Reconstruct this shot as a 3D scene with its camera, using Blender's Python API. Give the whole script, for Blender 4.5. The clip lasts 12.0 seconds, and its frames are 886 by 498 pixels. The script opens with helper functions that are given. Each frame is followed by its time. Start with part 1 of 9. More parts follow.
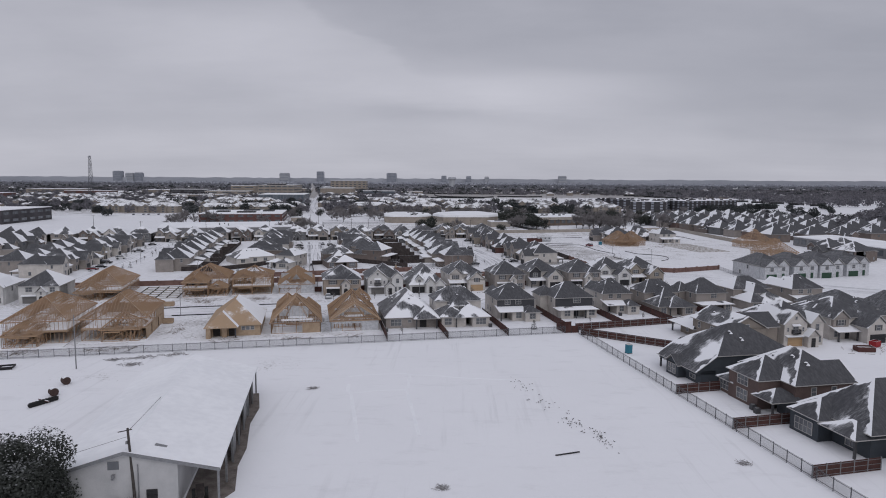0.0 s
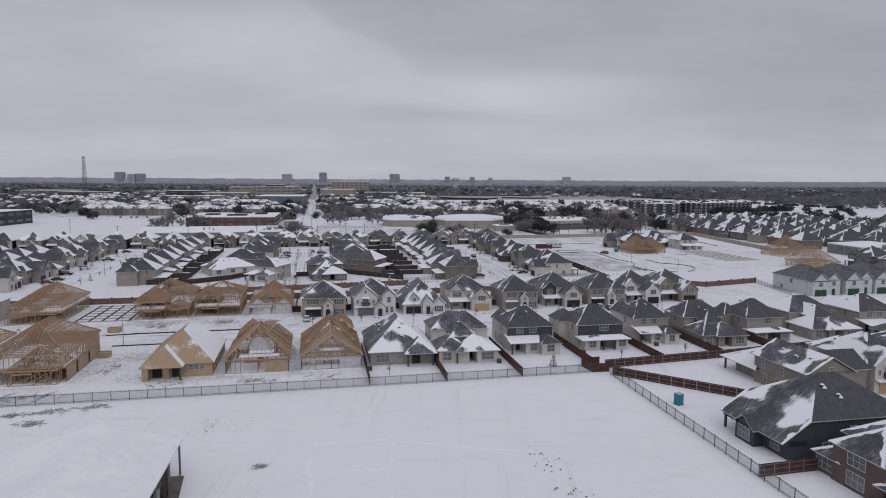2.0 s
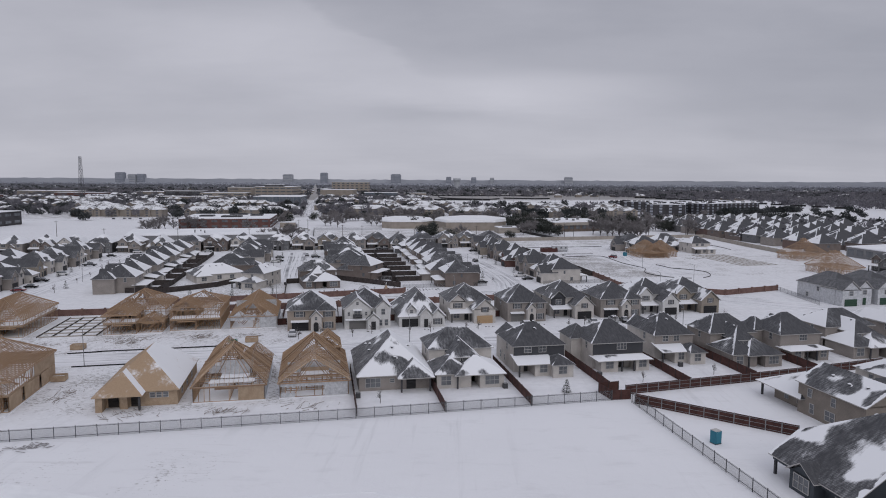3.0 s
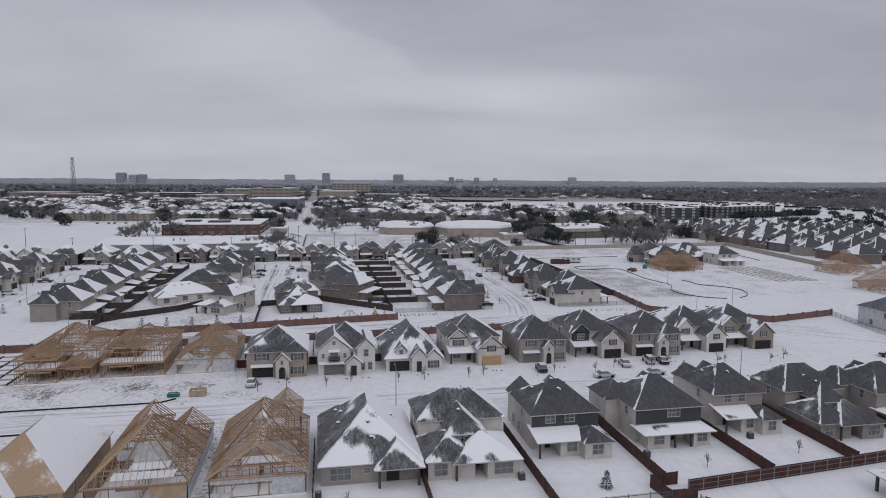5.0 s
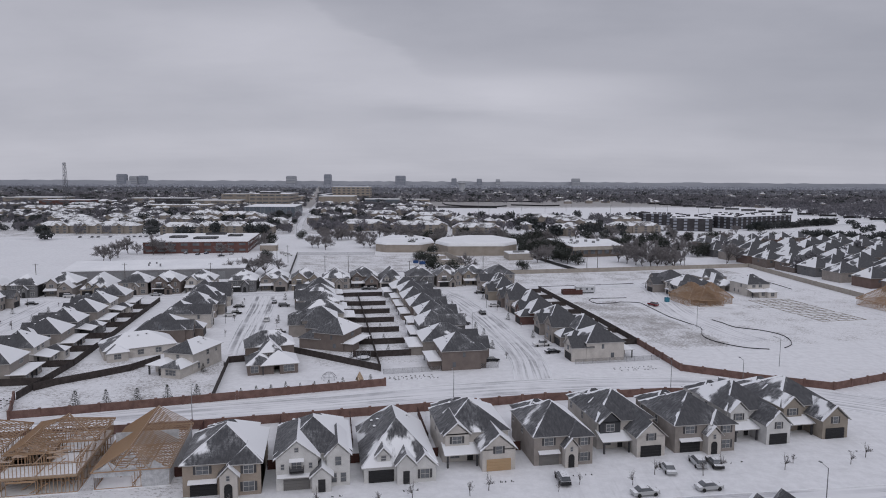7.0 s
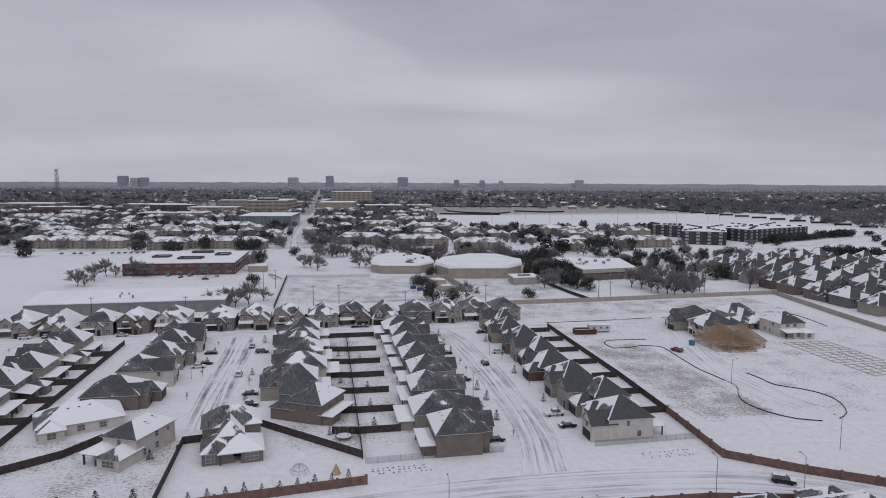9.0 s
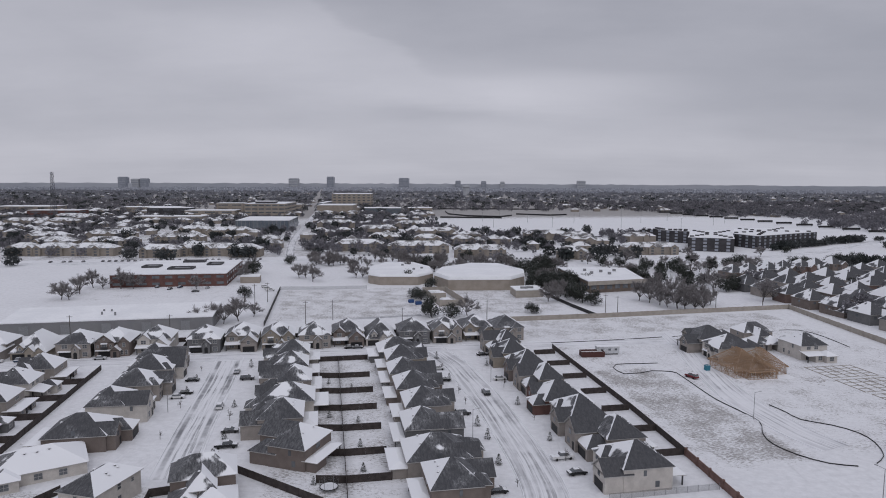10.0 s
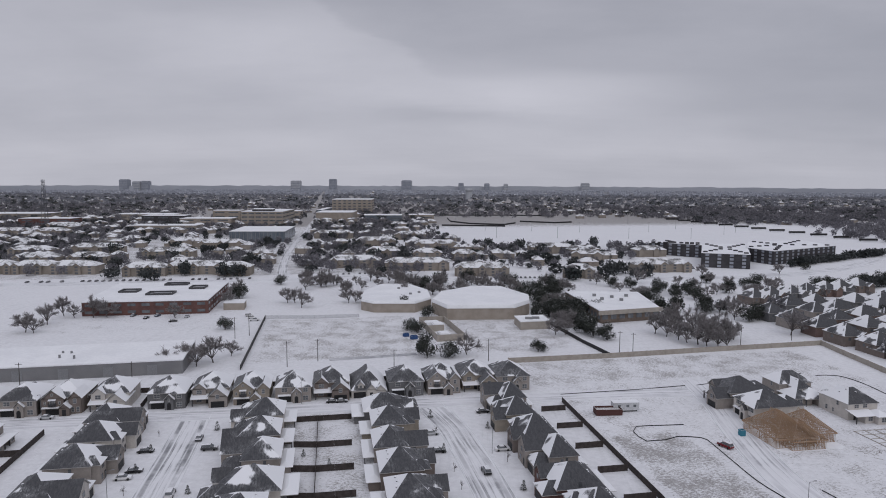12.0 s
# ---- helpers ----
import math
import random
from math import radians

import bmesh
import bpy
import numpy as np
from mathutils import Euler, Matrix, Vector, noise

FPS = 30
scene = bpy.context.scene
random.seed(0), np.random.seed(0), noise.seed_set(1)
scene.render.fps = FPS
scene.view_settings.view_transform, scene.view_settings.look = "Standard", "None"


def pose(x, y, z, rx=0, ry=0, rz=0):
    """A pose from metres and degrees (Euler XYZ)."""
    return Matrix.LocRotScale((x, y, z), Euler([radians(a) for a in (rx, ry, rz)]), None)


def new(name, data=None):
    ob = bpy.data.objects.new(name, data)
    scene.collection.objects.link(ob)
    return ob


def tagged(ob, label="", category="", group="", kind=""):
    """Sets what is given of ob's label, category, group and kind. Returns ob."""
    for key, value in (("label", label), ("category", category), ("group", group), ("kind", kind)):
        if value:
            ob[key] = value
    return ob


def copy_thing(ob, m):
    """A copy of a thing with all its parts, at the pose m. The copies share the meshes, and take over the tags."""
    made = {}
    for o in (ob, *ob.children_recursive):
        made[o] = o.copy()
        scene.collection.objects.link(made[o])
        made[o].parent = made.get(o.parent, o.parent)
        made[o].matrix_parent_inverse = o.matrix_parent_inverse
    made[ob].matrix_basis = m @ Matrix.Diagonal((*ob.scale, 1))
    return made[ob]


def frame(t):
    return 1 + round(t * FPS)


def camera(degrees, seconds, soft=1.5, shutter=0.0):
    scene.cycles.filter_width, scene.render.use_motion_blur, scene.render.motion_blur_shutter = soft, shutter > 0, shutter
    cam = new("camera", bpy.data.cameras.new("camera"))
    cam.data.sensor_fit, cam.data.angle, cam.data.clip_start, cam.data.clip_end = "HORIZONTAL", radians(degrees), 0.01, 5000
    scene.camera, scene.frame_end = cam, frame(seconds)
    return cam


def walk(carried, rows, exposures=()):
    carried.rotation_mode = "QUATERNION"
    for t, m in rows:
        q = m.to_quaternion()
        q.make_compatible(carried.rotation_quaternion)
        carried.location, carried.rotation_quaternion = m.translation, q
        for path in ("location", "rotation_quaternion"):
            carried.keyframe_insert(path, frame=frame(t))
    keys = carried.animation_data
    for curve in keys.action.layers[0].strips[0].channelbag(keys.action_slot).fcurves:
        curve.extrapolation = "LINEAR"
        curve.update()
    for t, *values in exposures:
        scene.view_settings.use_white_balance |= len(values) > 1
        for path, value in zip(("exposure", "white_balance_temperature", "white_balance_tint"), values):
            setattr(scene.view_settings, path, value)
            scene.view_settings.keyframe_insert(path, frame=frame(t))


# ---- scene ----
cam = camera(67.8, 12.0, soft=1.0)
# seconds, x, y, z, yaw, pitch, lean
PATH = [
    (0, 2.549, -2.836, 39.804, 1.002, -6.104, -0.332),
    (0.5, 2.732, 5.172, 39.727, 1.081, -6.076, -0.327),
    (1, 2.894, 14.010, 39.779, 1.157, -6.054, -0.322),
    (1.5, 3.038, 22.175, 39.818, 1.230, -6.036, -0.316),
    (2, 3.168, 31.006, 39.893, 1.300, -6.022, -0.311),
    (2.5, 3.286, 38.929, 39.979, 1.368, -6.012, -0.306),
    (3, 3.396, 47.982, 40.016, 1.434, -6.006, -0.300),
    (5, 3.802, 82.450, 42.177, 1.681, -6.004, -0.279),
    (5.5, 3.910, 90.442, 43.814, 1.740, -6.007, -0.274),
    (6, 4.026, 99.064, 46.655, 1.799, -6.011, -0.268),
    (6.5, 4.154, 106.873, 49.270, 1.858, -6.016, -0.263),
    (7, 4.297, 115.601, 52.221, 1.917, -6.020, -0.258),
    (9, 5.062, 147.173, 63.309, 2.160, -6.026, -0.236),
    (9.5, 5.316, 154.859, 65.512, 2.224, -6.023, -0.231),
    (10, 5.602, 163.988, 68.179, 2.290, -6.016, -0.226),
    (10.5, 5.923, 172.060, 70.790, 2.358, -6.007, -0.220),
    (11, 6.281, 180.370, 73.812, 2.429, -5.994, -0.215),
    (11.5, 6.677, 187.819, 76.333, 2.503, -5.977, -0.210),
    (12, 7.118, 196.623, 79.195, 2.579, -5.955, -0.204),
]
walk(cam, [(t, pose(x, y, z, 90 + pitch, lean, yaw)) for t, x, y, z, yaw, pitch, lean in PATH])

# ---- light ----
world = bpy.data.worlds.new("overcast_sky")
scene.world = world
world.use_nodes = True


def wire(tree, a, b):
    tree.links.new(a, b)


def build_sky():
    t = world.node_tree
    t.nodes.clear()
    n = t.nodes.new
    out, bg = n("ShaderNodeOutputWorld"), n("ShaderNodeBackground")
    coord = n("ShaderNodeTexCoord")
    sep = n("ShaderNodeSeparateXYZ")
    wire(t, coord.outputs["Generated"], sep.inputs[0])

    def m(op, a, b=None, c=None):
        k = n("ShaderNodeMath")
        k.operation = op
        for i, v in enumerate((a, b, c)):
            if v is None:
                continue
            if isinstance(v, (int, float)):
                k.inputs[i].default_value = v
            else:
                wire(t, v, k.inputs[i])
        return k.outputs[0]

    x, y, z = sep.outputs
    up = m("MAXIMUM", z, 0.0)
    # cloud deck: directions laid onto a flat layer
    den = m("ADD", up, 0.10)
    comb = n("ShaderNodeCombineXYZ")
    wire(t, m("MULTIPLY", m("DIVIDE", x, den), 0.55), comb.inputs[0])
    wire(t, m("DIVIDE", y, den), comb.inputs[1])
    big, fine = n("ShaderNodeTexNoise"), n("ShaderNodeTexNoise")
    for k, s, d, r in ((big, 0.42, 3.0, 0.5), (fine, 1.6, 5.0, 0.6)):
        k.inputs["Scale"].default_value = s
        k.inputs["Detail"].default_value = d
        k.inputs["Roughness"].default_value = r
        wire(t, comb.outputs[0], k.inputs["Vector"])
    cloud = m("ADD", m("MULTIPLY", big.outputs[0], 0.82), m("MULTIPLY", fine.outputs[0], 0.18))
    # a heavy bank with a ragged lower edge ahead, thinner and brighter cloud below and beside it
    ahead = m("MAXIMUM", y, 0.25)
    px_, pz_ = m("DIVIDE", x, ahead), m("DIVIDE", up, ahead)
    wob = m("MULTIPLY", m("SUBTRACT", fine.outputs[0], 0.5), 0.11)
    soft = n("ShaderNodeTexNoise")
    flat = n("ShaderNodeCombineXYZ")
    wire(t, m("MULTIPLY", px_, 2.2), flat.inputs[0])
    wire(t, m("MULTIPLY", pz_, 7.5), flat.inputs[1])
    wire(t, flat.outputs[0], soft.inputs["Vector"])
    soft.inputs["Scale"].default_value, soft.inputs["Detail"].default_value, soft.inputs["Roughness"].default_value = 1.5, 5.0, 0.55

    def ease(v, lo, hi):
        k = n("ShaderNodeMapRange")
        k.interpolation_type = "SMOOTHSTEP"
        wire(t, v, k.inputs[0])
        k.inputs[1].default_value, k.inputs[2].default_value = lo, hi
        return k.outputs[0]

    def blob(cx, cz, wx, wz):
        dx, dz = m("MULTIPLY", m("SUBTRACT", m("ADD", px_, wob), cx), 1 / wx), m("MULTIPLY", m("SUBTRACT", m("ADD", pz_, m("MULTIPLY", wob, 0.3)), cz), 1 / wz)
        return m("POWER", 2.718, m("MULTIPLY", m("ADD", m("MULTIPLY", dx, dx), m("MULTIPLY", dz, dz)), -1.0))

    left = m("SUBTRACT", 1.0, ease(m("ADD", px_, m("MULTIPLY", wob, 1.4)), -0.34, -0.02))
    edge = m("ADD", m("ADD", 0.150, m("MULTIPLY", left, 0.135)), m("MULTIPLY", px_, -0.02))
    over = m("SUBTRACT", m("ADD", pz_, m("MULTIPLY", m("SUBTRACT", soft.outputs[0], 0.5), 0.06)), edge)
    crisp = m("SUBTRACT", 1.0, ease(px_, 0.20, 0.42))
    bank = m("ADD", m("MULTIPLY", ease(over, -0.004, 0.016), m("MULTIPLY", crisp, 0.45)), m("MULTIPLY", ease(over, -0.05, 0.07), m("SUBTRACT", 1.0, m("MULTIPLY", crisp, 0.45))))
    lit = m("ADD", m("MULTIPLY", blob(0.10, 0.128, 0.17, 0.034), 0.15), m("MULTIPLY", blob(-0.26, 0.185, 0.24, 0.065), 0.10))
    lit = m("ADD", lit, m("MULTIPLY", blob(-0.1, 0.05, 0.8, 0.03), 0.06))
    shade = m("ADD", m("MULTIPLY", bank, 0.19), m("MULTIPLY", blob(-0.40, 0.262, 0.14, 0.02), 0.07))
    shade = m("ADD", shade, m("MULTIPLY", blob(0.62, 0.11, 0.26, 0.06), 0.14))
    shade = m("ADD", shade, m("MULTIPLY", blob(-0.05, 0.10, 0.14, 0.014), 0.06))
    front = ease(y, 0.0, 0.4)
    puff = m("MULTIPLY", m("SUBTRACT", soft.outputs[0], 0.5), 0.30)
    val = m("ADD", m("ADD", 0.555, m("MULTIPLY", m("SUBTRACT", cloud, 0.5), 0.45)), m("MULTIPLY", m("ADD", puff, m("SUBTRACT", lit, shade)), front))
    ramp = n("ShaderNodeValToRGB")
    ramp.color_ramp.elements[0].position, ramp.color_ramp.elements[1].position = 0.22, 0.80
    ramp.color_ramp.elements[0].color = (0.298, 0.308, 0.362, 1)
    ramp.color_ramp.elements[1].color = (0.572, 0.572, 0.640, 1)
    wire(t, val, ramp.inputs[0])
    # overcast skies are about three times as bright overhead as at the horizon
    rise = m("ADD", 1.0, m("MULTIPLY", m("SMOOTH_MAX", m("SUBTRACT", up, 0.30), 0.0, 0.15), ZENITH))
    sky = n("ShaderNodeTexSky")
    sky.sky_type, sky.sun_disc = "NISHITA", False
    sky.sun_elevation, sky.sun_rotation = radians(SUN_EL), radians(SUN_ROT)
    mix = n("ShaderNodeMix")
    mix.data_type, mix.blend_type = "RGBA", "MIX"
    mix.inputs[0].default_value = 0.985
    dim = n("ShaderNodeVectorMath")
    dim.operation = "SCALE"
    dim.inputs["Scale"].default_value = 0.1
    wire(t, sky.outputs[0], dim.inputs[0])
    wire(t, dim.outputs[0], mix.inputs[6])
    wire(t, ramp.outputs[0], mix.inputs[7])
    gain = n("ShaderNodeVectorMath")
    gain.operation = "SCALE"
    wire(t, mix.outputs[2], gain.inputs[0])
    wire(t, rise, gain.inputs["Scale"])
    wire(t, gain.outputs[0], bg.inputs[0])
    bg.inputs[1].default_value = 1.0
    wire(t, bg.outputs[0], out.inputs[0])


SUN_EL, SUN_ROT = 38.0, 200.0
ZENITH = 0.9
build_sky()
sun = new("sun", bpy.data.lights.new("sun", "SUN"))
sun.data.energy, sun.data.angle, sun.data.color = 0.4, radians(40), (1.0, 0.97, 0.93)
sun.matrix_world = pose(0, 0, 300, 90 - SUN_EL, 0, 20)

# ---- materials ----


class Nodes:
    """A short way to write a node material."""

    def __init__(self, name, rough=0.8, metal=0.0):
        self.mat = bpy.data.materials.new(name)
        self.mat.use_nodes = True
        self.t = self.mat.node_tree
        self.bsdf = self.t.nodes["Principled BSDF"]
        self.bsdf.inputs["Roughness"].default_value = rough
        self.bsdf.inputs["Metallic"].default_value = metal
        self.bsdf.inputs["Specular IOR Level"].default_value = 0.3
        self.co = None

    def n(self, kind, **props):
        k = self.t.nodes.new(kind)
        for a, v in props.items():
            setattr(k, a, v)
        return k

    def link(self, a, b):
        self.t.links.new(a, b)

    def put(self, v, socket):
        if isinstance(v, (int, float)):
            socket.default_value = v
        elif isinstance(v, tuple):
            socket.default_value = (*v, 1.0) if len(v) == 3 and len(socket.default_value) == 4 else v
        else:
            self.link(v, socket)

    def math(self, op, *args):
        k = self.n("ShaderNodeMath", operation=op)
        for i, v in enumerate(args):
            self.put(v, k.inputs[i])
        return k.outputs[0]

    def step(self, v, lo, hi):
        k = self.n("ShaderNodeMapRange", interpolation_type="SMOOTHSTEP")
        self.put(v, k.inputs[0])
        self.put(lo, k.inputs[1])
        self.put(hi, k.inputs[2])
        return k.outputs[0]

    def coords(self, kind="Object", scale=(1, 1, 1), turn=0.0):
        c = self.n("ShaderNodeTexCoord")
        m = self.n("ShaderNodeMapping")
        m.inputs["Scale"].default_value = scale
        m.inputs["Rotation"].default_value = (0, 0, radians(turn))
        self.link(c.outputs[kind], m.inputs[0])
        return m.outputs[0]

    def world_pos(self):
        return self.n("ShaderNodeNewGeometry").outputs["Position"]

    def noise(self, scale, detail=4.0, rough=0.55, co=None, stretch=None):
        k = self.n("ShaderNodeTexNoise")
        k.inputs["Scale"].default_value = scale
        k.inputs["Detail"].default_value = detail
        k.inputs["Roughness"].default_value = rough
        if co is None:
            co = self.world_pos()
        if stretch:
            m = self.n("ShaderNodeMapping")
            m.inputs["Scale"].default_value = stretch
            m.inputs["Rotation"].default_value = (0, 0, radians(-12))
            self.link(co, m.inputs[0])
            co = m.outputs[0]
        self.link(co, k.inputs["Vector"])
        return k.outputs[0]

    def mix(self, f, a, b, blend="MIX"):
        k = self.n("ShaderNodeMix", data_type="RGBA", blend_type=blend)
        self.put(f, k.inputs[0])
        self.put(a, k.inputs[6])
        self.put(b, k.inputs[7])
        return k.outputs[2]

    def scale(self, col, f):
        k = self.n("ShaderNodeVectorMath", operation="SCALE")
        self.put(col, k.inputs[0])
        self.put(f, k.inputs["Scale"])
        return k.outputs[0]

    def normal(self):
        s = self.n("ShaderNodeSeparateXYZ")
        self.link(self.n("ShaderNodeNewGeometry").outputs["Normal"], s.inputs[0])
        return s.outputs

    def xyz(self, v):
        s = self.n("ShaderNodeSeparateXYZ")
        self.link(v, s.inputs[0])
        return s.outputs

    def bump(self, h, strength=0.4, dist=0.05):
        k = self.n("ShaderNodeBump")
        k.inputs["Strength"].default_value = strength
        k.inputs["Distance"].default_value = dist
        self.link(h, k.inputs["Height"])
        self.link(k.outputs[0], self.bsdf.inputs["Normal"])

    def colour(self, v):
        self.put(v, self.bsdf.inputs["Base Color"])
        return self.mat

    def tint(self):
        return self.n("ShaderNodeObjectInfo").outputs["Color"]


SNOW = (0.80, 0.81, 0.835)


def mottled(name, a, b, scale=1.5, rough=0.8, fine=14.0, metal=0.0):
    """Two tones of one surface, blended at two sizes."""
    s = Nodes(name, rough, metal)
    k = s.math("ADD", s.math("MULTIPLY", s.noise(scale), 0.6), s.math("MULTIPLY", s.noise(fine, 3), 0.4))
    s.bump(s.noise(fine, 3), 0.25, 0.03)
    return s.colour(s.mix(s.step(k, 0.35, 0.65), a, b))


def dusted(name, a, b, cover=0.55, scale=2.0, rough=0.8, edge=0.12):
    """A surface with snow on whatever faces up."""
    s = Nodes(name, rough)
    base = s.mix(s.noise(scale), a, b)
    nz = s.normal()[2]
    f = s.step(s.math("ADD", nz, s.math("MULTIPLY", s.math("SUBTRACT", s.noise(3.0), 0.5), 0.5)), cover - edge, cover + edge)
    return s.colour(s.mix(f, base, SNOW))


def tinted(name, rough=0.85, lo=0.75, hi=1.2, fine=9.0, course=0.0):
    """Masonry or boards in the thing's own colour, with uneven tone and faint courses."""
    s = Nodes(name, rough)
    k = s.math("ADD", s.math("MULTIPLY", s.noise(0.5), 0.5), s.math("MULTIPLY", s.noise(fine, 5, 0.7), 0.5))
    f = s.n("ShaderNodeMapRange")
    s.link(k, f.inputs[0])
    f.inputs[1].default_value, f.inputs[2].default_value = 0.3, 0.7
    f.inputs[3].default_value, f.inputs[4].default_value = lo, hi
    col = s.scale(s.tint(), f.outputs[0])
    if course:
        z = s.xyz(s.world_pos())[2]
        line = s.step(s.math("PINGPONG", z, course / 2), 0.0, course * 0.12)
        col = s.scale(col, s.math("ADD", 0.82, s.math("MULTIPLY", line, 0.18)))
    s.bump(s.noise(fine, 4), 0.3, 0.03)
    return s.colour(col)


def shingle_mat(name, low, high):
    """Dark shingles on which wind has left snow: bare to the south, streaked to the west, covered on the lee side."""
    s = Nodes(name, 0.75)
    base = s.mix(s.noise(1.1, 5), low, high)
    pos = s.xyz(s.world_pos())
    nx, ny, nz = s.normal()
    # along the courses, and down the slope
    side = s.math("SUBTRACT", s.math("MULTIPLY", pos[1], nx), s.math("MULTIPLY", pos[0], ny))
    comb = s.n("ShaderNodeCombineXYZ")
    s.link(s.math("MULTIPLY", side, 2.0), comb.inputs[0])
    s.link(s.math("MULTIPLY", pos[2], 0.75), comb.inputs[1])
    s.link(s.math("MULTIPLY", nx, 9.0), comb.inputs[2])
    streak = s.noise(2.1, 6, 0.75, comb.outputs[0])
    line = s.step(s.math("PINGPONG", pos[2], 0.085), 0.015, 0.06)
    c, d = math.cos(radians(12)), math.sin(radians(12))
    tilt = s.math("MAXIMUM", s.math("SQRT", s.math("MAXIMUM", s.math("SUBTRACT", 1.0, s.math("MULTIPLY", nz, nz)), 0.0)), 0.2)
    east = s.math("DIVIDE", s.math("ADD", s.math("MULTIPLY", nx, c), s.math("MULTIPLY", ny, d)), tilt)
    south = s.math("DIVIDE", s.math("MAXIMUM", s.math("SUBTRACT", s.math("MULTIPLY", nx, d), s.math("MULTIPLY", ny, c)), 0.0), tilt)
    # which side lay in the lee, by the thing's own colour
    east = s.math("MULTIPLY", east, s.math("SUBTRACT", s.math("MULTIPLY", s.xyz(s.tint())[1], 2.0), 1.0))
    west = s.math("MAXIMUM", s.math("MULTIPLY", east, -1.0), 0.0)
    bias = s.math("SUBTRACT", s.xyz(s.tint())[0], 0.5)
    flat = s.math("MULTIPLY", s.step(nz, 0.87, 0.95), 0.75)
    # whole slopes hold or shed their snow; drifts lie feathered along the wind
    lee = s.math("ADD", s.math("ADD", -0.10, s.math("MULTIPLY", east, 0.60)), s.math("MULTIPLY", south, -0.40))
    lee = s.math("ADD", lee, s.math("MULTIPLY", s.math("SUBTRACT", s.noise(0.21, 1.0, 0.4), 0.5), 1.15))
    lee = s.math("ADD", lee, s.math("MULTIPLY", s.math("SUBTRACT", streak, 0.5), 0.18))
    lee = s.math("ADD", s.math("ADD", lee, flat), s.math("MULTIPLY", bias, 1.5))
    # a lip of drifted snow beside hips and valleys, away from the south slopes
    uv = s.n("ShaderNodeUVMap", uv_map="side")
    ends = s.xyz(uv.outputs[0])
    lip = s.math("SUBTRACT", 1.0, s.step(s.math("ADD", s.math("MINIMUM", ends[0], ends[1]), s.math("MULTIPLY", s.math("SUBTRACT", s.noise(0.5, 2), 0.5), 1.6)), 0.25, 0.75))
    lee = s.math("ADD", lee, s.math("MULTIPLY", s.math("MULTIPLY", lip, s.math("SUBTRACT", 1.0, s.math("MULTIPLY", south, 0.8))), 0.34))
    f = s.step(lee, 0.0, 0.09)
    # blown dust that clings to the course edges
    near = s.step(lee, -0.26, 0.04)
    amount = s.math("ADD", s.math("ADD", 0.08, s.math("MULTIPLY", west, 0.22)), s.math("MULTIPLY", near, 0.28))
    dust = s.math("MULTIPLY", s.step(s.math("ADD", streak, s.math("MULTIPLY", s.math("SUBTRACT", s.noise(7.0, 4, 0.8), 0.5), 0.25)), 0.34, 0.74), amount)
    dust = s.math("MULTIPLY", dust, s.math("SUBTRACT", 1.0, s.math("MULTIPLY", line, 0.45)))
    base = s.scale(base, s.math("ADD", 0.85, s.math("MULTIPLY", line, 0.15)))
    base = s.mix(dust, base, SNOW)
    s.put(s.math("ADD", 0.6, s.math("MULTIPLY", f, 0.3)), s.bsdf.inputs["Roughness"])
    s.bump(s.math("ADD", f, s.math("MULTIPLY", s.noise(6, 3), 0.3)), 0.5, 0.06)
    return s.colour(s.mix(f, base, SNOW))


MAT_SHINGLE = shingle_mat("dark_shingle", (0.038, 0.039, 0.044), (0.064, 0.065, 0.072))
MAT_BRICK = tinted("masonry", 0.9, 0.72, 1.22, 11.0, 0.22)
MAT_SIDING = tinted("lap_siding", 0.7, 0.9, 1.08, 4.0, 0.18)
MAT_TRIM = mottled("painted_trim", (0.38, 0.37, 0.36), (0.47, 0.46, 0.45), 2.0, 0.6)
MAT_DARKTRIM = mottled("dark_painted_trim", (0.055, 0.055, 0.06), (0.075, 0.075, 0.08), 2.0, 0.6)
MAT_GLASS = Nodes("window_glass", 0.12)
MAT_GLASS.bsdf.inputs["Specular IOR Level"].default_value = 0.6
# pale tone mixed into the glass colour for reflected sky and drawn blinds
MAT_GLASS = MAT_GLASS.colour(MAT_GLASS.mix(MAT_GLASS.noise(0.35, 2), (0.030, 0.033, 0.040), (0.215, 0.228, 0.245)))
MAT_DOOR = tinted("panel_door", 0.55, 0.92, 1.06, 3.0)
MAT_VENT = dusted("roof_vent_metal", (0.07, 0.07, 0.08), (0.12, 0.12, 0.13), 0.30)
MAT_METAL = mottled("galvanised_steel", (0.22, 0.225, 0.235), (0.30, 0.305, 0.31), 3.0, 0.45, 20, 0.6)
MAT_IRON = mottled("black_iron", (0.012, 0.012, 0.013), (0.03, 0.03, 0.032), 3.0, 0.6)


def lumber_mat():
    s = Nodes("framing_lumber", 0.85)
    f = s.math("ADD", 0.75, s.math("MULTIPLY", s.noise(2.5, 5, 0.7), 0.5))
    rime = s.math("MULTIPLY", s.step(s.normal()[2], 0.35, 0.9), s.step(s.noise(1.2, 4), 0.35, 0.65))
    return s.colour(s.mix(s.math("MULTIPLY", rime, 0.35), s.scale(s.tint(), f), SNOW))


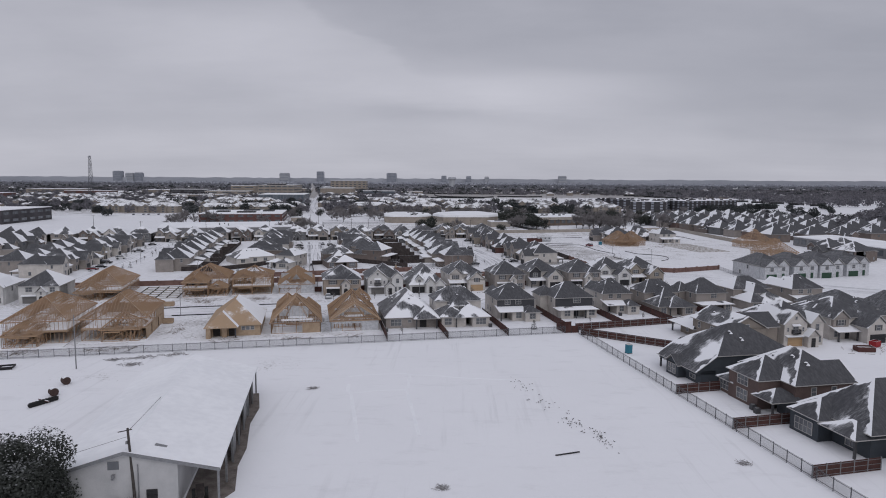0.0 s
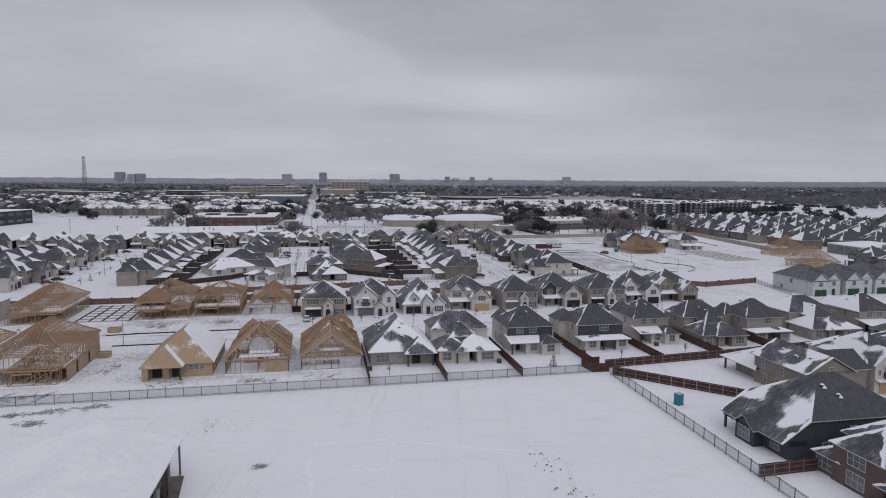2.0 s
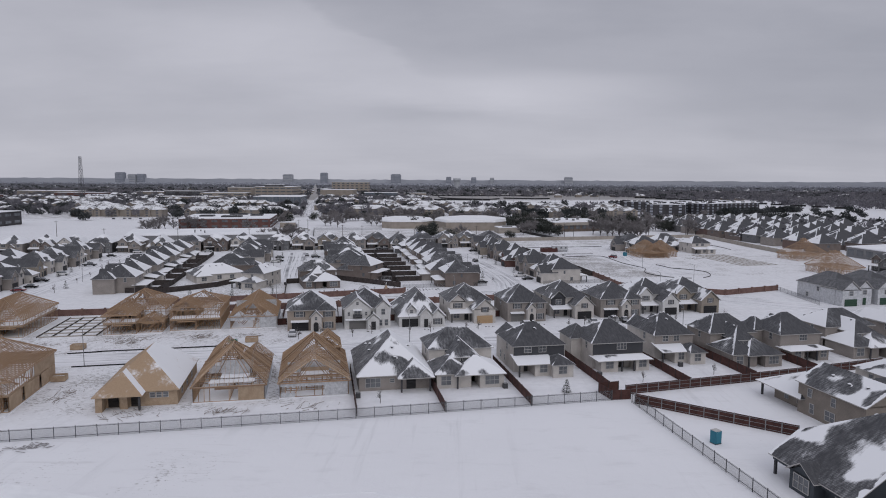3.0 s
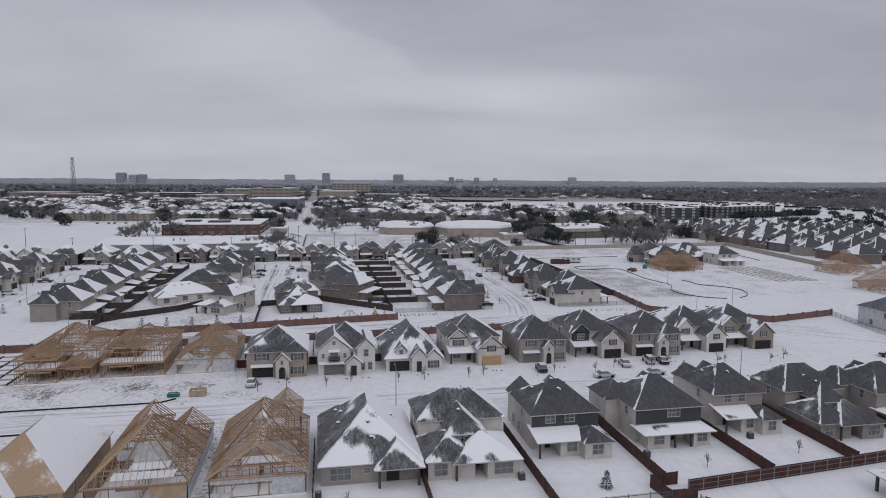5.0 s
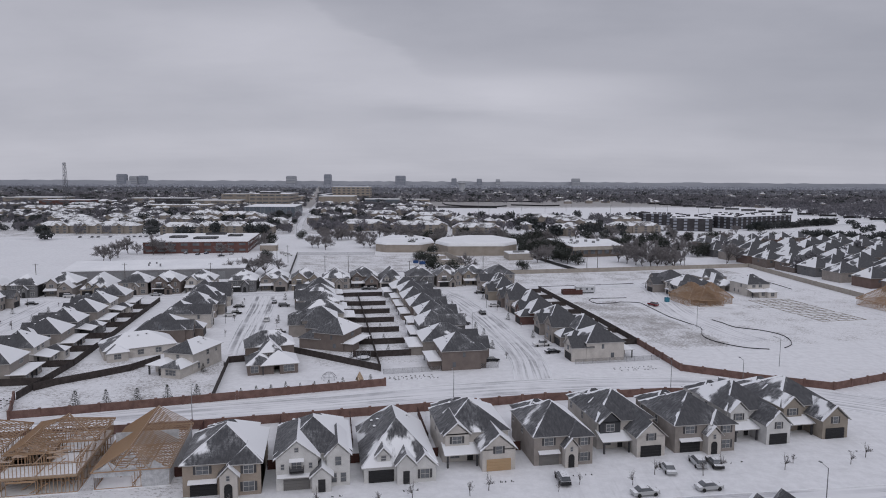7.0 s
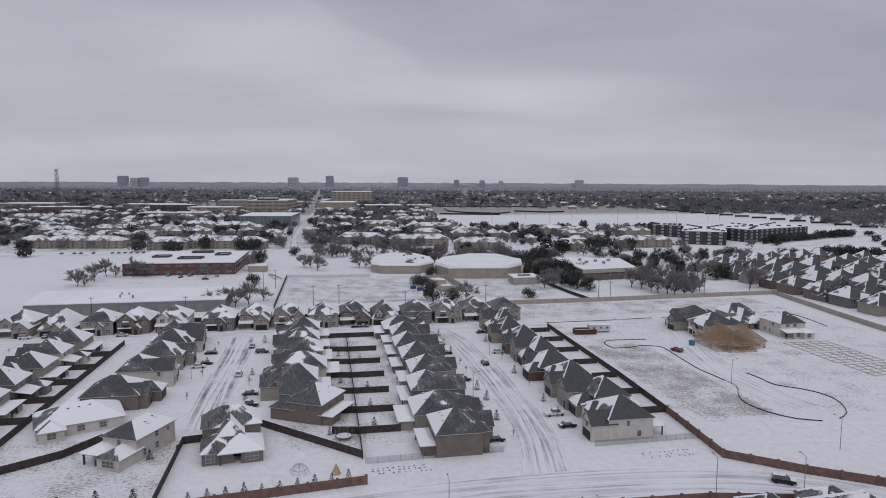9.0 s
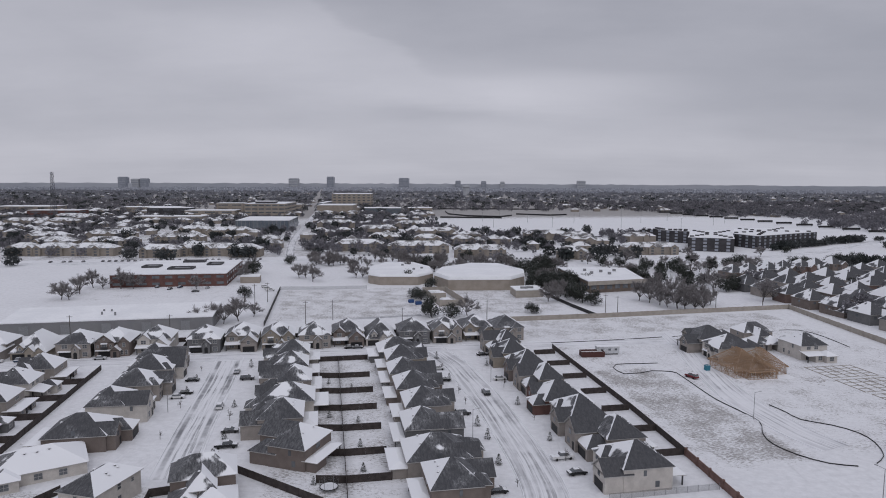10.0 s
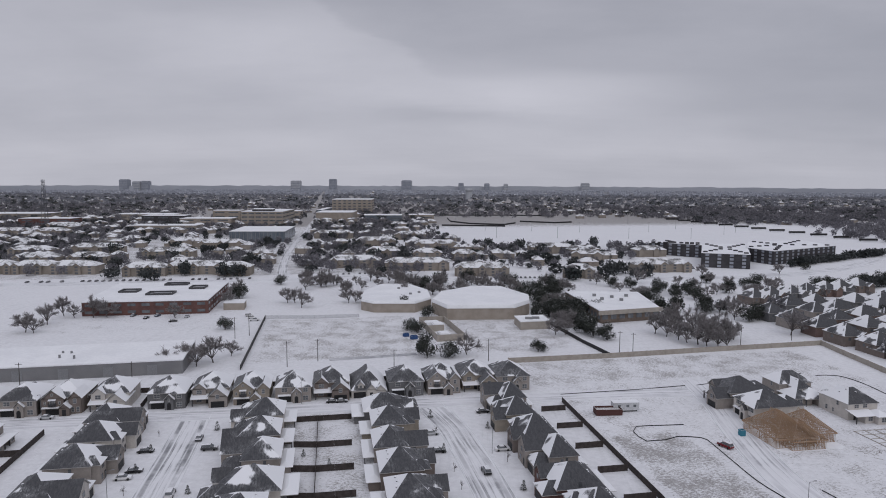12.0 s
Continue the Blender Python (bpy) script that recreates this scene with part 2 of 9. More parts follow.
MAT_LUMBER = lumber_mat()
MAT_OSB = mottled("strand_board", (0.325, 0.238, 0.162), (0.445, 0.340, 0.242), 0.8, 0.85, 7.0)
MAT_DECK = dusted("snowed_strand_board_deck", (0.325, 0.238, 0.162), (0.445, 0.340, 0.242), 0.86, 0.8, 0.85, 0.2)
MAT_WRAP = mottled("house_wrap", (0.40, 0.41, 0.43), (0.60, 0.61, 0.63), 1.6, 0.6, 5.0)
MAT_FENCE = mottled("stained_fence_board", (0.050, 0.023, 0.020), (0.095, 0.043, 0.036), 0.9, 0.8, 8.0)
MAT_OLDFENCE = mottled("weathered_fence_board", (0.034, 0.028, 0.027), (0.070, 0.058, 0.055), 0.9, 0.85, 8.0)
MAT_WALLBRICK = mottled("screen_wall_brick", (0.13, 0.078, 0.068), (0.21, 0.130, 0.112), 0.7, 0.9, 9.0)
MAT_STUCCO = mottled("tan_wall", (0.30, 0.27, 0.24), (0.38, 0.35, 0.31), 0.5, 0.9, 6.0)
MAT_WOODPOLE = mottled("weathered_pole", (0.05, 0.045, 0.042), (0.09, 0.08, 0.075), 2.0, 0.9)
MAT_BARK = dusted("frosted_bark", (0.070, 0.062, 0.060), (0.13, 0.118, 0.115), 0.75, 3.0, 0.95, 0.25)
MAT_TWIG = dusted("frosted_twig", (0.175, 0.163, 0.165), (0.285, 0.270, 0.272), 1.05, 2.0, 0.95, 0.35)
MAT_LEAF = dusted("evergreen_leaf", (0.022, 0.026, 0.022), (0.050, 0.055, 0.047), 1.20, 1.2, 0.85, 0.5)
MAT_SHRUB = dusted("shrub_leaf", (0.022, 0.028, 0.022), (0.05, 0.055, 0.043), 1.25, 2.0, 0.9, 0.3)
MAT_SNOW = mottled("settled_snow", (0.77, 0.78, 0.81), (0.83, 0.84, 0.86), 0.3, 0.7, 3.0)
MAT_FLATROOF = mottled("snowed_roof", (0.74, 0.75, 0.775), (0.83, 0.84, 0.86), 0.08, 0.8, 0.8)
MAT_TYRE = mottled("tyre_rubber", (0.012, 0.012, 0.013), (0.03, 0.03, 0.03), 6.0, 0.8)


def paint_mat():
    s = Nodes("car_paint", 0.3)
    s.bsdf.inputs["Coat Weight"].default_value = 0.3
    nz = s.normal()[2]
    snow = s.step(s.math("ADD", nz, s.math("MULTIPLY", s.math("SUBTRACT", s.noise(2.2), 0.5), 0.9)), 0.72, 1.0)
    return s.colour(s.mix(snow, s.tint(), SNOW))


MAT_PAINT = paint_mat()


def ground_mat():
    s = Nodes("snowy_ground", 0.85)
    pos = s.world_pos()
    x, y, z = s.xyz(pos)
    snow = s.mix(s.noise(0.03, 6, 0.6), (0.735, 0.74, 0.765), (0.82, 0.825, 0.85))
    # faint wheel lines and wind crust under the snow
    lines = s.math("MULTIPLY", s.step(s.noise(0.5, 4, 0.6, pos, (1.3, 0.07, 1.0)), 0.53, 0.70), s.step(s.noise(0.025, 3, 0.5, pos), 0.42, 0.58))
    crust = s.step(s.noise(0.22, 6, 0.68, pos, (0.5, 1.2, 1.0)), 0.52, 0.72)
    snow = s.scale(snow, s.math("SUBTRACT", 1.0, s.math("ADD", s.math("MULTIPLY", lines, 0.085), s.math("MULTIPLY", crust, 0.07))))
    soil = s.mix(s.noise(2.0, 5), (0.165, 0.150, 0.142), (0.29, 0.272, 0.258))
    # thin cover where the soil was graded
    c, d = math.cos(radians(12.5)) / 1.24, math.sin(radians(12.5)) / 1.24
    u = s.math("ADD", s.math("MULTIPLY", x, c), s.math("MULTIPLY", y, d))
    v = s.math("SUBTRACT", s.math("MULTIPLY", y, c), s.math("MULTIPLY", x, d))

    def zone(u0, u1, v0, v1, soft):
        a = s.math("MULTIPLY", s.step(u, u0 - soft, u0 + soft), s.math("SUBTRACT", 1.0, s.step(u, u1 - soft, u1 + soft)))
        b = s.math("MULTIPLY", s.step(v, v0 - soft, v0 + soft), s.math("SUBTRACT", 1.0, s.step(v, v1 - soft, v1 + soft)))
        return s.math("MULTIPLY", a, b)

    # round the house frames the soil cover is also raised for their shade
    lots = s.math("MAXIMUM", s.math("MULTIPLY", zone(101, 215, 235, 372, 5), 0.95), s.math("MULTIPLY", zone(-75, 13, 130, 186, 3), 1.0))
    lots = s.math("MAXIMUM", lots, s.math("MULTIPLY", zone(-90, 4, 104, 124, 5), 0.75))
    lots = s.math("MAXIMUM", lots, s.math("MULTIPLY", zone(62, 140, 60, 140, 6), 0.55))
    lots = s.math("MAXIMUM", lots, s.math("MULTIPLY", zone(86, 136, 384, 455, 6), 1.12))
    lots = s.math("MAXIMUM", lots, s.math("MULTIPLY", zone(10, 78, 384, 462, 6), 1.12))
    lots = s.math("MAXIMUM", lots, s.math("MULTIPLY", zone(20, 54, 236, 338, 3), 1.05))
    lots = s.math("MAXIMUM", lots, s.math("MULTIPLY", zone(107, 130, 238, 306, 4), 1.25))
    lots = s.math("MAXIMUM", lots, s.math("MULTIPLY", zone(-36, -14, 252, 336, 3), 0.7))
    lots = s.math("MAXIMUM", lots, s.math("MULTIPLY", zone(-90, 0, 440, 490, 8), 0.85))
    lots = s.math("MAXIMUM", lots, s.math("MULTIPLY", zone(-42, 4, 216, 252, 4), 1.05))
    lots = s.math("MAXIMUM", lots, s.math("MULTIPLY", zone(101, 215, 344, 374, 4), 1.12))
    thin = s.step(v, 118, 140)
    snow = s.scale(snow, s.math("SUBTRACT", 1.0, s.math("MULTIPLY", s.math("MULTIPLY", thin, s.step(s.noise(0.5, 6, 0.7, pos), 0.30, 0.70)), 0.13)))
    lots = s.math("MAXIMUM", lots, s.math("MULTIPLY", thin, 0.42))
    wood = s.step(v, 880, 1150)
    lots = s.math("MAXIMUM", lots, s.math("MULTIPLY", zone(-900, 92, 600, 1150, 12), 1.15))
    lots = s.math("MAXIMUM", lots, s.math("MULTIPLY", wood, 1.7))
    fine = s.noise(1.5, 8, 0.76, pos, (0.7, 1.2, 1.0))
    mid = s.noise(0.10, 4, 0.6, pos)
    k = s.math("ADD", s.math("MULTIPLY", fine, 0.7), s.math("MULTIPLY", mid, 0.3))
    edge = s.math("SUBTRACT", 0.72, s.math("MULTIPLY", lots, 0.215))
    f = s.step(k, edge, s.math("ADD", edge, 0.09))
    ruts = s.step(s.noise(0.5, 3, 0.5, pos, (0.16, 1.6, 1.0)), 0.60, 0.72)
    f = s.math("MAXIMUM", s.math("MULTIPLY", f, 0.80), s.math("MULTIPLY", s.math("MULTIPLY", ruts, lots), 0.15))
    s.bump(s.math("ADD", s.noise(0.35, 6, 0.6, pos), s.math("MULTIPLY", s.noise(2.5, 4, 0.6, pos), 0.35)), 0.55, 0.25)
    return s.colour(s.mix(f, snow, soil))


MAT_GROUND = ground_mat()


def road_mat(name, bare, grey, gutter=0.0, most=0.8):
    """Packed snow with wheel tracks along the road (UV: metres across and along)."""
    s = Nodes(name, 0.8)
    uv = s.coords("UV")
    ax = s.xyz(uv)
    wander = s.math("MULTIPLY", s.math("SUBTRACT", s.noise(0.02, 2, 0.5, uv), 0.5), 2.5)
    comb = s.n("ShaderNodeCombineXYZ")
    s.link(s.math("MULTIPLY", s.math("ADD", ax[0], wander), 1.0), comb.inputs[0])
    s.link(s.math("MULTIPLY", ax[1], 0.02), comb.inputs[1])
    streak = s.noise(1.1, 5, 0.65, comb.outputs[0])
    patch = s.noise(0.06, 5, 0.6, uv)
    k = s.math("ADD", s.math("MULTIPLY", streak, 0.75), s.math("MULTIPLY", patch, 0.25))
    f = s.math("MULTIPLY", s.math("MULTIPLY", s.step(k, bare, bare + 0.14), most), s.math("ADD", 0.45, s.math("MULTIPLY", s.step(s.noise(0.10, 6, 0.68, uv), 0.36, 0.58), 0.55)))
    # melted bands where cars keep to the sides
    off = s.math("ABSOLUTE", s.math("SUBTRACT", s.math("ABSOLUTE", s.math("ADD", ax[0], s.math("MULTIPLY", wander, 0.3))), 3.3))
    band = s.math("MULTIPLY", s.math("SUBTRACT", 1.0, s.step(off, 0.35, 0.95)), s.step(s.noise(0.05, 5, 0.6, uv), 0.34, 0.62))
    f = s.math("MAXIMUM", f, s.math("MULTIPLY", band, gutter))
    asphalt = s.mix(s.noise(3.0), grey, tuple(g * 1.4 for g in grey))
    snow = s.mix(s.noise(0.25, 5), (0.70, 0.705, 0.73), (0.80, 0.805, 0.83))
    s.bump(streak, 0.4, 0.05)
    return s.colour(s.mix(f, snow, asphalt))


MAT_STREET = road_mat("packed_snow_street", 0.475, (0.25, 0.25, 0.27), 0.3)
MAT_TRACKED = road_mat("tracked_snow_street", 0.47, (0.095, 0.096, 0.107), 0.85)
MAT_AVENUE = road_mat("slushy_avenue", 0.465, (0.19, 0.193, 0.21), 0.30, 0.66)
MAT_WORN = road_mat("worn_lane_snow", 0.455, (0.15, 0.152, 0.166), 0.42, 0.76)

# ---- building blocks ----
ROT = 12.5
SIZE = 1.24
CR, SR = math.cos(radians(12.0)), math.sin(radians(12.0))


def G(x, y):
    """Plan units (SIZE metres each) laid into the world, with small shifts fitted to the camera's view."""
    lift = min(max((y - 130) / 80, 0), 1) * 3.0 - 2.85
    return SIZE * (0.977 * x - 0.0083 * y + 1.1), SIZE * (0.0083 * x + 0.9948 * y + lift)


def W(u, v):
    """Plan units along and across the subdivision's streets, laid into the world."""
    return G(u * CR - v * SR, u * SR + v * CR)


def at(u, v, z=0.0, turn=0.0):
    x, y = W(u, v)
    return pose(x, y, z, 0, 0, ROT + turn)


class Shape:
    """Collects the faces of one mesh."""

    def __init__(self):
        self.v, self.f = [], []

    def poly(self, *pts):
        i = len(self.v)
        self.v += [tuple(p) for p in pts]
        self.f.append(tuple(range(i, i + len(pts))))
        return self

    def solid(self, pts, faces):
        i = len(self.v)
        self.v += [tuple(p) for p in pts]
        self.f += [tuple(i + k for k in f) for f in faces]
        return self

    def box(self, x0, y0, z0, x1, y1, z1):
        p = [(x, y, z) for z in (z0, z1) for x, y in ((x0, y0), (x1, y0), (x1, y1), (x0, y1))]
        return self.solid(p, [(3, 2, 1, 0), (4, 5, 6, 7), (0, 1, 5, 4), (1, 2, 6, 5), (2, 3, 7, 6), (3, 0, 4, 7)])

    def tube(self, a, b, r0, r1, sides=6):
        a, b = Vector(a), Vector(b)
        q = (b - a).to_track_quat("Z", "Y")
        ring = [Vector((math.cos(i * math.tau / sides), math.sin(i * math.tau / sides), 0)) for i in range(sides)]
        p = [a + q @ (k * r0) for k in ring] + [b + q @ (k * r1) for k in ring]
        fs = [(i, (i + 1) % sides, sides + (i + 1) % sides, sides + i) for i in range(sides)]
        fs += [tuple(range(sides - 1, -1, -1)), tuple(range(sides, 2 * sides))]
        return self.solid(p, fs)

    def beam(self, a, b, t, h):
        """A straight timber from a to b, t wide and h deep."""
        a, b = Vector(a), Vector(b)
        d = (b - a).normalized()
        side = d.cross(Vector((0, 0, 1)))
        side = side.normalized() if side.length > 1e-4 else Vector((1, 0, 0))
        top = side.cross(d)
        p = [e + side * (t / 2 * i) + top * (h / 2 * j) for e in (a, b) for i, j in ((-1, -1), (1, -1), (1, 1), (-1, 1))]
        return self.solid(p, [(3, 2, 1, 0), (4, 5, 6, 7), (0, 1, 5, 4), (1, 2, 6, 5), (2, 3, 7, 6), (3, 0, 4, 7)])

    def mesh(self, name):
        me = bpy.data.meshes.new(name)
        me.from_pydata(self.v, [], self.f)
        me.update()
        return me


def as_mesh(name, shape, mat):
    me = shape.mesh(name) if isinstance(shape, Shape) else shape
    if not me.materials:
        me.materials.append(mat)
    return me


def part(name, shape, mat, parent, label="", place=None, colour=None):
    ob = new(name, as_mesh(name, shape, mat))
    ob.parent = parent
    if place is not None:
        ob.matrix_basis = place
    if colour:
        ob.color = (*colour, 1.0)
    if label:
        tagged(ob, label)
    return ob


def thing(name, label, category, group="", kind="", place=None):
    ob = new(name)
    ob.empty_display_size = 0.5
    if place is not None:
        ob.matrix_basis = place
    return tagged(ob, label, category, group, kind)


def whole(name, shape, mat, label, category, group="", kind="", place=None, colour=None):
    ob = new(name, as_mesh(name, shape, mat))
    if place is not None:
        ob.matrix_basis = place
    if colour:
        ob.color = (*colour, 1.0)
    return tagged(ob, label, category, group, kind)


PLACED = set()


def stand(proto, m):
    """Puts a built thing down; after the first time, a copy of it."""
    if proto.name not in PLACED:
        PLACED.add(proto.name)
        proto.matrix_basis = m
        return proto
    return copy_thing(proto, m)


# ---- ground and roads ----
ground = Shape()
ground.poly((-7000, -900, 0), (7000, -900, 0), (7000, 4950, 0), (-7000, 4950, 0))
whole("ground", ground, MAT_GROUND, "flat snow-covered ground with soil showing through", "ground", kind="structure")


def smooth_line(pts, step=4.0):
    """Points along a gentle curve through pts."""
    pts = [Vector((*p, 0)) for p in pts]
    out = []
    for i in range(len(pts) - 1):
        p0, p1, p2, p3 = pts[max(i - 1, 0)], pts[i], pts[i + 1], pts[min(i + 2, len(pts) - 1)]
        n = max(1, int((p2 - p1).length / step))
        for k in range(n):
            t = k / n
            out.append(0.5 * ((2 * p1) + (p2 - p0) * t + (2 * p0 - 5 * p1 + 4 * p2 - p3) * t * t + (3 * p1 - p0 - 3 * p2 + p3) * t ** 3))
    return out + [pts[-1]]


def road(name, pts, width, mat, label, z=0.03, kerb=True, plan=True):
    line = smooth_line([W(*p) for p in pts] if plan else pts)
    width *= 1.15
    vs, fs, uvs, run = [], [], [], 0.0
    edge = Shape()
    last = None
    for i, p in enumerate(line):
        d = (line[min(i + 1, len(line) - 1)] - line[max(i - 1, 0)]).normalized()
        s = Vector((-d.y, d.x, 0))
        if i:
            run += (p - line[i - 1]).length
        for k in (-1, 1):
            q = p + s * (k * width / 2)
            vs.append((q.x, q.y, z))
            uvs.append((k * width / 2, run))
        if i:
            a = 2 * i
            fs.append((a - 2, a, a + 1, a - 1))
        if kerb and last:
            for k in (-1, 1):
                e0, e1 = last[0] + last[1] * (k * (width / 2 + 0.1)), p + s * (k * (width / 2 + 0.1))
                edge.beam((e0.x, e0.y, 0.07), (e1.x, e1.y, 0.07), 0.2, 0.16)
        last = (p, s)
    me = bpy.data.meshes.new(name)
    me.from_pydata(vs, [], fs)
    layer = me.uv_layers.new(name="UVMap")
    for poly in me.polygons:
        for li in poly.loop_indices:
            layer.data[li].uv = uvs[me.loops[li].vertex_index]
    me.materials.append(mat)
    ob = tagged(new(name, me), label, "road", kind="structure")
    if kerb:
        part("kerb", edge, MAT_SNOW, ob, "snow-capped concrete kerb")
    return ob


road("road_south_street", [(-130, 165), (-60, 165), (0, 165), (60, 165.5), (112, 163), (135, 168), (150, 176)], 8.4, MAT_STREET, "residential street under packed snow")
road("road_collector", [(-180, 205), (-100, 207), (-30, 210), (20, 213.5), (60, 215.8), (88, 214.5), (108, 208.5), (128, 194), (150, 172), (185, 140), (230, 95)], 12.0, MAT_AVENUE, "collector road with slushy wheel tracks", 0.035)
road("road_west_lane", [(-72, 214), (-70, 250), (-69, 300), (-70, 338)], 8.0, MAT_STREET, "residential lane under packed snow")
road("road_middle_lane", [(2.5, 253), (2.0, 280), (2.0, 310), (1.5, 338)], 8.4, MAT_TRACKED, "residential lane with dark wheel tracks in snow")
road("road_east_lane", [(67, 221), (71, 240), (72, 270), (71.5, 300), (70, 320), (66, 338)], 8.6, MAT_WORN, "residential lane with wheel tracks in snow")
road("road_north_lane", [(-150, 341), (-90, 339.5), (0, 338), (60, 337.5), (112, 337), (150, 334)], 8.2, MAT_STREET, "residential street under packed snow", 0.04)
road("road_new_lane", [(156, 345), (150, 322), (142, 297), (136.5, 275), (135.5, 255), (137.5, 244)], 8.6, MAT_STREET, "unfinished lane under snow", 0.045)
road("road_far_avenue", [(-420, 607), (-160, 590), (10, 588), (75, 590), (190, 562), (310, 552), (400, 572), (520, 640), (700, 740)], 15.0, MAT_AVENUE, "wide avenue under slush and snow", 0.03)
road("road_far_straight", [(8, 598), (4, 640), (2, 790), (12, 1150), (16, 1300)], 7.0, MAT_TRACKED, "straight road with dark wheel tracks", 0.05)

MAT_SLUSH = road_mat("wet_slush", 0.36, (0.13, 0.132, 0.145), 0.0, 0.75)
road("road_car_park_edge", [(38, 389.2), (54, 390.4), (70.5, 392.2)], 3.6, MAT_SLUSH, "dark slush along the car park edge", 0.03, False)

# ---- houses ----
CACHE = {}


def shared(key, make, mat):
    if key not in CACHE:
        CACHE[key] = as_mesh(key[0], make(), mat)
    return CACHE[key]


def window_frame(w, h):
    """A frame with its mullions as one piece of joinery, open where the glass is."""
    n = max(1, round(w / 0.95))
    t, m = 0.09, 0.06
    xs = [-w / 2 - t, -w / 2]
    for i in range(1, n):
        x = -w / 2 + w * i / n
        xs += [x - m / 2, x + m / 2]
    xs += [w / 2, w / 2 + t]
    zs = [-h / 2 - t, -h / 2, -m / 2, m / 2, h / 2, h / 2 + t]
    s, seen = Shape(), {}

    def vert(i, y, j):
        key = (i, y, j)
        if key not in seen:
            seen[key] = len(s.v)
            s.v.append((xs[i], y, zs[j]))
        return seen[key]

    def filled(i, j):
        return 0 <= i < len(xs) - 1 and 0 <= j < len(zs) - 1 and not (i % 2 and j % 2)

    f, k = -0.10, 0.06
    for i in range(len(xs) - 1):
        for j in range(len(zs) - 1):
            if not filled(i, j):
                continue
            s.f.append((vert(i, f, j), vert(i + 1, f, j), vert(i + 1, f, j + 1), vert(i, f, j + 1)))
            if not filled(i - 1, j):
                s.f.append((vert(i, k, j), vert(i, f, j), vert(i, f, j + 1), vert(i, k, j + 1)))
            if not filled(i + 1, j):
                s.f.append((vert(i + 1, f, j), vert(i + 1, k, j), vert(i + 1, k, j + 1), vert(i + 1, f, j + 1)))
            if not filled(i, j - 1):
                s.f.append((vert(i, k, j), vert(i + 1, k, j), vert(i + 1, f, j), vert(i, f, j)))
            if not filled(i, j + 1):
                s.f.append((vert(i, f, j + 1), vert(i + 1, f, j + 1), vert(i + 1, k, j + 1), vert(i, k, j + 1)))
    return s


def panel_door(w, h):
    """A slab with sunk joints between its sections."""
    prof = []
    for i in range(4):
        z0, z1 = h * i / 4, h * (i + 1) / 4
        prof += [(-0.03, z0), (-0.09, z0 + 0.05), (-0.09, z1 - 0.05), (-0.03, z1)]
    prof += [(0.1, h), (0.1, 0)]
    k = len(prof)
    s = Shape()
    pts = [(x, y, z) for x in (-w / 2, w / 2) for y, z in prof]
    return s.solid(pts, [(i, (i + 1) % k, k + (i + 1) % k, k + i) for i in range(k)] + [tuple(range(k - 1, -1, -1)), tuple(range(k, 2 * k))])


def arch_door(w, h):
    """A dark doorway with a rounded head."""
    n, r = 8, w / 2
    prof = [(-r, 0), (r, 0)] + [(r * math.cos(math.pi * i / n), h - r + r * math.sin(math.pi * i / n)) for i in range(n + 1)]
    k = len(prof)
    return Shape().solid([(x, y, z) for y in (-0.07, 0.06) for x, z in prof], [tuple(range(k)), tuple(range(2 * k - 1, k - 1, -1))] + [(i, k + i, k + (i + 1) % k, (i + 1) % k) for i in range(k)])


FACE_TURN = {"s": 0, "e": 90, "n": 180, "w": -90}


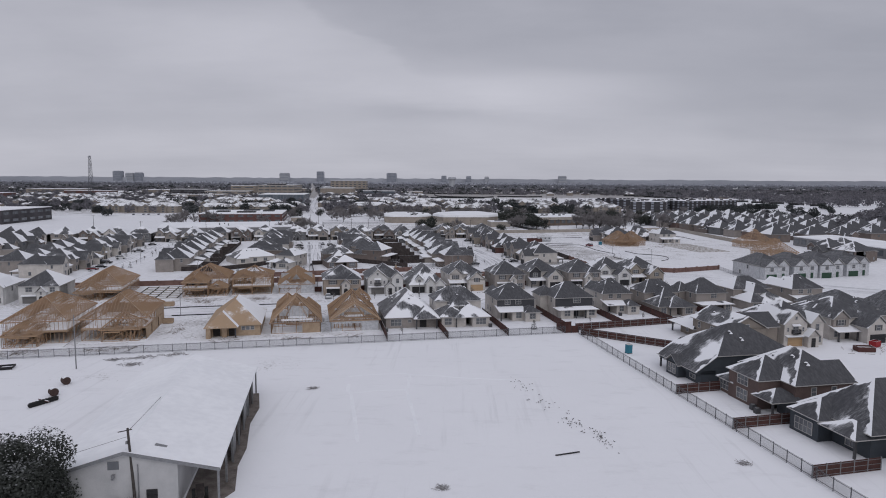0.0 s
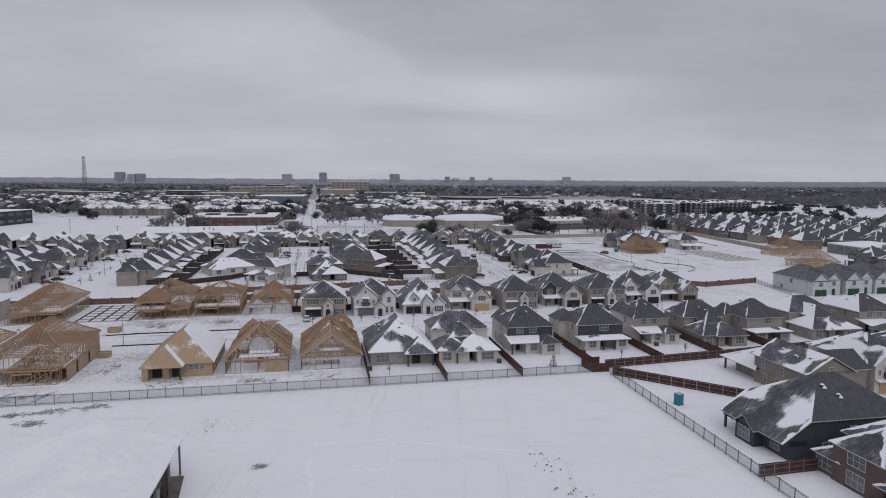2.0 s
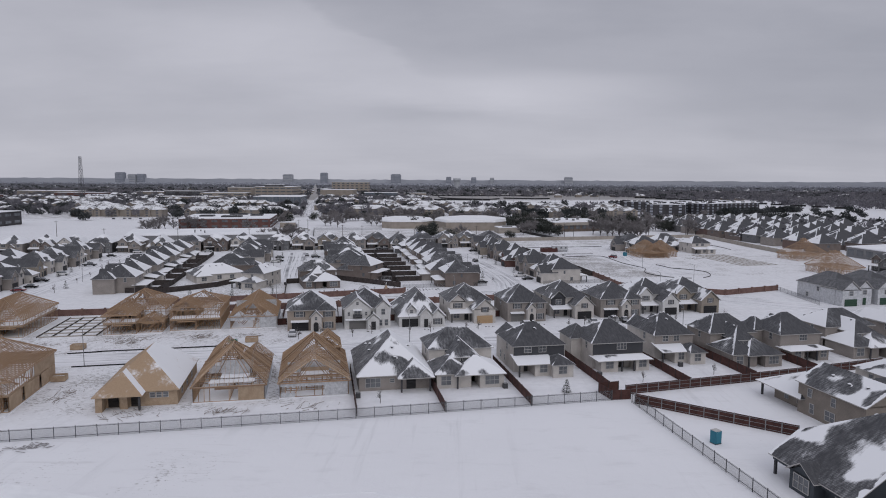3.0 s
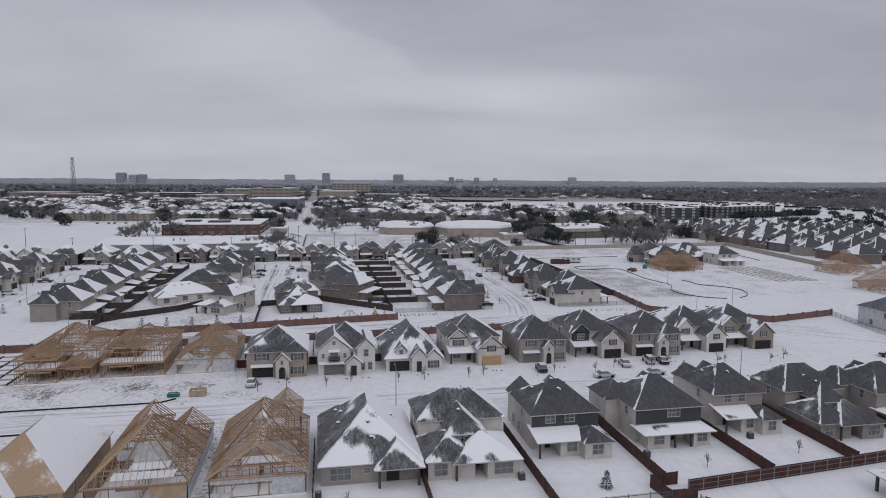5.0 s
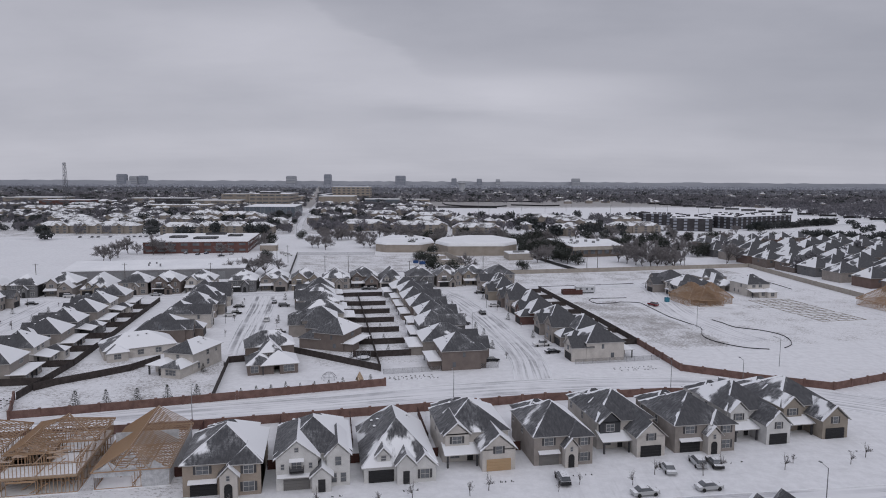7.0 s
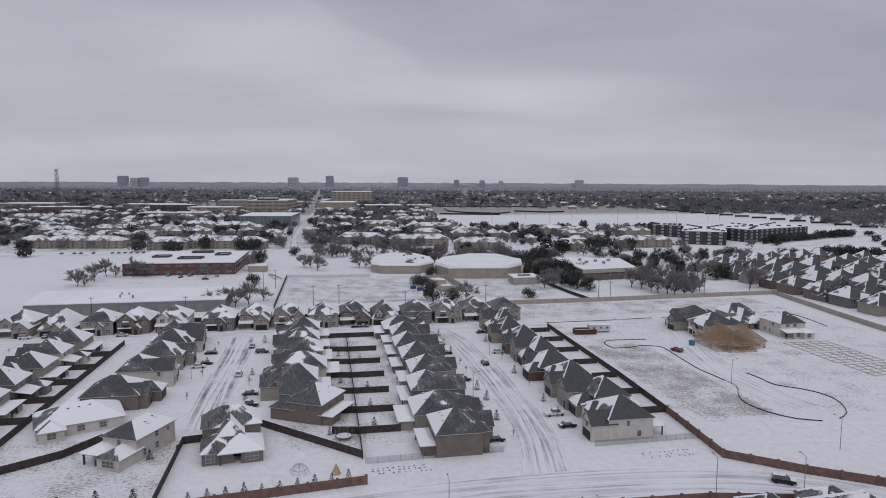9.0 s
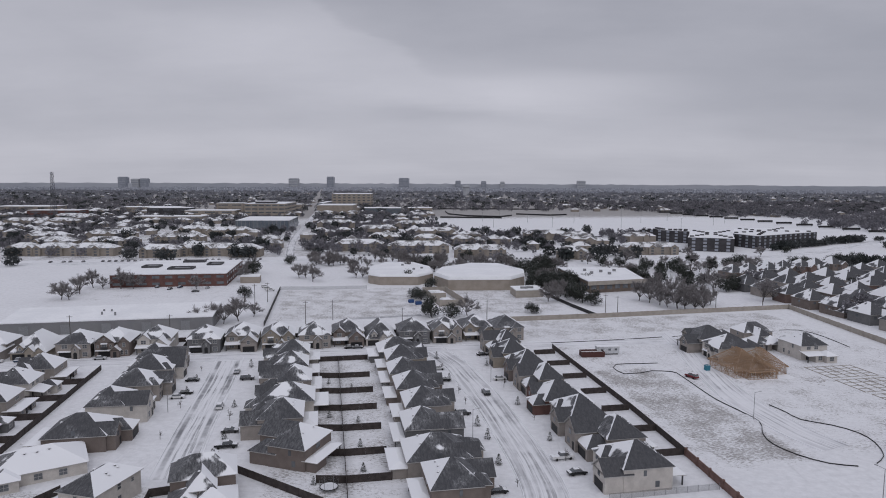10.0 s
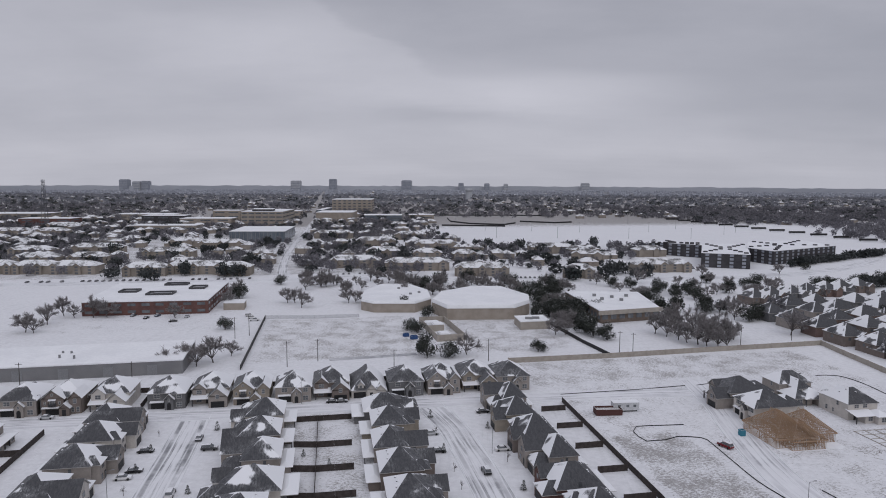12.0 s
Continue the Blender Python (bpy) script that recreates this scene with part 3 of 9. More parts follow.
def opening(root, kind, face, plane, along, z, w, h, colour=None, shutters=False):
    """kind win, garage, door; face the side it looks to; plane its wall's place, along its middle."""
    xy = {"s": (along, plane), "n": (along, plane), "e": (plane, along), "w": (plane, along)}[face]
    m = pose(xy[0], xy[1], z, 0, 0, FACE_TURN[face])
    if kind == "pan":
        part("window", shared(("plain_window", w, h), lambda: Shape().box(-w / 2, -0.06, -h / 2, w / 2, 0.05, h / 2), MAT_GLASS), MAT_GLASS, root, place=pose(xy[0], xy[1], z + h / 2, 0, 0, FACE_TURN[face]))
    elif kind == "win":
        m = pose(xy[0], xy[1], z + h / 2, 0, 0, FACE_TURN[face])
        f = part("window", shared(("window", w, h), lambda: window_frame(w, h), MAT_TRIM), MAT_TRIM, root, place=m)
        part("pane", shared(("pane", w, h), lambda: Shape().box(-w / 2, -0.03, -h / 2, w / 2, 0.05, h / 2), MAT_GLASS), MAT_GLASS, f)
        if shutters:
            for k in (-1, 1):
                part("shutter", shared(("shutter", h), lambda: Shape().box(-0.2, -0.07, -h / 2, 0.2, 0.02, h / 2), MAT_DARKTRIM), MAT_DARKTRIM, f, "dark painted shutter", pose(k * (w / 2 + 0.31), 0, 0))
    elif kind == "arch":
        part("door", shared(("arch_door", w, h), lambda: arch_door(w, h), MAT_IRON), MAT_IRON, root, "dark arched doorway", m)
    elif kind == "awning":
        part("awning", shared(("awning", w, h), lambda: Shape().solid([(-w / 2, -h, 0), (w / 2, -h, 0), (w / 2, 0.02, 0.35), (-w / 2, 0.02, 0.35), (-w / 2, -h, -0.12), (w / 2, -h, -0.12), (w / 2, 0.02, 0.1), (-w / 2, 0.02, 0.1)], [(0, 1, 2, 3), (7, 6, 5, 4), (0, 4, 5, 1), (1, 5, 6, 2), (3, 7, 4, 0)]), MAT_SNOW), MAT_SNOW, root, "small snow-capped awning", m)
    elif kind == "balcony":
        part("balcony", shared(("balcony", w, h), lambda: Shape().box(-w / 2, -0.7, 0, w / 2, 0.02, 0.12).box(-w / 2, -0.7, 0.12, -w / 2 + 0.06, 0.02, h).box(w / 2 - 0.06, -0.7, 0.12, w / 2, 0.02, h).box(-w / 2 + 0.06, -0.7, h - 0.08, w / 2 - 0.06, -0.64, h).box(-w / 2 + 0.06, -0.68, 0.4, w / 2 - 0.06, -0.65, h - 0.25), MAT_DARKTRIM), MAT_DARKTRIM, root, "shallow dark balcony", m)
    else:
        name = "garage_door" if kind == "garage" else "door"
        part(name, shared((name, w, h), lambda: panel_door(w, h), MAT_DOOR), MAT_DOOR, root, place=m, colour=colour or (0.03, 0.03, 0.032))


def wing_roof(gable, x0, x1, y0, y1, z, kind, pitch, over=0.45, t=0.15):
    """One roof, closed and with a fascia edge: hip, gx or gy (gable, ridge along x or y), shed. Gives it with its trim faces."""
    X0, X1, Y0, Y1 = x0 - over, x1 + over, y0 - over, y1 + over
    ze = z - over * pitch * 0.5
    s = Shape()
    if kind == "hip":
        half = min(X1 - X0, Y1 - Y0) / 2
        zr = ze + half * pitch
        if X1 - X0 <= Y1 - Y0:
            a, b = ((X0 + X1) / 2, Y0 + half, zr), ((X0 + X1) / 2, Y1 - half, zr)
            fs = [(0, 1, 4), (1, 2, 5, 4), (2, 3, 5), (3, 0, 4, 5)]
        else:
            a, b = (X0 + half, (Y0 + Y1) / 2, zr), (X1 - half, (Y0 + Y1) / 2, zr)
            fs = [(0, 1, 5, 4), (1, 2, 5), (2, 3, 4, 5), (3, 0, 4)]
        ring = [(X0, Y0), (X1, Y0), (X1, Y1), (X0, Y1)]
        s.solid([(*p, ze) for p in ring] + [a, b] + [(*p, ze - t) for p in ring], fs + [(0, 6, 7, 1), (1, 7, 8, 2), (2, 8, 9, 3), (3, 9, 6, 0), (9, 8, 7, 6)])
        return s, set(range(4, 9))
    if kind == "salt":
        # a hip whose front slope runs on down to a low eave
        knee = 4.5
        zk, half = ze + knee * pitch, (X1 - X0) / 2
        zr = zk + half * pitch * 0.95
        xm, yp, yr = (X0 + X1) / 2, Y0 + (zr - ze) / pitch, max(Y1 - half, Y0 + (zr - ze) / pitch + 0.5)
        top = [(X0, Y0, ze), (X1, Y0, ze), (X1, Y0 + knee, zk), (X1, Y1, zk), (X0, Y1, zk), (X0, Y0 + knee, zk)]
        s.solid(top + [(xm, yp, zr), (xm, yr, zr)] + [(a, b, c - t) for a, b, c in top],
                [(0, 1, 2, 6, 5), (2, 3, 7, 6), (3, 4, 7), (4, 5, 6, 7), (0, 8, 9, 1), (1, 9, 10, 2), (2, 10, 11, 3), (3, 11, 12, 4), (4, 12, 13, 5), (5, 13, 8, 0), (10, 9, 8, 13), (13, 12, 11, 10)])
        e = over
        lo, hi = ze - 0.1, zk - 0.1
        gable.solid([(X1 - e, Y0 + e, lo - 0.6), (X1 - e, Y0 + knee, lo - 0.6), (X1 - e, Y0 + knee, hi), (X1 - e, Y0 + e, lo + e * pitch), (X0 + e, Y0 + e, lo - 0.6), (X0 + e, Y0 + knee, lo - 0.6), (X0 + e, Y0 + knee, hi), (X0 + e, Y0 + e, lo + e * pitch)],
                    [(0, 1, 2, 3), (7, 6, 5, 4), (0, 3, 7, 4)])
        gable.box(x0 + 0.01, Y0 + knee + 0.01, 0, x1 - 0.01, y1, hi)
        return s, set(range(4, 12))
    if kind == "shed":
        zr = ze + (Y1 - Y0) * pitch
        s.solid([(X0, Y0, ze), (X1, Y0, ze), (X1, Y1, zr), (X0, Y1, zr), (X0, Y0, ze - t), (X1, Y0, ze - t), (X1, Y1, zr - t), (X0, Y1, zr - t)],
                [(0, 1, 2, 3), (7, 6, 5, 4), (0, 4, 5, 1), (1, 5, 6, 2), (2, 6, 7, 3), (3, 7, 4, 0)])
        return s, set(range(1, 6))
    along_y = kind == "gy"
    half = (X1 - X0 if along_y else Y1 - Y0) / 2
    zr = ze + half * pitch

    def P(c, l, h):
        return (c, l, h) if along_y else (l, c, h)

    c0, cm, c1 = (X0, (X0 + X1) / 2, X1) if along_y else (Y0, (Y0 + Y1) / 2, Y1)
    l0, l1 = (Y0, Y1) if along_y else (X0, X1)
    prof = [(c0, ze), (cm, zr), (c1, ze), (c1, ze - t), (cm, zr - t), (c0, ze - t)]
    s.solid([P(c, l, h) for l in (l0, l1) for c, h in prof],
            [(0, 1, 7, 6), (1, 2, 8, 7), (2, 3, 9, 8), (3, 4, 10, 9), (4, 5, 11, 10), (5, 0, 6, 11), (0, 5, 4, 1), (1, 4, 3, 2), (6, 7, 10, 11), (7, 8, 9, 10)])
    w0, w1 = (x0, x1) if along_y else (y0, y1)
    g0, g1 = (y0, y1) if along_y else (x0, x1)
    low = z - 0.25
    k = min((zr - t - 0.02 - low) / pitch, (w1 - w0) / 2)
    gable.solid([P(cm - k, g0, low), P(cm + k, g0, low), P(cm, g0, low + k * pitch), P(cm - k, g1, low), P(cm + k, g1, low), P(cm, g1, low + k * pitch)],
                [(0, 1, 2), (5, 4, 3), (0, 3, 4, 1), (1, 4, 5, 2), (2, 5, 3, 0)])
    return s, set(range(2, 10))


def facet_map(me, edges):
    """Per slope: metres from its two sloping sides, and metres up from its eave."""
    side, rise = me.uv_layers.new(name="side"), me.uv_layers.new(name="rise")
    for p in me.polygons:
        if p.index in edges:
            continue
        vs = [me.vertices[i].co for i in p.vertices]
        n = len(vs)
        k = min(range(n), key=lambda i: (round(vs[i].z + vs[(i + 1) % n].z, 3), -(vs[i] - vs[(i + 1) % n]).length))
        a, b = vs[k], vs[(k + 1) % n]
        run = (b - a).normalized()
        up = p.normal.cross(run)

        def away(base, tip, q):
            d = (tip - base).normalized()
            return abs((q - base - d * (q - base).dot(d)).length)

        for li, q in zip(p.loop_indices, vs):
            side.data[li].uv = (away(a, vs[k - 1], q), away(b, vs[(k + 2) % n], q))
            rise.data[li].uv = ((q - a).dot(up), (q - a).dot(run))


def roof_part(root, s, edges, mat, trim, label=""):
    me = s.mesh("roof")
    me.materials.append(mat)
    me.materials.append(trim)
    for i, p in enumerate(me.polygons):
        p.material_index = 1 if i in edges else 0
    facet_map(me, edges)
    ob = new("roof", me)
    ob.parent = root
    if label:
        tagged(ob, label)
    return ob


def roof_height(wings, x, y):
    """Height of the roof surface over a plan point."""
    best = 0.0
    for x0, x1, y0, y1, z0, z1, kind, pitch, f in wings:
        if not kind or not (x0 - 0.45 <= x <= x1 + 0.45 and y0 - 0.45 <= y <= y1 + 0.45):
            continue
        dx, dy = min(x - x0, x1 - x) + 0.45, min(y - y0, y1 - y) + 0.45
        run = {"hip": min(dx, dy), "gy": dx, "gx": dy, "shed": y - y0 + 0.45, "salt": min(dx + 4.2, dy)}[kind]
        best = max(best, z1 - 0.225 * pitch + run * pitch)
    return best


def house(label, wings, openings, posts=(), vents=(), roof_mat=None, wall_mat=None, category="house", group="houses of the subdivision", name="house", trim_mat=None, k=1.215, steep=0.78):
    """wings: x0, x1, y0, y1, z0, z1, roof kind, pitch, finish (b masonry, s siding, o none); k widens the plan, steep eases hip pitches."""
    wings = [(x0 * k, x1 * k, y0 * k, y1 * k, z0, z1, kind, pitch * (steep if kind == "hip" else 0.9), f) for x0, x1, y0, y1, z0, z1, kind, pitch, f in wings]
    openings = [(o[0], o[1], o[2] * k, o[3] * k, *o[4:]) for o in openings]
    posts = [(x * k, y * k, z) for x, y, z in posts]
    vents = [(x * k, y * k, roof_height(wings, x * k, y * k)) for x, y, z in vents]
    root = thing(name, label, category, group)
    shells = {}
    for x0, x1, y0, y1, z0, z1, kind, pitch, finish in wings:
        shell = shells.setdefault(finish, Shape())
        if finish != "o":
            shell.box(x0, y0, z0, x1, y1, z1)
        if kind:
            roof, edges = wing_roof(shell, x0, x1, y0, y1, z1, kind, pitch)
            roof_part(root, roof, edges, roof_mat or MAT_SHINGLE, trim_mat or MAT_TRIM)
    for finish, shell in shells.items():
        if shell.f:
            mat = wall_mat or {"b": MAT_BRICK, "s": MAT_SIDING, "o": MAT_BRICK}[finish]
            part({"b": "wall", "s": "siding", "o": "gable"}[finish], shell, mat, root)
    for o in openings:
        opening(root, *o)
    for x, y, z in posts:
        part("post", shared(("post", z), lambda: Shape().box(-0.16, -0.16, 0, 0.16, 0.16, z), MAT_DARKTRIM), MAT_DARKTRIM, root, place=pose(x, y, 0))
    for x, y, z in vents:
        part("roof_vent", shared(("roof_vent",), lambda: Shape().tube((0, 0, -0.3), (0, 0, 0.22), 0.19, 0.19, 8).tube((0, 0, 0.22), (0, 0, 0.36), 0.34, 0.14, 8).tube((0.42, 0.1, -0.25), (0.36, 0.1, 0.16), 0.36, 0.10, 7), MAT_VENT), MAT_VENT, root, place=pose(x, y, z))
    return root


def dress(h, wall, siding=None, snow=0.5, door=None, lee=1.0):
    """Gives a house its own colours, how much snow its roof holds, and on which side (1 east, 0 west)."""
    for o in h.children:
        base = o.name.split(".")[0]
        if base in ("wall", "gable"):
            o.color = (*wall, 1)
        elif base == "siding":
            o.color = (*(siding or wall), 1)
        elif base == "roof":
            o.color = (snow, lee, snow, 1)
        elif base == "garage_door" and door:
            o.color = (*door, 1)
    return h


TAUPE, CREAM, BROWN, CHAR, WHITE, RED = (0.300, 0.272, 0.252), (0.53, 0.50, 0.47), (0.182, 0.152, 0.138), (0.060, 0.062, 0.069), (0.60, 0.595, 0.585), (0.120, 0.066, 0.058)
BLUE, TAN, GREY = (0.055, 0.064, 0.075), (0.29, 0.255, 0.215), (0.15, 0.15, 0.155)
BLACK_DOOR, GREY_DOOR, WOOD_DOOR = (0.022, 0.022, 0.024), (0.17, 0.165, 0.16), (0.42, 0.29, 0.17)

SIDE_WIN = [("win", "e", 10.3, 5, 3.6, 0.9, 1.4), ("win", "w", 0.0, 6, 3.6, 0.9, 1.4), ("win", "e", 10.3, 11, 0.9, 0.9, 1.4), ("win", "w", 0.0, 11, 3.7, 0.9, 1.3)]

hip_house = house(
    "two-storey brick house with hip roof and stone entry",
    [(0, 10.3, 0, 11.6, 0, 5.7, "hip", 0.80, "b"), (1.2, 8.6, 9.0, 15.6, 0, 5.0, "hip", 0.74, "b"), (6.2, 10.3, -0.7, 6, 0, 5.65, "hip", 0.85, "b"), (5.0, 7.3, -1.5, 2.0, 0, 4.0, "gy", 1.15, "s")],
    [("garage", "s", -0.02, 2.7, 0.0, 4.3, 2.25), ("win", "s", 0.0, 2.6, 3.75, 1.9, 1.35, None, True), ("win", "s", -0.7, 8.7, 3.75, 1.5, 1.35, None, True), ("win", "s", -0.7, 8.7, 0.7, 1.7, 1.6, None, True), ("arch", "s", -1.5, 6.1, 0.05, 1.3, 2.5), ("win", "s", -1.5, 6.1, 3.1, 0.5, 0.8), ("awning", "s", 0.0, 2.6, 2.5, 4.6, 0.9)] + SIDE_WIN,
    vents=[(3.0, 8.5, 7.85), (3.6, 9.8, 8.3), (2.6, 11, 7.5), (7.4, 10.5, 7.8)])
twin_gable_house = house(
    "two-storey white brick house with twin front gables",
    [(0, 10.3, 1, 12.6, 0, 5.7, "hip", 0.8, "b"), (2.0, 9.6, 9.0, 15.8, 0, 5.0, "hip", 0.74, "b"), (0.1, 5.8, -0.4, 8, 0, 5.68, "gy", 0.9, "b"), (7.0, 10.2, -0.2, 7, 0, 5.66, "gy", 1.1, "b"), (5.0, 7.6, -1.8, 2, 0, 2.9, "gy", 1.0, "b"), (0.6, 5.2, -0.9, -0.3, 2.6, 2.65, "shed", 0.25, "o")],
    [("garage", "s", -0.42, 2.9, 0.0, 4.4, 2.25), ("win", "s", -0.4, 2.9, 3.5, 1.6, 1.5), ("balcony", "s", -0.4, 2.9, 3.1, 2.4, 1.1), ("awning", "s", -0.4, 2.9, 5.15, 2.4, 0.6), ("win", "s", -0.4, 1.0, 3.7, 0.5, 0.9), ("win", "s", -0.4, 4.8, 3.7, 0.5, 0.9), ("win", "s", -0.4, 2.9, 6.6, 0.6, 0.7), ("win", "s", -0.2, 8.6, 3.7, 0.95, 1.5), ("win", "s", -0.2, 8.0, 0.7, 0.85, 1.6), ("win", "s", -0.2, 9.3, 0.7, 0.85, 1.6), ("door", "s", -1.8, 6.3, 0.05, 1.2, 2.2)] + SIDE_WIN,
    vents=[(2.2, 10, 7.4), (2.6, 11.5, 7.7), (7.8, 11, 7.5)])
steep_house = house(
    "storey-and-a-half house with steep snow-streaked roof and dormer",
    [(0, 10.3, 0, 16.5, 0, 3.1, "hip", 1.18, "b"), (4.6, 7.2, -1.2, 5, 0, 3.6, "gy", 1.2, "b"), (7.0, 10.2, -0.9, 6, 0, 2.95, "gy", 1.1, "b"), (1.9, 3.7, 0.25, 4.5, 3.2, 4.75, "gy", 1.2, "s")],
    [("garage", "s", -0.02, 2.45, 0.0, 4.4, 2.2), ("door", "s", -1.2, 5.9, 0.05, 1.1, 2.3), ("win", "s", -0.9, 8.6, 0.7, 1.5, 1.6, None, True), ("win", "s", 0.25, 2.8, 3.75, 0.8, 0.8), ("win", "s", 0.0, 9.8, 0.8, 0.5, 1.4)],
    vents=[(2.2, 9, 5.3), (2.8, 10.5, 5.9), (2.0, 12, 5.1), (3.4, 14, 6.6), (7.6, 12, 5.9)])
front_gable_house = house(
    "two-storey house with gabled garage and low porch roof",
    [(0, 10.3, 0, 11.4, 0, 5.7, "hip", 0.80, "b"), (1.0, 8.4, 8.5, 15.0, 0, 5.0, "hip", 0.74, "b"), (5.2, 10.25, -4.2, 5, 0, 4.1, "gy", 0.95, "b"), (0.3, 4.0, -0.6, 6, 3.2, 5.65, "gy", 0.95, "s"), (0.2, 5.2, -2.3, 0.0, 2.65, 2.7, "shed", 0.32, "o")],
    [("garage", "s", -4.22, 7.7, 0.0, 4.5, 2.2), ("win", "s", -4.2, 7.7, 3.2, 1.1, 1.35, None, True), ("win", "s", -0.6, 2.1, 3.75, 1.7, 1.35, None, True), ("win", "s", 0.0, 1.9, 0.7, 1.7, 1.5), ("door", "s", 0.0, 4.3, 0.05, 1.1, 2.2)] + SIDE_WIN,
    posts=[(0.4, -2.1, 2.6), (4.9, -2.1, 2.6)], vents=[(2.5, 8, 7.4), (2.9, 9.5, 7.7), (7.7, 9, 7.5)])

# seen from their yards: the local front is the back of the house
patio_house = house(
    "two-storey house with hip roof and covered patio behind",
    [(0, 10.8, 4.2, 13.2, 0, 5.7, "hip", 0.84, "b"), (0.02, 10.78, 4.15, 5.2, 3.0, 5.66, None, 0, "s"), (3.4, 6.6, 1.2, 4.3, 0, 2.75, None, 0, "b"), (6.6, 10.8, -0.2, 4.6, 0, 2.8, "hip", 0.62, "b"), (-0.1, 7.0, 0.9, 4.6, 2.7, 2.75, "shed", 0.20, "o"), (0.1, 4.6, 9, 15.2, 0, 5.5, "gy", 0.82, "b"), (5.8, 9.8, 9, 15.6, 0, 5.4, "gy", 0.88, "b")],
    [("win", "s", 4.15, 3.0, 4.1, 1.8, 1.25), ("win", "s", 4.15, 6.1, 4.1, 1.8, 1.25), ("win", "s", 1.2, 5.2, 0.8, 1.8, 1.6), ("win", "s", -0.2, 8.6, 0.8, 2.0, 1.5), ("door", "s", 4.2, 2.6, 0.05, 1.0, 2.1), ("win", "w", 0, 8, 3.8, 0.9, 1.4), ("win", "w", 0, 12, 0.9, 0.9, 1.5), ("win", "w", 0, 9.5, 0.9, 0.7, 1.3), ("win", "e", 10.8, 10, 3.8, 0.9, 1.4)],
    posts=[(0.2, 1.2, 2.65)], vents=[(3.6, 8.8, 8.0), (5.0, 8.9, 8.6), (5.9, 8.8, 8.6), (7.2, 8.9, 8.0), (5.5, 7.2, 7.5), (2.2, 9.8, 7.2)])
porch_house = house(
    "two-storey house with hip roof and long white porch roof behind",
    [(0, 10.8, 3.4, 12.6, 0, 5.7, "hip", 0.84, "b"), (0.02, 10.78, 3.35, 4.5, 3.0, 5.66, None, 0, "s"), (0.6, 4.2, 0.9, 3.5, 0, 2.7, None, 0, "b"), (8.0, 10.8, 0.9, 3.5, 0, 2.7, None, 0, "b"), (0.0, 10.9, 0.5, 4.0, 2.66, 2.7, "hip", 0.3, "o"), (-2.2, 2.6, 8.4, 14.2, 0, 5.5, "hip", 0.95, "b"), (5.6, 9.6, 9, 14.2, 0, 5.5, "gy", 0.9, "b")],
    [("win", "s", 3.35, 6.2, 4.0, 2.4, 1.4), ("win", "s", 0.9, 2.4, 0.8, 1.9, 1.5), ("win", "s", 0.9, 9.4, 0.8, 1.9, 1.6), ("door", "s", 3.4, 6.0, 0.05, 1.8, 2.1), ("win", "w", 0, 6, 3.8, 0.9, 1.4), ("win", "w", 0, 10, 0.9, 0.9, 1.5), ("win", "e", 10.8, 9, 3.8, 0.9, 1.4)],
    posts=[(5.0, 0.9, 2.6), (7.6, 0.9, 2.6)], vents=[(4.2, 9.2, 8.5), (5.2, 9.0, 8.9), (6.2, 9.0, 8.9), (3.0, 10.0, 7.8)])
nested_hip_house = house(
    "two-storey house with stepped hip roofs and snow-filled valleys",
    [(0, 11.6, 7.5, 15.4, 0, 5.7, "hip", 0.85, "b"), (3.2, 8.0, 3.6, 12, 0, 5.2, "hip", 1.0, "s"), (0, 6.0, 0.4, 8, 0, 3.0, "hip", 0.75, "b"), (3.2, 11.6, -0.4, 7.6, 2.7, 2.9, "hip", 0.62, "o"), (7.4, 11.6, -0.3, 8, 0, 2.8, None, 0, "b"), (3.2, 7.4, 3.6, 8, 0, 2.8, None, 0, "b"), (6.2, 9.4, 11, 15.9, 0, 5.5, "gy", 0.95, "b")],
    [("win", "s", 3.6, 5.6, 4.3, 0.8, 0.5), ("win", "s", 3.6, 4.5, 4.3, 0.8, 0.5), ("win", "s", 3.6, 6.7, 4.3, 0.8, 0.5), ("win", "s", 0.4, 1.6, 0.7, 2.0, 1.7), ("win", "s", -0.3, 9.5, 0.7, 2.9, 1.6), ("door", "s", 3.6, 5.4, 0.05, 1.8, 2.1), ("win", "w", 0, 11, 3.8, 0.9, 1.4), ("win", "e", 11.6, 12, 3.8, 0.9, 1.4)],
    posts=[(3.5, -0.1, 2.65)], vents=[(3.4, 12.2, 8.6), (4.4, 12.6, 9.2), (8.4, 12.4, 8.9), (5.2, 6.6, 7.0)])
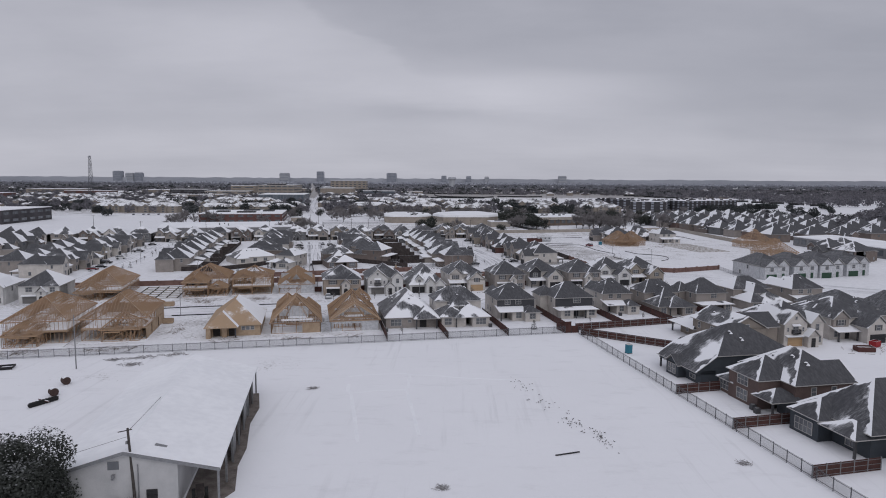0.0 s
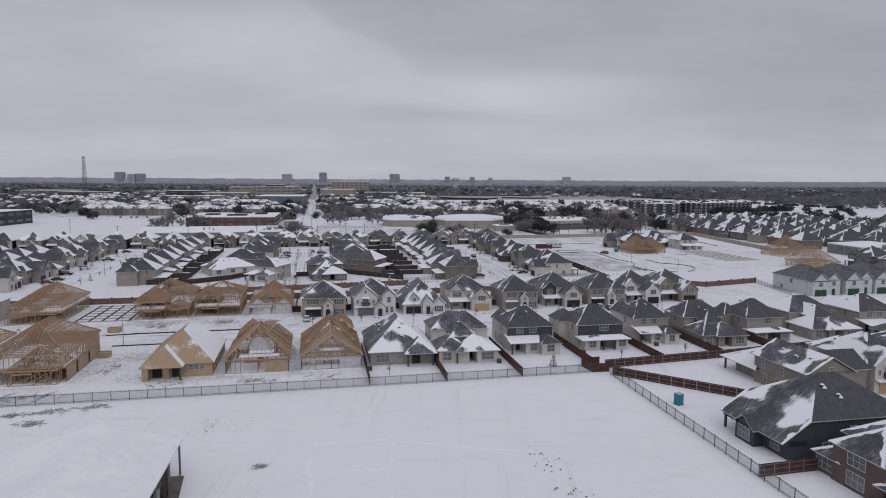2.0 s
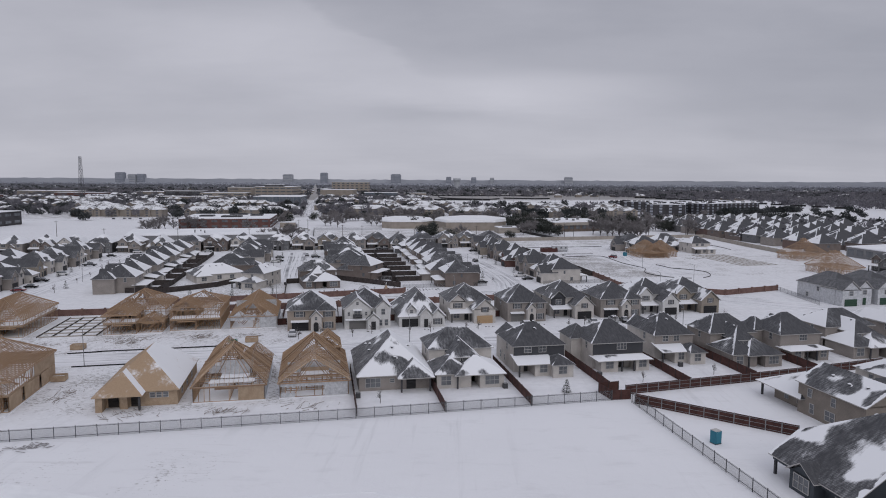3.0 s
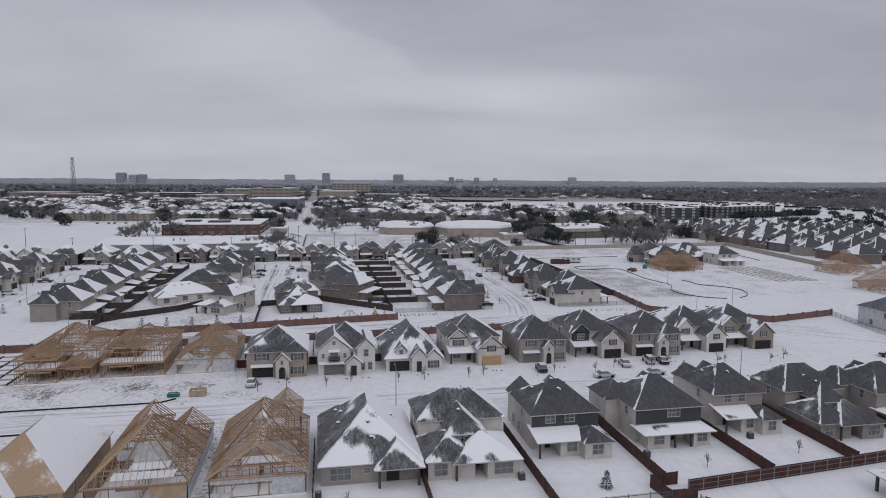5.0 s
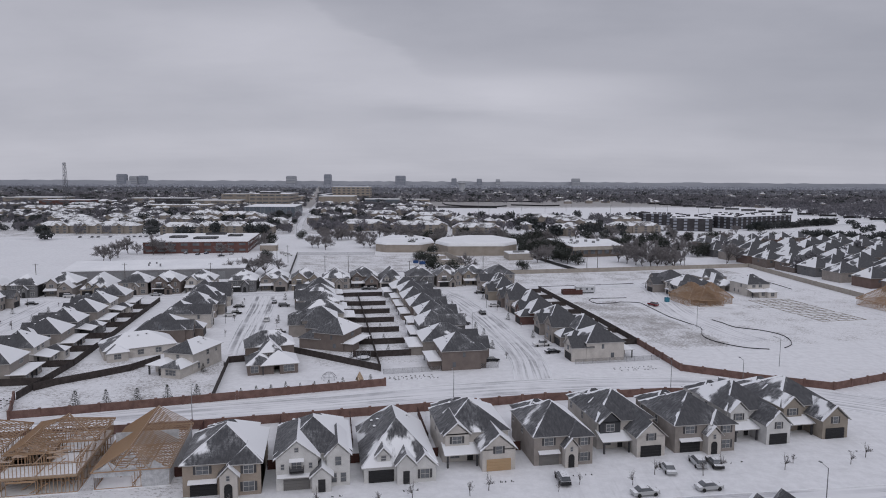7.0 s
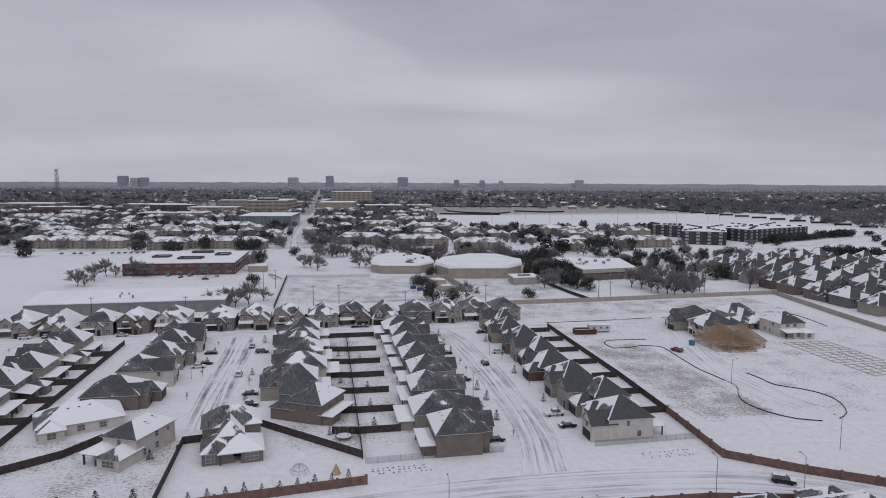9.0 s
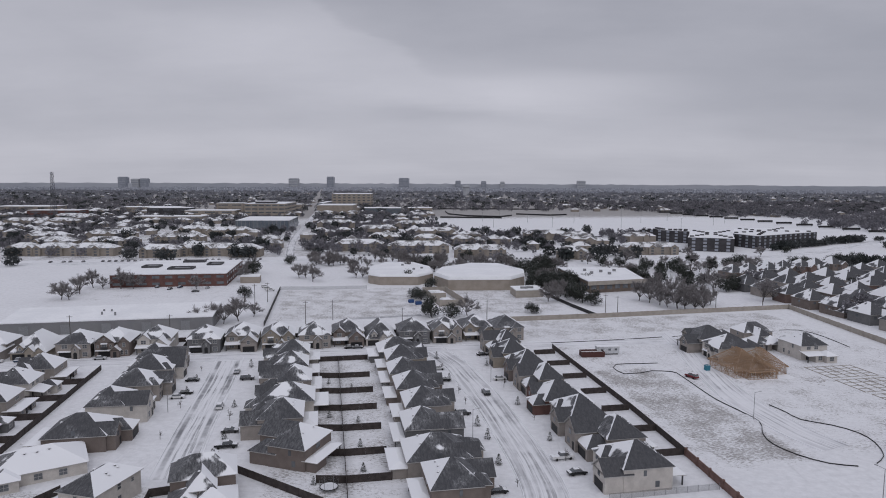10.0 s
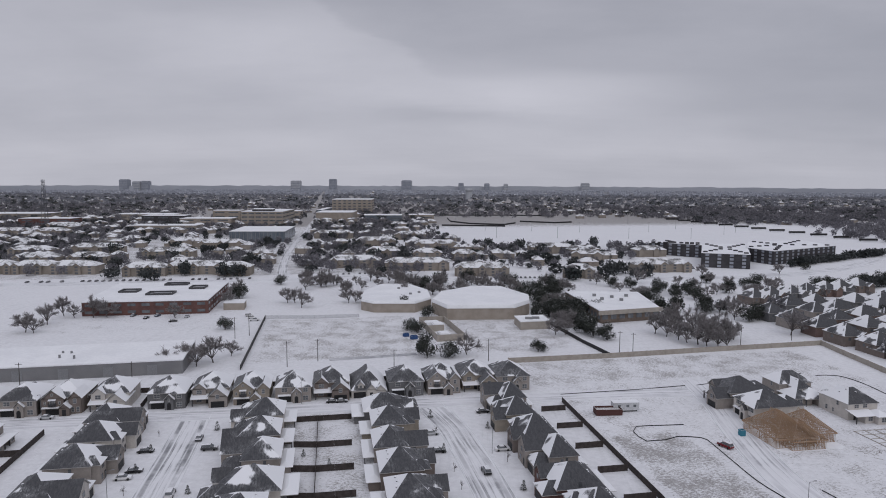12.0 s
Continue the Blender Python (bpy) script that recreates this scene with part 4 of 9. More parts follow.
corner_house = house(
    "tall narrow two-storey house with a low porch wing under hip roofs",
    [(1.6, 7.8, 3.4, 13.6, 0, 5.5, "hip", 0.80, "b"), (0, 4.4, 0.4, 6.0, 2.7, 2.85, "hip", 0.55, "o"), (3.6, 7.7, -0.6, 5.0, 0, 2.9, "hip", 0.70, "b"), (0.1, 3.6, 2.6, 6.0, 0, 2.8, None, 0, "b")],
    [("win", "s", -0.6, 5.7, 0.8, 2.6, 1.4), ("win", "s", 2.6, 1.4, 0.8, 1.2, 1.5), ("door", "s", 2.6, 2.8, 0.05, 1.0, 2.1), ("win", "e", 7.8, 5.4, 0.9, 0.8, 1.4), ("win", "e", 7.8, 8.6, 0.9, 0.9, 1.4), ("win", "e", 7.8, 8.6, 3.7, 0.9, 1.3), ("win", "e", 7.8, 11.6, 3.7, 0.7, 0.8), ("win", "s", 3.4, 4.6, 3.9, 0.7, 0.9)],
    posts=[(0.2, 0.6, 2.7), (2.4, 0.6, 2.7)], vents=[(3.2, 9.0, 7.4), (6.0, 8.2, 7.4), (5.6, 10.6, 7.4)])
bungalow = house(
    "low brick house with wide snow-covered hip roof",
    [(0, 16, 0, 11, 0, 3.0, "hip", 0.62, "b"), (0.5, 5, -2.2, 4, 0, 2.8, "hip", 0.62, "b")],
    [("win", "s", 0, 8, 0.8, 1.6, 1.4), ("win", "s", 0, 12, 0.8, 1.6, 1.4), ("win", "s", -2.2, 2.7, 0.8, 1.8, 1.4), ("win", "e", 16, 4, 0.8, 1.6, 1.4)],
    vents=[(6, 4, 5.3), (8, 4, 5.3), (10, 4.2, 5.4)])
yard_hip_house = house(
    "single-storey brick house with tall hip roof over a patio",
    [(0, 11.4, 1.6, 18, 0, 3.1, "hip", 1.05, "b"), (6.2, 11.3, -0.3, 8, 2.9, 3.05, "hip", 0.95, "o")],
    [("win", "s", 1.6, 2.2, 0.7, 2.8, 1.7), ("win", "s", 1.6, 5.2, 1.5, 0.8, 0.7), ("door", "s", 1.6, 8.2, 0.05, 1.8, 2.1), ("win", "w", 0, 8, 0.9, 0.9, 1.4)],
    posts=[(6.5, 0.0, 2.9), (11.0, 0.0, 2.9)], vents=[(5.6, 5.4, 7.2), (5.9, 3.8, 5.7), (2.2, 9, 5.2), (2.6, 12, 5.7), (2.0, 14, 5.0), (8.8, 10, 5.6)])
big_hip_house = house(
    "dark two-storey house with broad hip roof and bay window",
    [(0, 14, 0, 17, 0, 3.9, "hip", 0.92, "s"), (1.0, 7.0, -2.6, 6, 0, 3.6, "hip", 0.85, "s"), (7.5, 13.8, -2.4, 3, 3.0, 3.2, "hip", 0.6, "o"), (3, 10, 10, 20, 0, 5.6, "hip", 0.85, "b")],
    [("win", "s", -2.6, 4.0, 0.6, 3.6, 1.9), ("win", "s", 0, 10.5, 0.6, 1.8, 1.8), ("win", "w", 0, 6, 3.0, 1.2, 1.3), ("win", "e", 14, 6, 3.0, 1.2, 1.3), ("win", "w", 0, 11, 0.9, 1.2, 1.3), ("win", "n", 20, 6, 3.6, 1.8, 1.4), ("garage", "n", 20.02, 6.5, 0, 4.8, 2.2)],
    posts=[(13.4, -2.0, 3.0)], vents=[(5, 9, 9.3), (9.5, 9, 9.0)], k=1, steep=0.85)
saltbox_house = house(
    "dark blue-grey house with a sweeping saltbox roof and corner porch",
    [(0.45, 14.4, 0.45, 21.6, 2.8, 2.9, "salt", 0.74, "o"), (4.6, 14.4, 1.4, 5.0, 0, 2.8, None, 0, "s"), (4.7, 9.0, -0.3, 6.0, 0, 2.75, "gy", 0.75, "s"), (5.4, 13.0, 17, 22, 0, 4.6, "hip", 0.7, "s")],
    [("win", "s", -0.3, 6.8, 0.6, 2.6, 1.8), ("win", "s", 1.4, 11.6, 0.7, 1.8, 1.6), ("win", "e", 14.4, 12.0, 3.2, 1.0, 1.3), ("win", "e", 14.4, 7.5, 0.8, 1.0, 1.5), ("door", "s", 4.9, 2.6, 0.05, 1.8, 2.2), ("win", "w", 0.45, 9.0, 0.8, 1.4, 1.5), ("garage", "n", 22.02, 9.2, 0, 4.8, 2.2)],
    posts=[(0.75, 0.7, 2.7)], vents=[(5.2, 12, 8), (9.6, 10.5, 8), (11.2, 12.0, 8)], k=1, steep=1.0)
big_brick_house = house(
    "two-storey red-brown brick house with a tall window bay",
    [(0.6, 15.2, 5.0, 16.5, 0, 5.4, "hip", 0.72, "b"), (3.4, 11.6, 0.6, 9.0, 0, 5.4, "hip", 0.72, "b"), (0.0, 4.4, 0.9, 7.0, 0, 2.8, "hip", 0.6, "b"), (11.0, 15.6, 0.4, 6.0, 2.7, 2.8, "hip", 0.62, "o"), (13.0, 15.2, 3.4, 6.0, 0, 2.8, None, 0, "s"), (4, 11, 14, 20, 0, 4.4, "gy", 0.75, "b")],
    [("win", "s", 0.6, 7.4, 3.3, 2.8, 1.7), ("win", "s", 0.6, 7.4, 0.6, 2.8, 1.8), ("win", "s", 0.9, 1.9, 0.7, 2.8, 1.6), ("win", "e", 15.2, 8.6, 3.2, 0.9, 1.4), ("win", "e", 15.2, 12.6, 3.2, 0.9, 1.4), ("win", "e", 15.2, 10, 0.8, 1.4, 1.4), ("door", "e", 11.6, 4.2, 0.05, 1.2, 2.2), ("garage", "n", 20.02, 7.5, 0, 4.8, 2.2)],
    posts=[(15.2, 0.8, 2.65)], vents=[(5.5, 8.0, 8.2), (9.2, 9, 8.4), (12, 9.5, 8)], k=1.0, steep=1.0)
side_gable_house = house(
    "two-storey tan brick house with side gable and low porch wing",
    [(0, 11.0, 0.0, 11.0, 2.7, 2.8, "hip", 0.50, "o"), (2.2, 11.0, 1.8, 11.0, 0, 2.75, None, 0, "b"), (9.6, 24.0, 0.6, 10.4, 0, 5.6, "gx", 0.62, "b"), (14.0, 22.0, 8.0, 15.0, 0, 5.4, "gy", 0.7, "b")],
    [("win", "s", 0.6, 12.4, 3.4, 0.9, 1.4), ("win", "s", 0.6, 17.6, 3.4, 0.9, 1.4), ("win", "s", 0.6, 17.0, 0.7, 2.0, 1.6), ("win", "s", 0.6, 13.0, 0.7, 0.9, 1.6), ("win", "s", 1.8, 5.4, 0.8, 0.9, 1.6), ("win", "s", 1.8, 8.6, 0.8, 0.9, 1.6), ("win", "e", 24.0, 5.5, 5.4, 0.9, 1.1), ("garage", "n", 15.02, 18, 0, 4.8, 2.2)],
    posts=[(0.5, 0.5, 2.6)], vents=[(14, 3.5, 8), (18, 3.0, 8), (21, 3.6, 8)], k=1.0, steep=1.0)

lane_a = house(
    "two-storey brick house with pyramid hip roof and snowy slopes",
    [(0, 10.8, 3, 14.6, 0, 5.6, "hip", 0.80, "b"), (5.6, 10.7, -1.4, 5, 0, 4.3, "gy", 0.9, "b"), (0.8, 4.6, 1.0, 6, 0, 5.4, "hip", 0.9, "b"), (1.0, 9.6, 14, 18.2, 2.5, 2.7, "hip", 0.42, "o"), (1.2, 6.0, 14, 17.8, 0, 2.6, None, 0, "b")],
    [("garage", "s", -1.42, 8.1, 0.0, 4.4, 2.2), ("pan", "s", -1.4, 8.1, 3.0, 1.2, 1.2), ("pan", "s", 1.0, 2.7, 3.6, 1.6, 1.4), ("door", "s", 1.0, 3.8, 0.05, 1.1, 2.2), ("pan", "s", 1.0, 1.9, 0.8, 1.2, 1.5), ("pan", "w", 0.0, 11, 0.9, 1.2, 1.4), ("pan", "w", 0.0, 8, 3.6, 0.9, 1.3), ("pan", "e", 10.8, 11, 0.9, 1.2, 1.4), ("pan", "e", 10.8, 8, 3.6, 0.9, 1.3), ("pan", "n", 14.6, 5.5, 3.6, 1.8, 1.3)],
    posts=[(9.4, 18.0, 2.6)], vents=[(3.4, 12.4, 7.6), (7.4, 12.2, 7.6), (5.4, 12.0, 8.1)], steep=0.68)
lane_b = house(
    "brick house with stepped hip roofs and snow in the valleys",
    [(0, 10.8, 6, 16.0, 0, 5.5, "hip", 0.85, "b"), (0.1, 6.0, 0.0, 9, 0, 5.3, "gy", 0.85, "b"), (5.2, 10.7, 0.8, 8, 0, 3.4, "hip", 0.85, "b"), (0.3, 10.5, 15.5, 19.0, 2.5, 2.7, "hip", 0.40, "o"), (6.0, 10.4, 15.5, 18.6, 0, 2.6, None, 0, "b")],
    [("garage", "s", 0.78, 8.0, 0.0, 4.4, 2.2), ("pan", "s", 0.0, 3.0, 3.5, 1.7, 1.4), ("pan", "s", 0.0, 2.2, 0.8, 1.7, 1.5), ("door", "s", 0.0, 4.8, 0.05, 1.1, 2.2), ("pan", "w", 0.0, 4, 3.5, 0.9, 1.3), ("pan", "w", 0.0, 12, 0.9, 1.2, 1.4), ("pan", "e", 10.8, 12, 3.5, 0.9, 1.3), ("pan", "e", 10.8, 13, 0.9, 1.2, 1.4), ("pan", "n", 16.0, 5.5, 3.6, 1.8, 1.3)],
    posts=[(0.6, 18.8, 2.6)], vents=[(3.4, 13.4, 7.8), (7.4, 13.2, 7.8)], steep=0.68)
lane_c = house(
    "low brick house with steep crossing roofs under snow",
    [(0, 10.8, 2, 15.0, 0, 4.4, "hip", 0.86, "b"), (5.4, 10.7, -1.8, 6, 0, 3.3, "hip", 0.85, "b"), (0.6, 4.8, 0.2, 6, 0, 4.3, "gy", 1.0, "b"), (0.6, 10.2, 14.6, 18.4, 2.5, 2.7, "hip", 0.42, "o"), (0.8, 5.5, 14.6, 18.0, 0, 2.6, None, 0, "b")],
    [("garage", "s", -1.82, 8.0, 0.0, 4.4, 2.2), ("pan", "s", 0.2, 2.7, 2.9, 1.4, 1.2), ("door", "s", 0.2, 3.8, 0.05, 1.1, 2.1), ("pan", "w", 0.0, 8.5, 4.6, 1.0, 1.3), ("pan", "w", 0.0, 11, 0.9, 1.3, 1.4), ("pan", "e", 10.8, 8.5, 4.6, 1.0, 1.3), ("pan", "e", 10.8, 6, 0.9, 1.3, 1.4)],
    vents=[(3.4, 12.0, 6.4), (7.4, 12.0, 6.4)], steep=0.68)
plain_house = house(
    "older brick house with steep hip roof half under snow",
    [(0, 12, 0, 14, 0, 5.4, "hip", 0.82, "b"), (6.2, 11.9, -3.0, 6, 0, 5.2, "gy", 0.85, "b")],
    [("pan", "s", 0, 3, 3.0, 1.6, 1.3), ("pan", "w", 0, 8, 2.9, 1.6, 1.3)], k=1.0, steep=0.95)
plain_gable = house(
    "older brick house with hip and gable roofs half under snow",
    [(0, 12, 2, 14, 0, 5.3, "hip", 0.85, "b"), (0.1, 6, -2.4, 7, 0, 3.2, "hip", 0.9, "b"), (7, 11.8, 0, 6, 0, 5.0, "gy", 0.9, "b")],
    [("pan", "s", -2.4, 3.5, 0.9, 1.8, 1.4), ("pan", "w", 0, 9, 2.9, 1.4, 1.3)], k=1.0, steep=0.95)
BRICKY = (0.165, 0.118, 0.105)

R = random.Random(4)


def put(proto, u, v, turn, wall, siding=None, snow=0.5, door=None, wide=1.0, deep=1.0, lee=1.0):
    h = stand(proto, at(u, v, 0, turn) @ Matrix.Diagonal((wide, deep, 1.0, 1.0)))
    if (v > 335 or u < -60) and h is not proto:
        for o in [o for o in h.children_recursive if o.name.split(".")[0] in ("roof_vent", "shutter")]:
            bpy.data.objects.remove(o)
    return dress(h, wall, siding, snow, door, lee)


# row facing the south street
put(hip_house, 3.7, 181.0, 0, (0.33, 0.28, 0.235), CREAM, 0.70, BLACK_DOOR, lee=0.82)
put(twin_gable_house, 15.9, 180.9, 0, WHITE, None, 0.70, GREY_DOOR, lee=0.84)
put(steep_house, 28.1, 180.6, 0, WHITE, WHITE, 0.92, BLACK_DOOR, lee=1.0)
put(front_gable_house, 40.3, 185.2, 0, CREAM, CREAM, 0.70, WOOD_DOOR, lee=0.8)
put(hip_house, 53.7, 181.6, 0, TAUPE, CREAM, 0.62, GREY_DOOR, 0.88, lee=0.74)
put(front_gable_house, 65.6, 185.6, 0, CREAM, CHAR, 0.62, BLACK_DOOR, 0.93, lee=0.72)
put(hip_house, 77.2, 182.0, 0, TAUPE, CREAM, 0.60, BLACK_DOOR, 0.97, lee=0.7)
put(front_gable_house, 89.2, 186.2, 0, WHITE, WHITE, 0.64, BLACK_DOOR, 0.86, lee=0.66)
put(front_gable_house, 99.6, 186.6, 0, TAN, TAN, 0.64, BLACK_DOOR, 0.95, lee=0.66)

# row whose yards meet the chain-link fence
put(yard_hip_house, 16.7, 137.6, 0, TAUPE, None, 0.87)
put(nested_hip_house, 28.9, 137.8, 0, CREAM, CHAR, 0.82, None, 0.93)
put(patio_house, 43.5, 140.4, 0, CREAM, CHAR, 0.50, None, 0.85, lee=0.66)
put(porch_house, 57.8, 140.6, 0, CREAM, CHAR, 0.48, None, 0.88, lee=0.66)
put(patio_house, 71.6, 143.2, 0, CREAM, TAUPE, 0.47, None, 0.84, lee=0.64)
put(nested_hip_house, 82.8, 139.6, 0, TAUPE, CHAR, 0.56, None, 0.86, lee=0.62)
put(porch_house, 95.2, 140.4, 0, TAUPE, TAUPE, 0.46, None, 0.88, lee=0.55)
put(nested_hip_house, 108.6, 140.4, 0, TAUPE, TAUPE, 0.66, lee=0.25)
put(patio_house, 124.0, 141.0, 0, TAUPE, TAUPE, 0.66, lee=0.25)
put(hip_house, 124.0, 131.0, 180, TAUPE, CREAM, 0.45)
put(steep_house, 137.5, 131.0, 180, TAUPE, CREAM, 0.7)

# houses that back onto the chain-link fence from the east
put(saltbox_house, 60.8, 103.0, -90, BLUE, BLUE, 0.43, lee=0.34)
put(big_brick_house, 63.0, 89.2, -90, (0.130, 0.094, 0.086), (0.055, 0.06, 0.07), 0.42, lee=0.34)
put(big_hip_house, 65.4, 73.8, -90, BLUE, BLUE, 0.50, lee=0.48)
put(big_brick_house, 66.0, 60.4, -90, BROWN, BROWN, 0.5)
put(side_gable_house, 78.0, 127.2, -90, (0.235, 0.205, 0.178), None, 0.47, WOOD_DOOR, lee=0.40)
put(twin_gable_house, 92.4, 110.5, 0, CREAM, None, 0.54, WOOD_DOOR, 0.9, lee=0.4)
put(front_gable_house, 106.0, 113.4, 0, CREAM, TAUPE, 0.60, BLACK_DOOR, lee=0.7)

# lanes behind the screen wall
lane = [lane_a, lane_b, lane_a, lane_c, lane_b, lane_a]
V_EAST = [233.5, 247.0, 260.3, 273.6, 286.8, 300.0, 313.3, 326.0]
for i, v in enumerate(V_EAST):
    # fronts look along -u, onto the east lane
    put(lane[i % 6], 81.6 + 0.5 * (i % 3), v + 10.2, -90, [CREAM, TAUPE, TAUPE, RED, TAUPE, BROWN, TAN, TAUPE][i], None, 0.41 + 0.08 * R.random(), BLACK_DOOR, 1.0, 0.82, 0.28)
    # fronts look along +u, backs to the middle fence
    put(lane[(i + 2) % 6], 60.0 + 0.6 * (i % 2), v - 2.2, 90, [BROWN, TAUPE, GREY, TAUPE, BROWN, TAUPE, TAN, GREY][i], None, 0.66 + 0.10 * R.random(), BLACK_DOOR, 1.0, 0.94, 0.08)
for i, v in enumerate([255.0, 269.0, 282.3, 295.6, 309.0, 322.5]):
    put(lane[(i + 1) % 6], *((20.8, 266.8) if i == 0 else (14.2, v + 10.6)), -119 if i == 0 else -90, [BROWN, TAUPE, CREAM, TAUPE, BROWN, CREAM][i], None, 0.66 + 0.12 * R.random(), BLACK_DOOR, 0.98, lee=0.92)
put(nested_hip_house, 6.0, 234.5, 8, BROWN, BROWN, 0.80)
put(corner_house, -15.9, 239.2, -25, CREAM, CREAM, 0.66, None, 1.16, 1.08, lee=0.75)
put(bungalow, -28.6, 252.4, 22, CREAM, None, 0.84)
for i, v in enumerate([268.0, 284.0, 298.0, 312.0, 325.0]):
    put(lane[(i + 3) % 6], -9.6 - (2.0 if i == 0 else 0), v, 90, [BROWN, CREAM, TAUPE, CREAM, TAUPE][i], None, 0.60 + 0.10 * R.random(), BLACK_DOOR)
for i, v in enumerate([236.5, 250.0, 263.5, 277.0, 290.5, 304.0, 317.5]):
    put(patio_house if i % 2 else porch_house, -38.5, v, 90, [TAUPE, CREAM, TAUPE, GREY, TAUPE, CREAM, TAUPE][i], None, 0.58 + 0.1 * R.random())
for i, v in enumerate([228.0, 241.0, 254.0, 267.0, 280.0, 293.0, 306.0, 319.0]):
    put(lane[(i + 1) % 6], -79.5, v, 90, [CREAM, TAUPE, CREAM, TAN, CREAM, TAUPE, CREAM, TAUPE][i], None, 0.6 + 0.1 * R.random(), BLACK_DOOR)
for i, v in enumerate([238.0, 251.0, 264.0, 277.0, 290.0]):
    put(lane[(i + 2) % 6], -106.0, v + 10.4, -90, TAUPE, None, 0.66, BLACK_DOOR)

# row across the north end
row = [hip_house, front_gable_house, twin_gable_house, hip_house, front_gable_house, steep_house, hip_house, twin_gable_house, front_gable_house]
for i, u in enumerate([-125.0, -113.0, -101.0, -89.3, -77.4, -65.0, -52.0, -40.6, -28.8, -13.0, -1.4, 10.4, 22.4, 33.6, 44.6, 56.0, 67.6, 79.0, 89.6]):
    p = row[i % 9]
    off = 3.2 if p is front_gable_house else 0.6
    put(p, u, 344.8 + off, 0, [TAUPE, BROWN, CREAM, GREY, TAUPE, TAN][i % 6], None, 0.75 + 0.12 * R.random(), BLACK_DOOR)

# finished homes among the new lots
put(hip_house, 151.5, 316.5, -90, CREAM, CREAM, 0.60, BLACK_DOOR, lee=0.4)
put(front_gable_house, 152.0, 329.0, -90, TAUPE, TAUPE, 0.48, BLACK_DOOR)
put(patio_house, 178.5, 301.0, 0, CREAM, CREAM, 0.66, lee=0.4)
put(nested_hip_house, 172.0, 317.0, 0, TAUPE, CREAM, 0.74, lee=0.4)

# older houses beyond the tan wall
i = 0
for u in (244, 265, 283, 305, 323, 345, 366):
    v = max(299.0, u * 0.96 - 12) + 5 * R.random()
    while v < 436 + 0.3 * (u - 244):
        turn = (90, -90)[int(u / 10) % 2] if R.random() < 0.8 else 0
        cu, cv = {90: (5.5, -5), -90: (-5.5, 5), 0: (-5, -5.5)}[turn]
        put((plain_house, plain_gable, plain_house)[i % 3], u + cu + 2 * R.random(), v + cv, turn, [BROWN, GREY, BRICKY, BROWN, TAUPE][i * 2 % 5], None, 0.22 + 0.25 * R.random(), BLACK_DOOR, 0.95 + 0.15 * R.random(), lee=0.16)
        v += 15.0 + 1.4 * R.random()
        i += 1
for k in range(7):
    put((plain_house, plain_gable)[k % 2], 258 + 14.5 * k, 458 + 4.2 * k, 8, [BROWN, BRICKY, GREY][k % 3], None, 0.36 + 0.16 * R.random(), BLACK_DOOR, lee=0.2)
put(nested_hip_house, 222.0, 250.0, -78, BROWN, GREY, 0.50, lee=0.3)
put(front_gable_house, 214.0, 243.0, -78, GREY, BROWN, 0.46, BLACK_DOOR, lee=0.3)
put(hip_house, 213.0, 228.0, -78, BROWN, TAUPE, 0.50, BLACK_DOOR, lee=0.3)

# houses at the west edge of the lanes
put(twin_gable_house, -86.8, 181.5, 0, WHITE, None, 0.72, GREY_DOOR, lee=0.8)
put(hip_house, -73.6, 182.5, 0, WHITE, WHITE, 0.70, GREY_DOOR, 0.95, lee=0.8)
for k, v in enumerate((296.0, 310.0, 324.0)):
    put((plain_gable, plain_house)[k % 2], -124.0, v, 90, [TAUPE, GREY, BROWN][k], None, 0.55, BLACK_DOOR, 1.15, 1.15, lee=0.8)
put(hip_house, -137.0, 345.4, 0, CREAM, None, 0.62, BLACK_DOOR)
put(plain_house, -149.0, 346.0, 0, TAUPE, None, 0.6, BLACK_DOOR)

# ---- houses still in framing ----
UNIT = as_mesh("timber", Shape().box(0, -0.5, -0.5, 1, 0.5, 0.5), MAT_LUMBER)
TONES = [(0.370, 0.250, 0.160), (0.450, 0.320, 0.215), (0.245, 0.160, 0.102), (0.395, 0.272, 0.180)]


def stick(root, name, a, b, t, h, loose):
    """One timber: an object of its own, or part of the joined framing."""
    if loose is not None:
        loose.beam(a, b, t, h)
        return
    a, b = Vector(a), Vector(b)
    d = b - a
    m = Matrix.LocRotScale(a, d.to_track_quat("X", "Z"), (d.length, t, h))
    part(name, UNIT, MAT_LUMBER, root, place=m, colour=TONES[R.randrange(4)])


def stud_wall(root, a, b, z0, z1, loose, gap=0.75, skip=None):
    a, b = Vector((*a, 0)), Vector((*b, 0))
    d = b - a
    n = max(1, int(d.length / gap))
    for z in (z0 + 0.05, z1 - 0.05):
        stick(root, "wall_plate", (a.x, a.y, z), (b.x, b.y, z), 0.12, 0.1, loose)
    for i in range(n + 1):
        p = a + d * (i / n)
        if skip and skip[0] < i / n < skip[1]:
            continue
        stick(root, "stud", (p.x, p.y, z0), (p.x, p.y, z1), 0.07, 0.12, loose)
    if skip:
        p, q = a + d * skip[0], a + d * skip[1]
        stick(root, "header", (p.x, p.y, z0 + 2.3), (q.x, q.y, z0 + 2.3), 0.12, 0.3, loose)


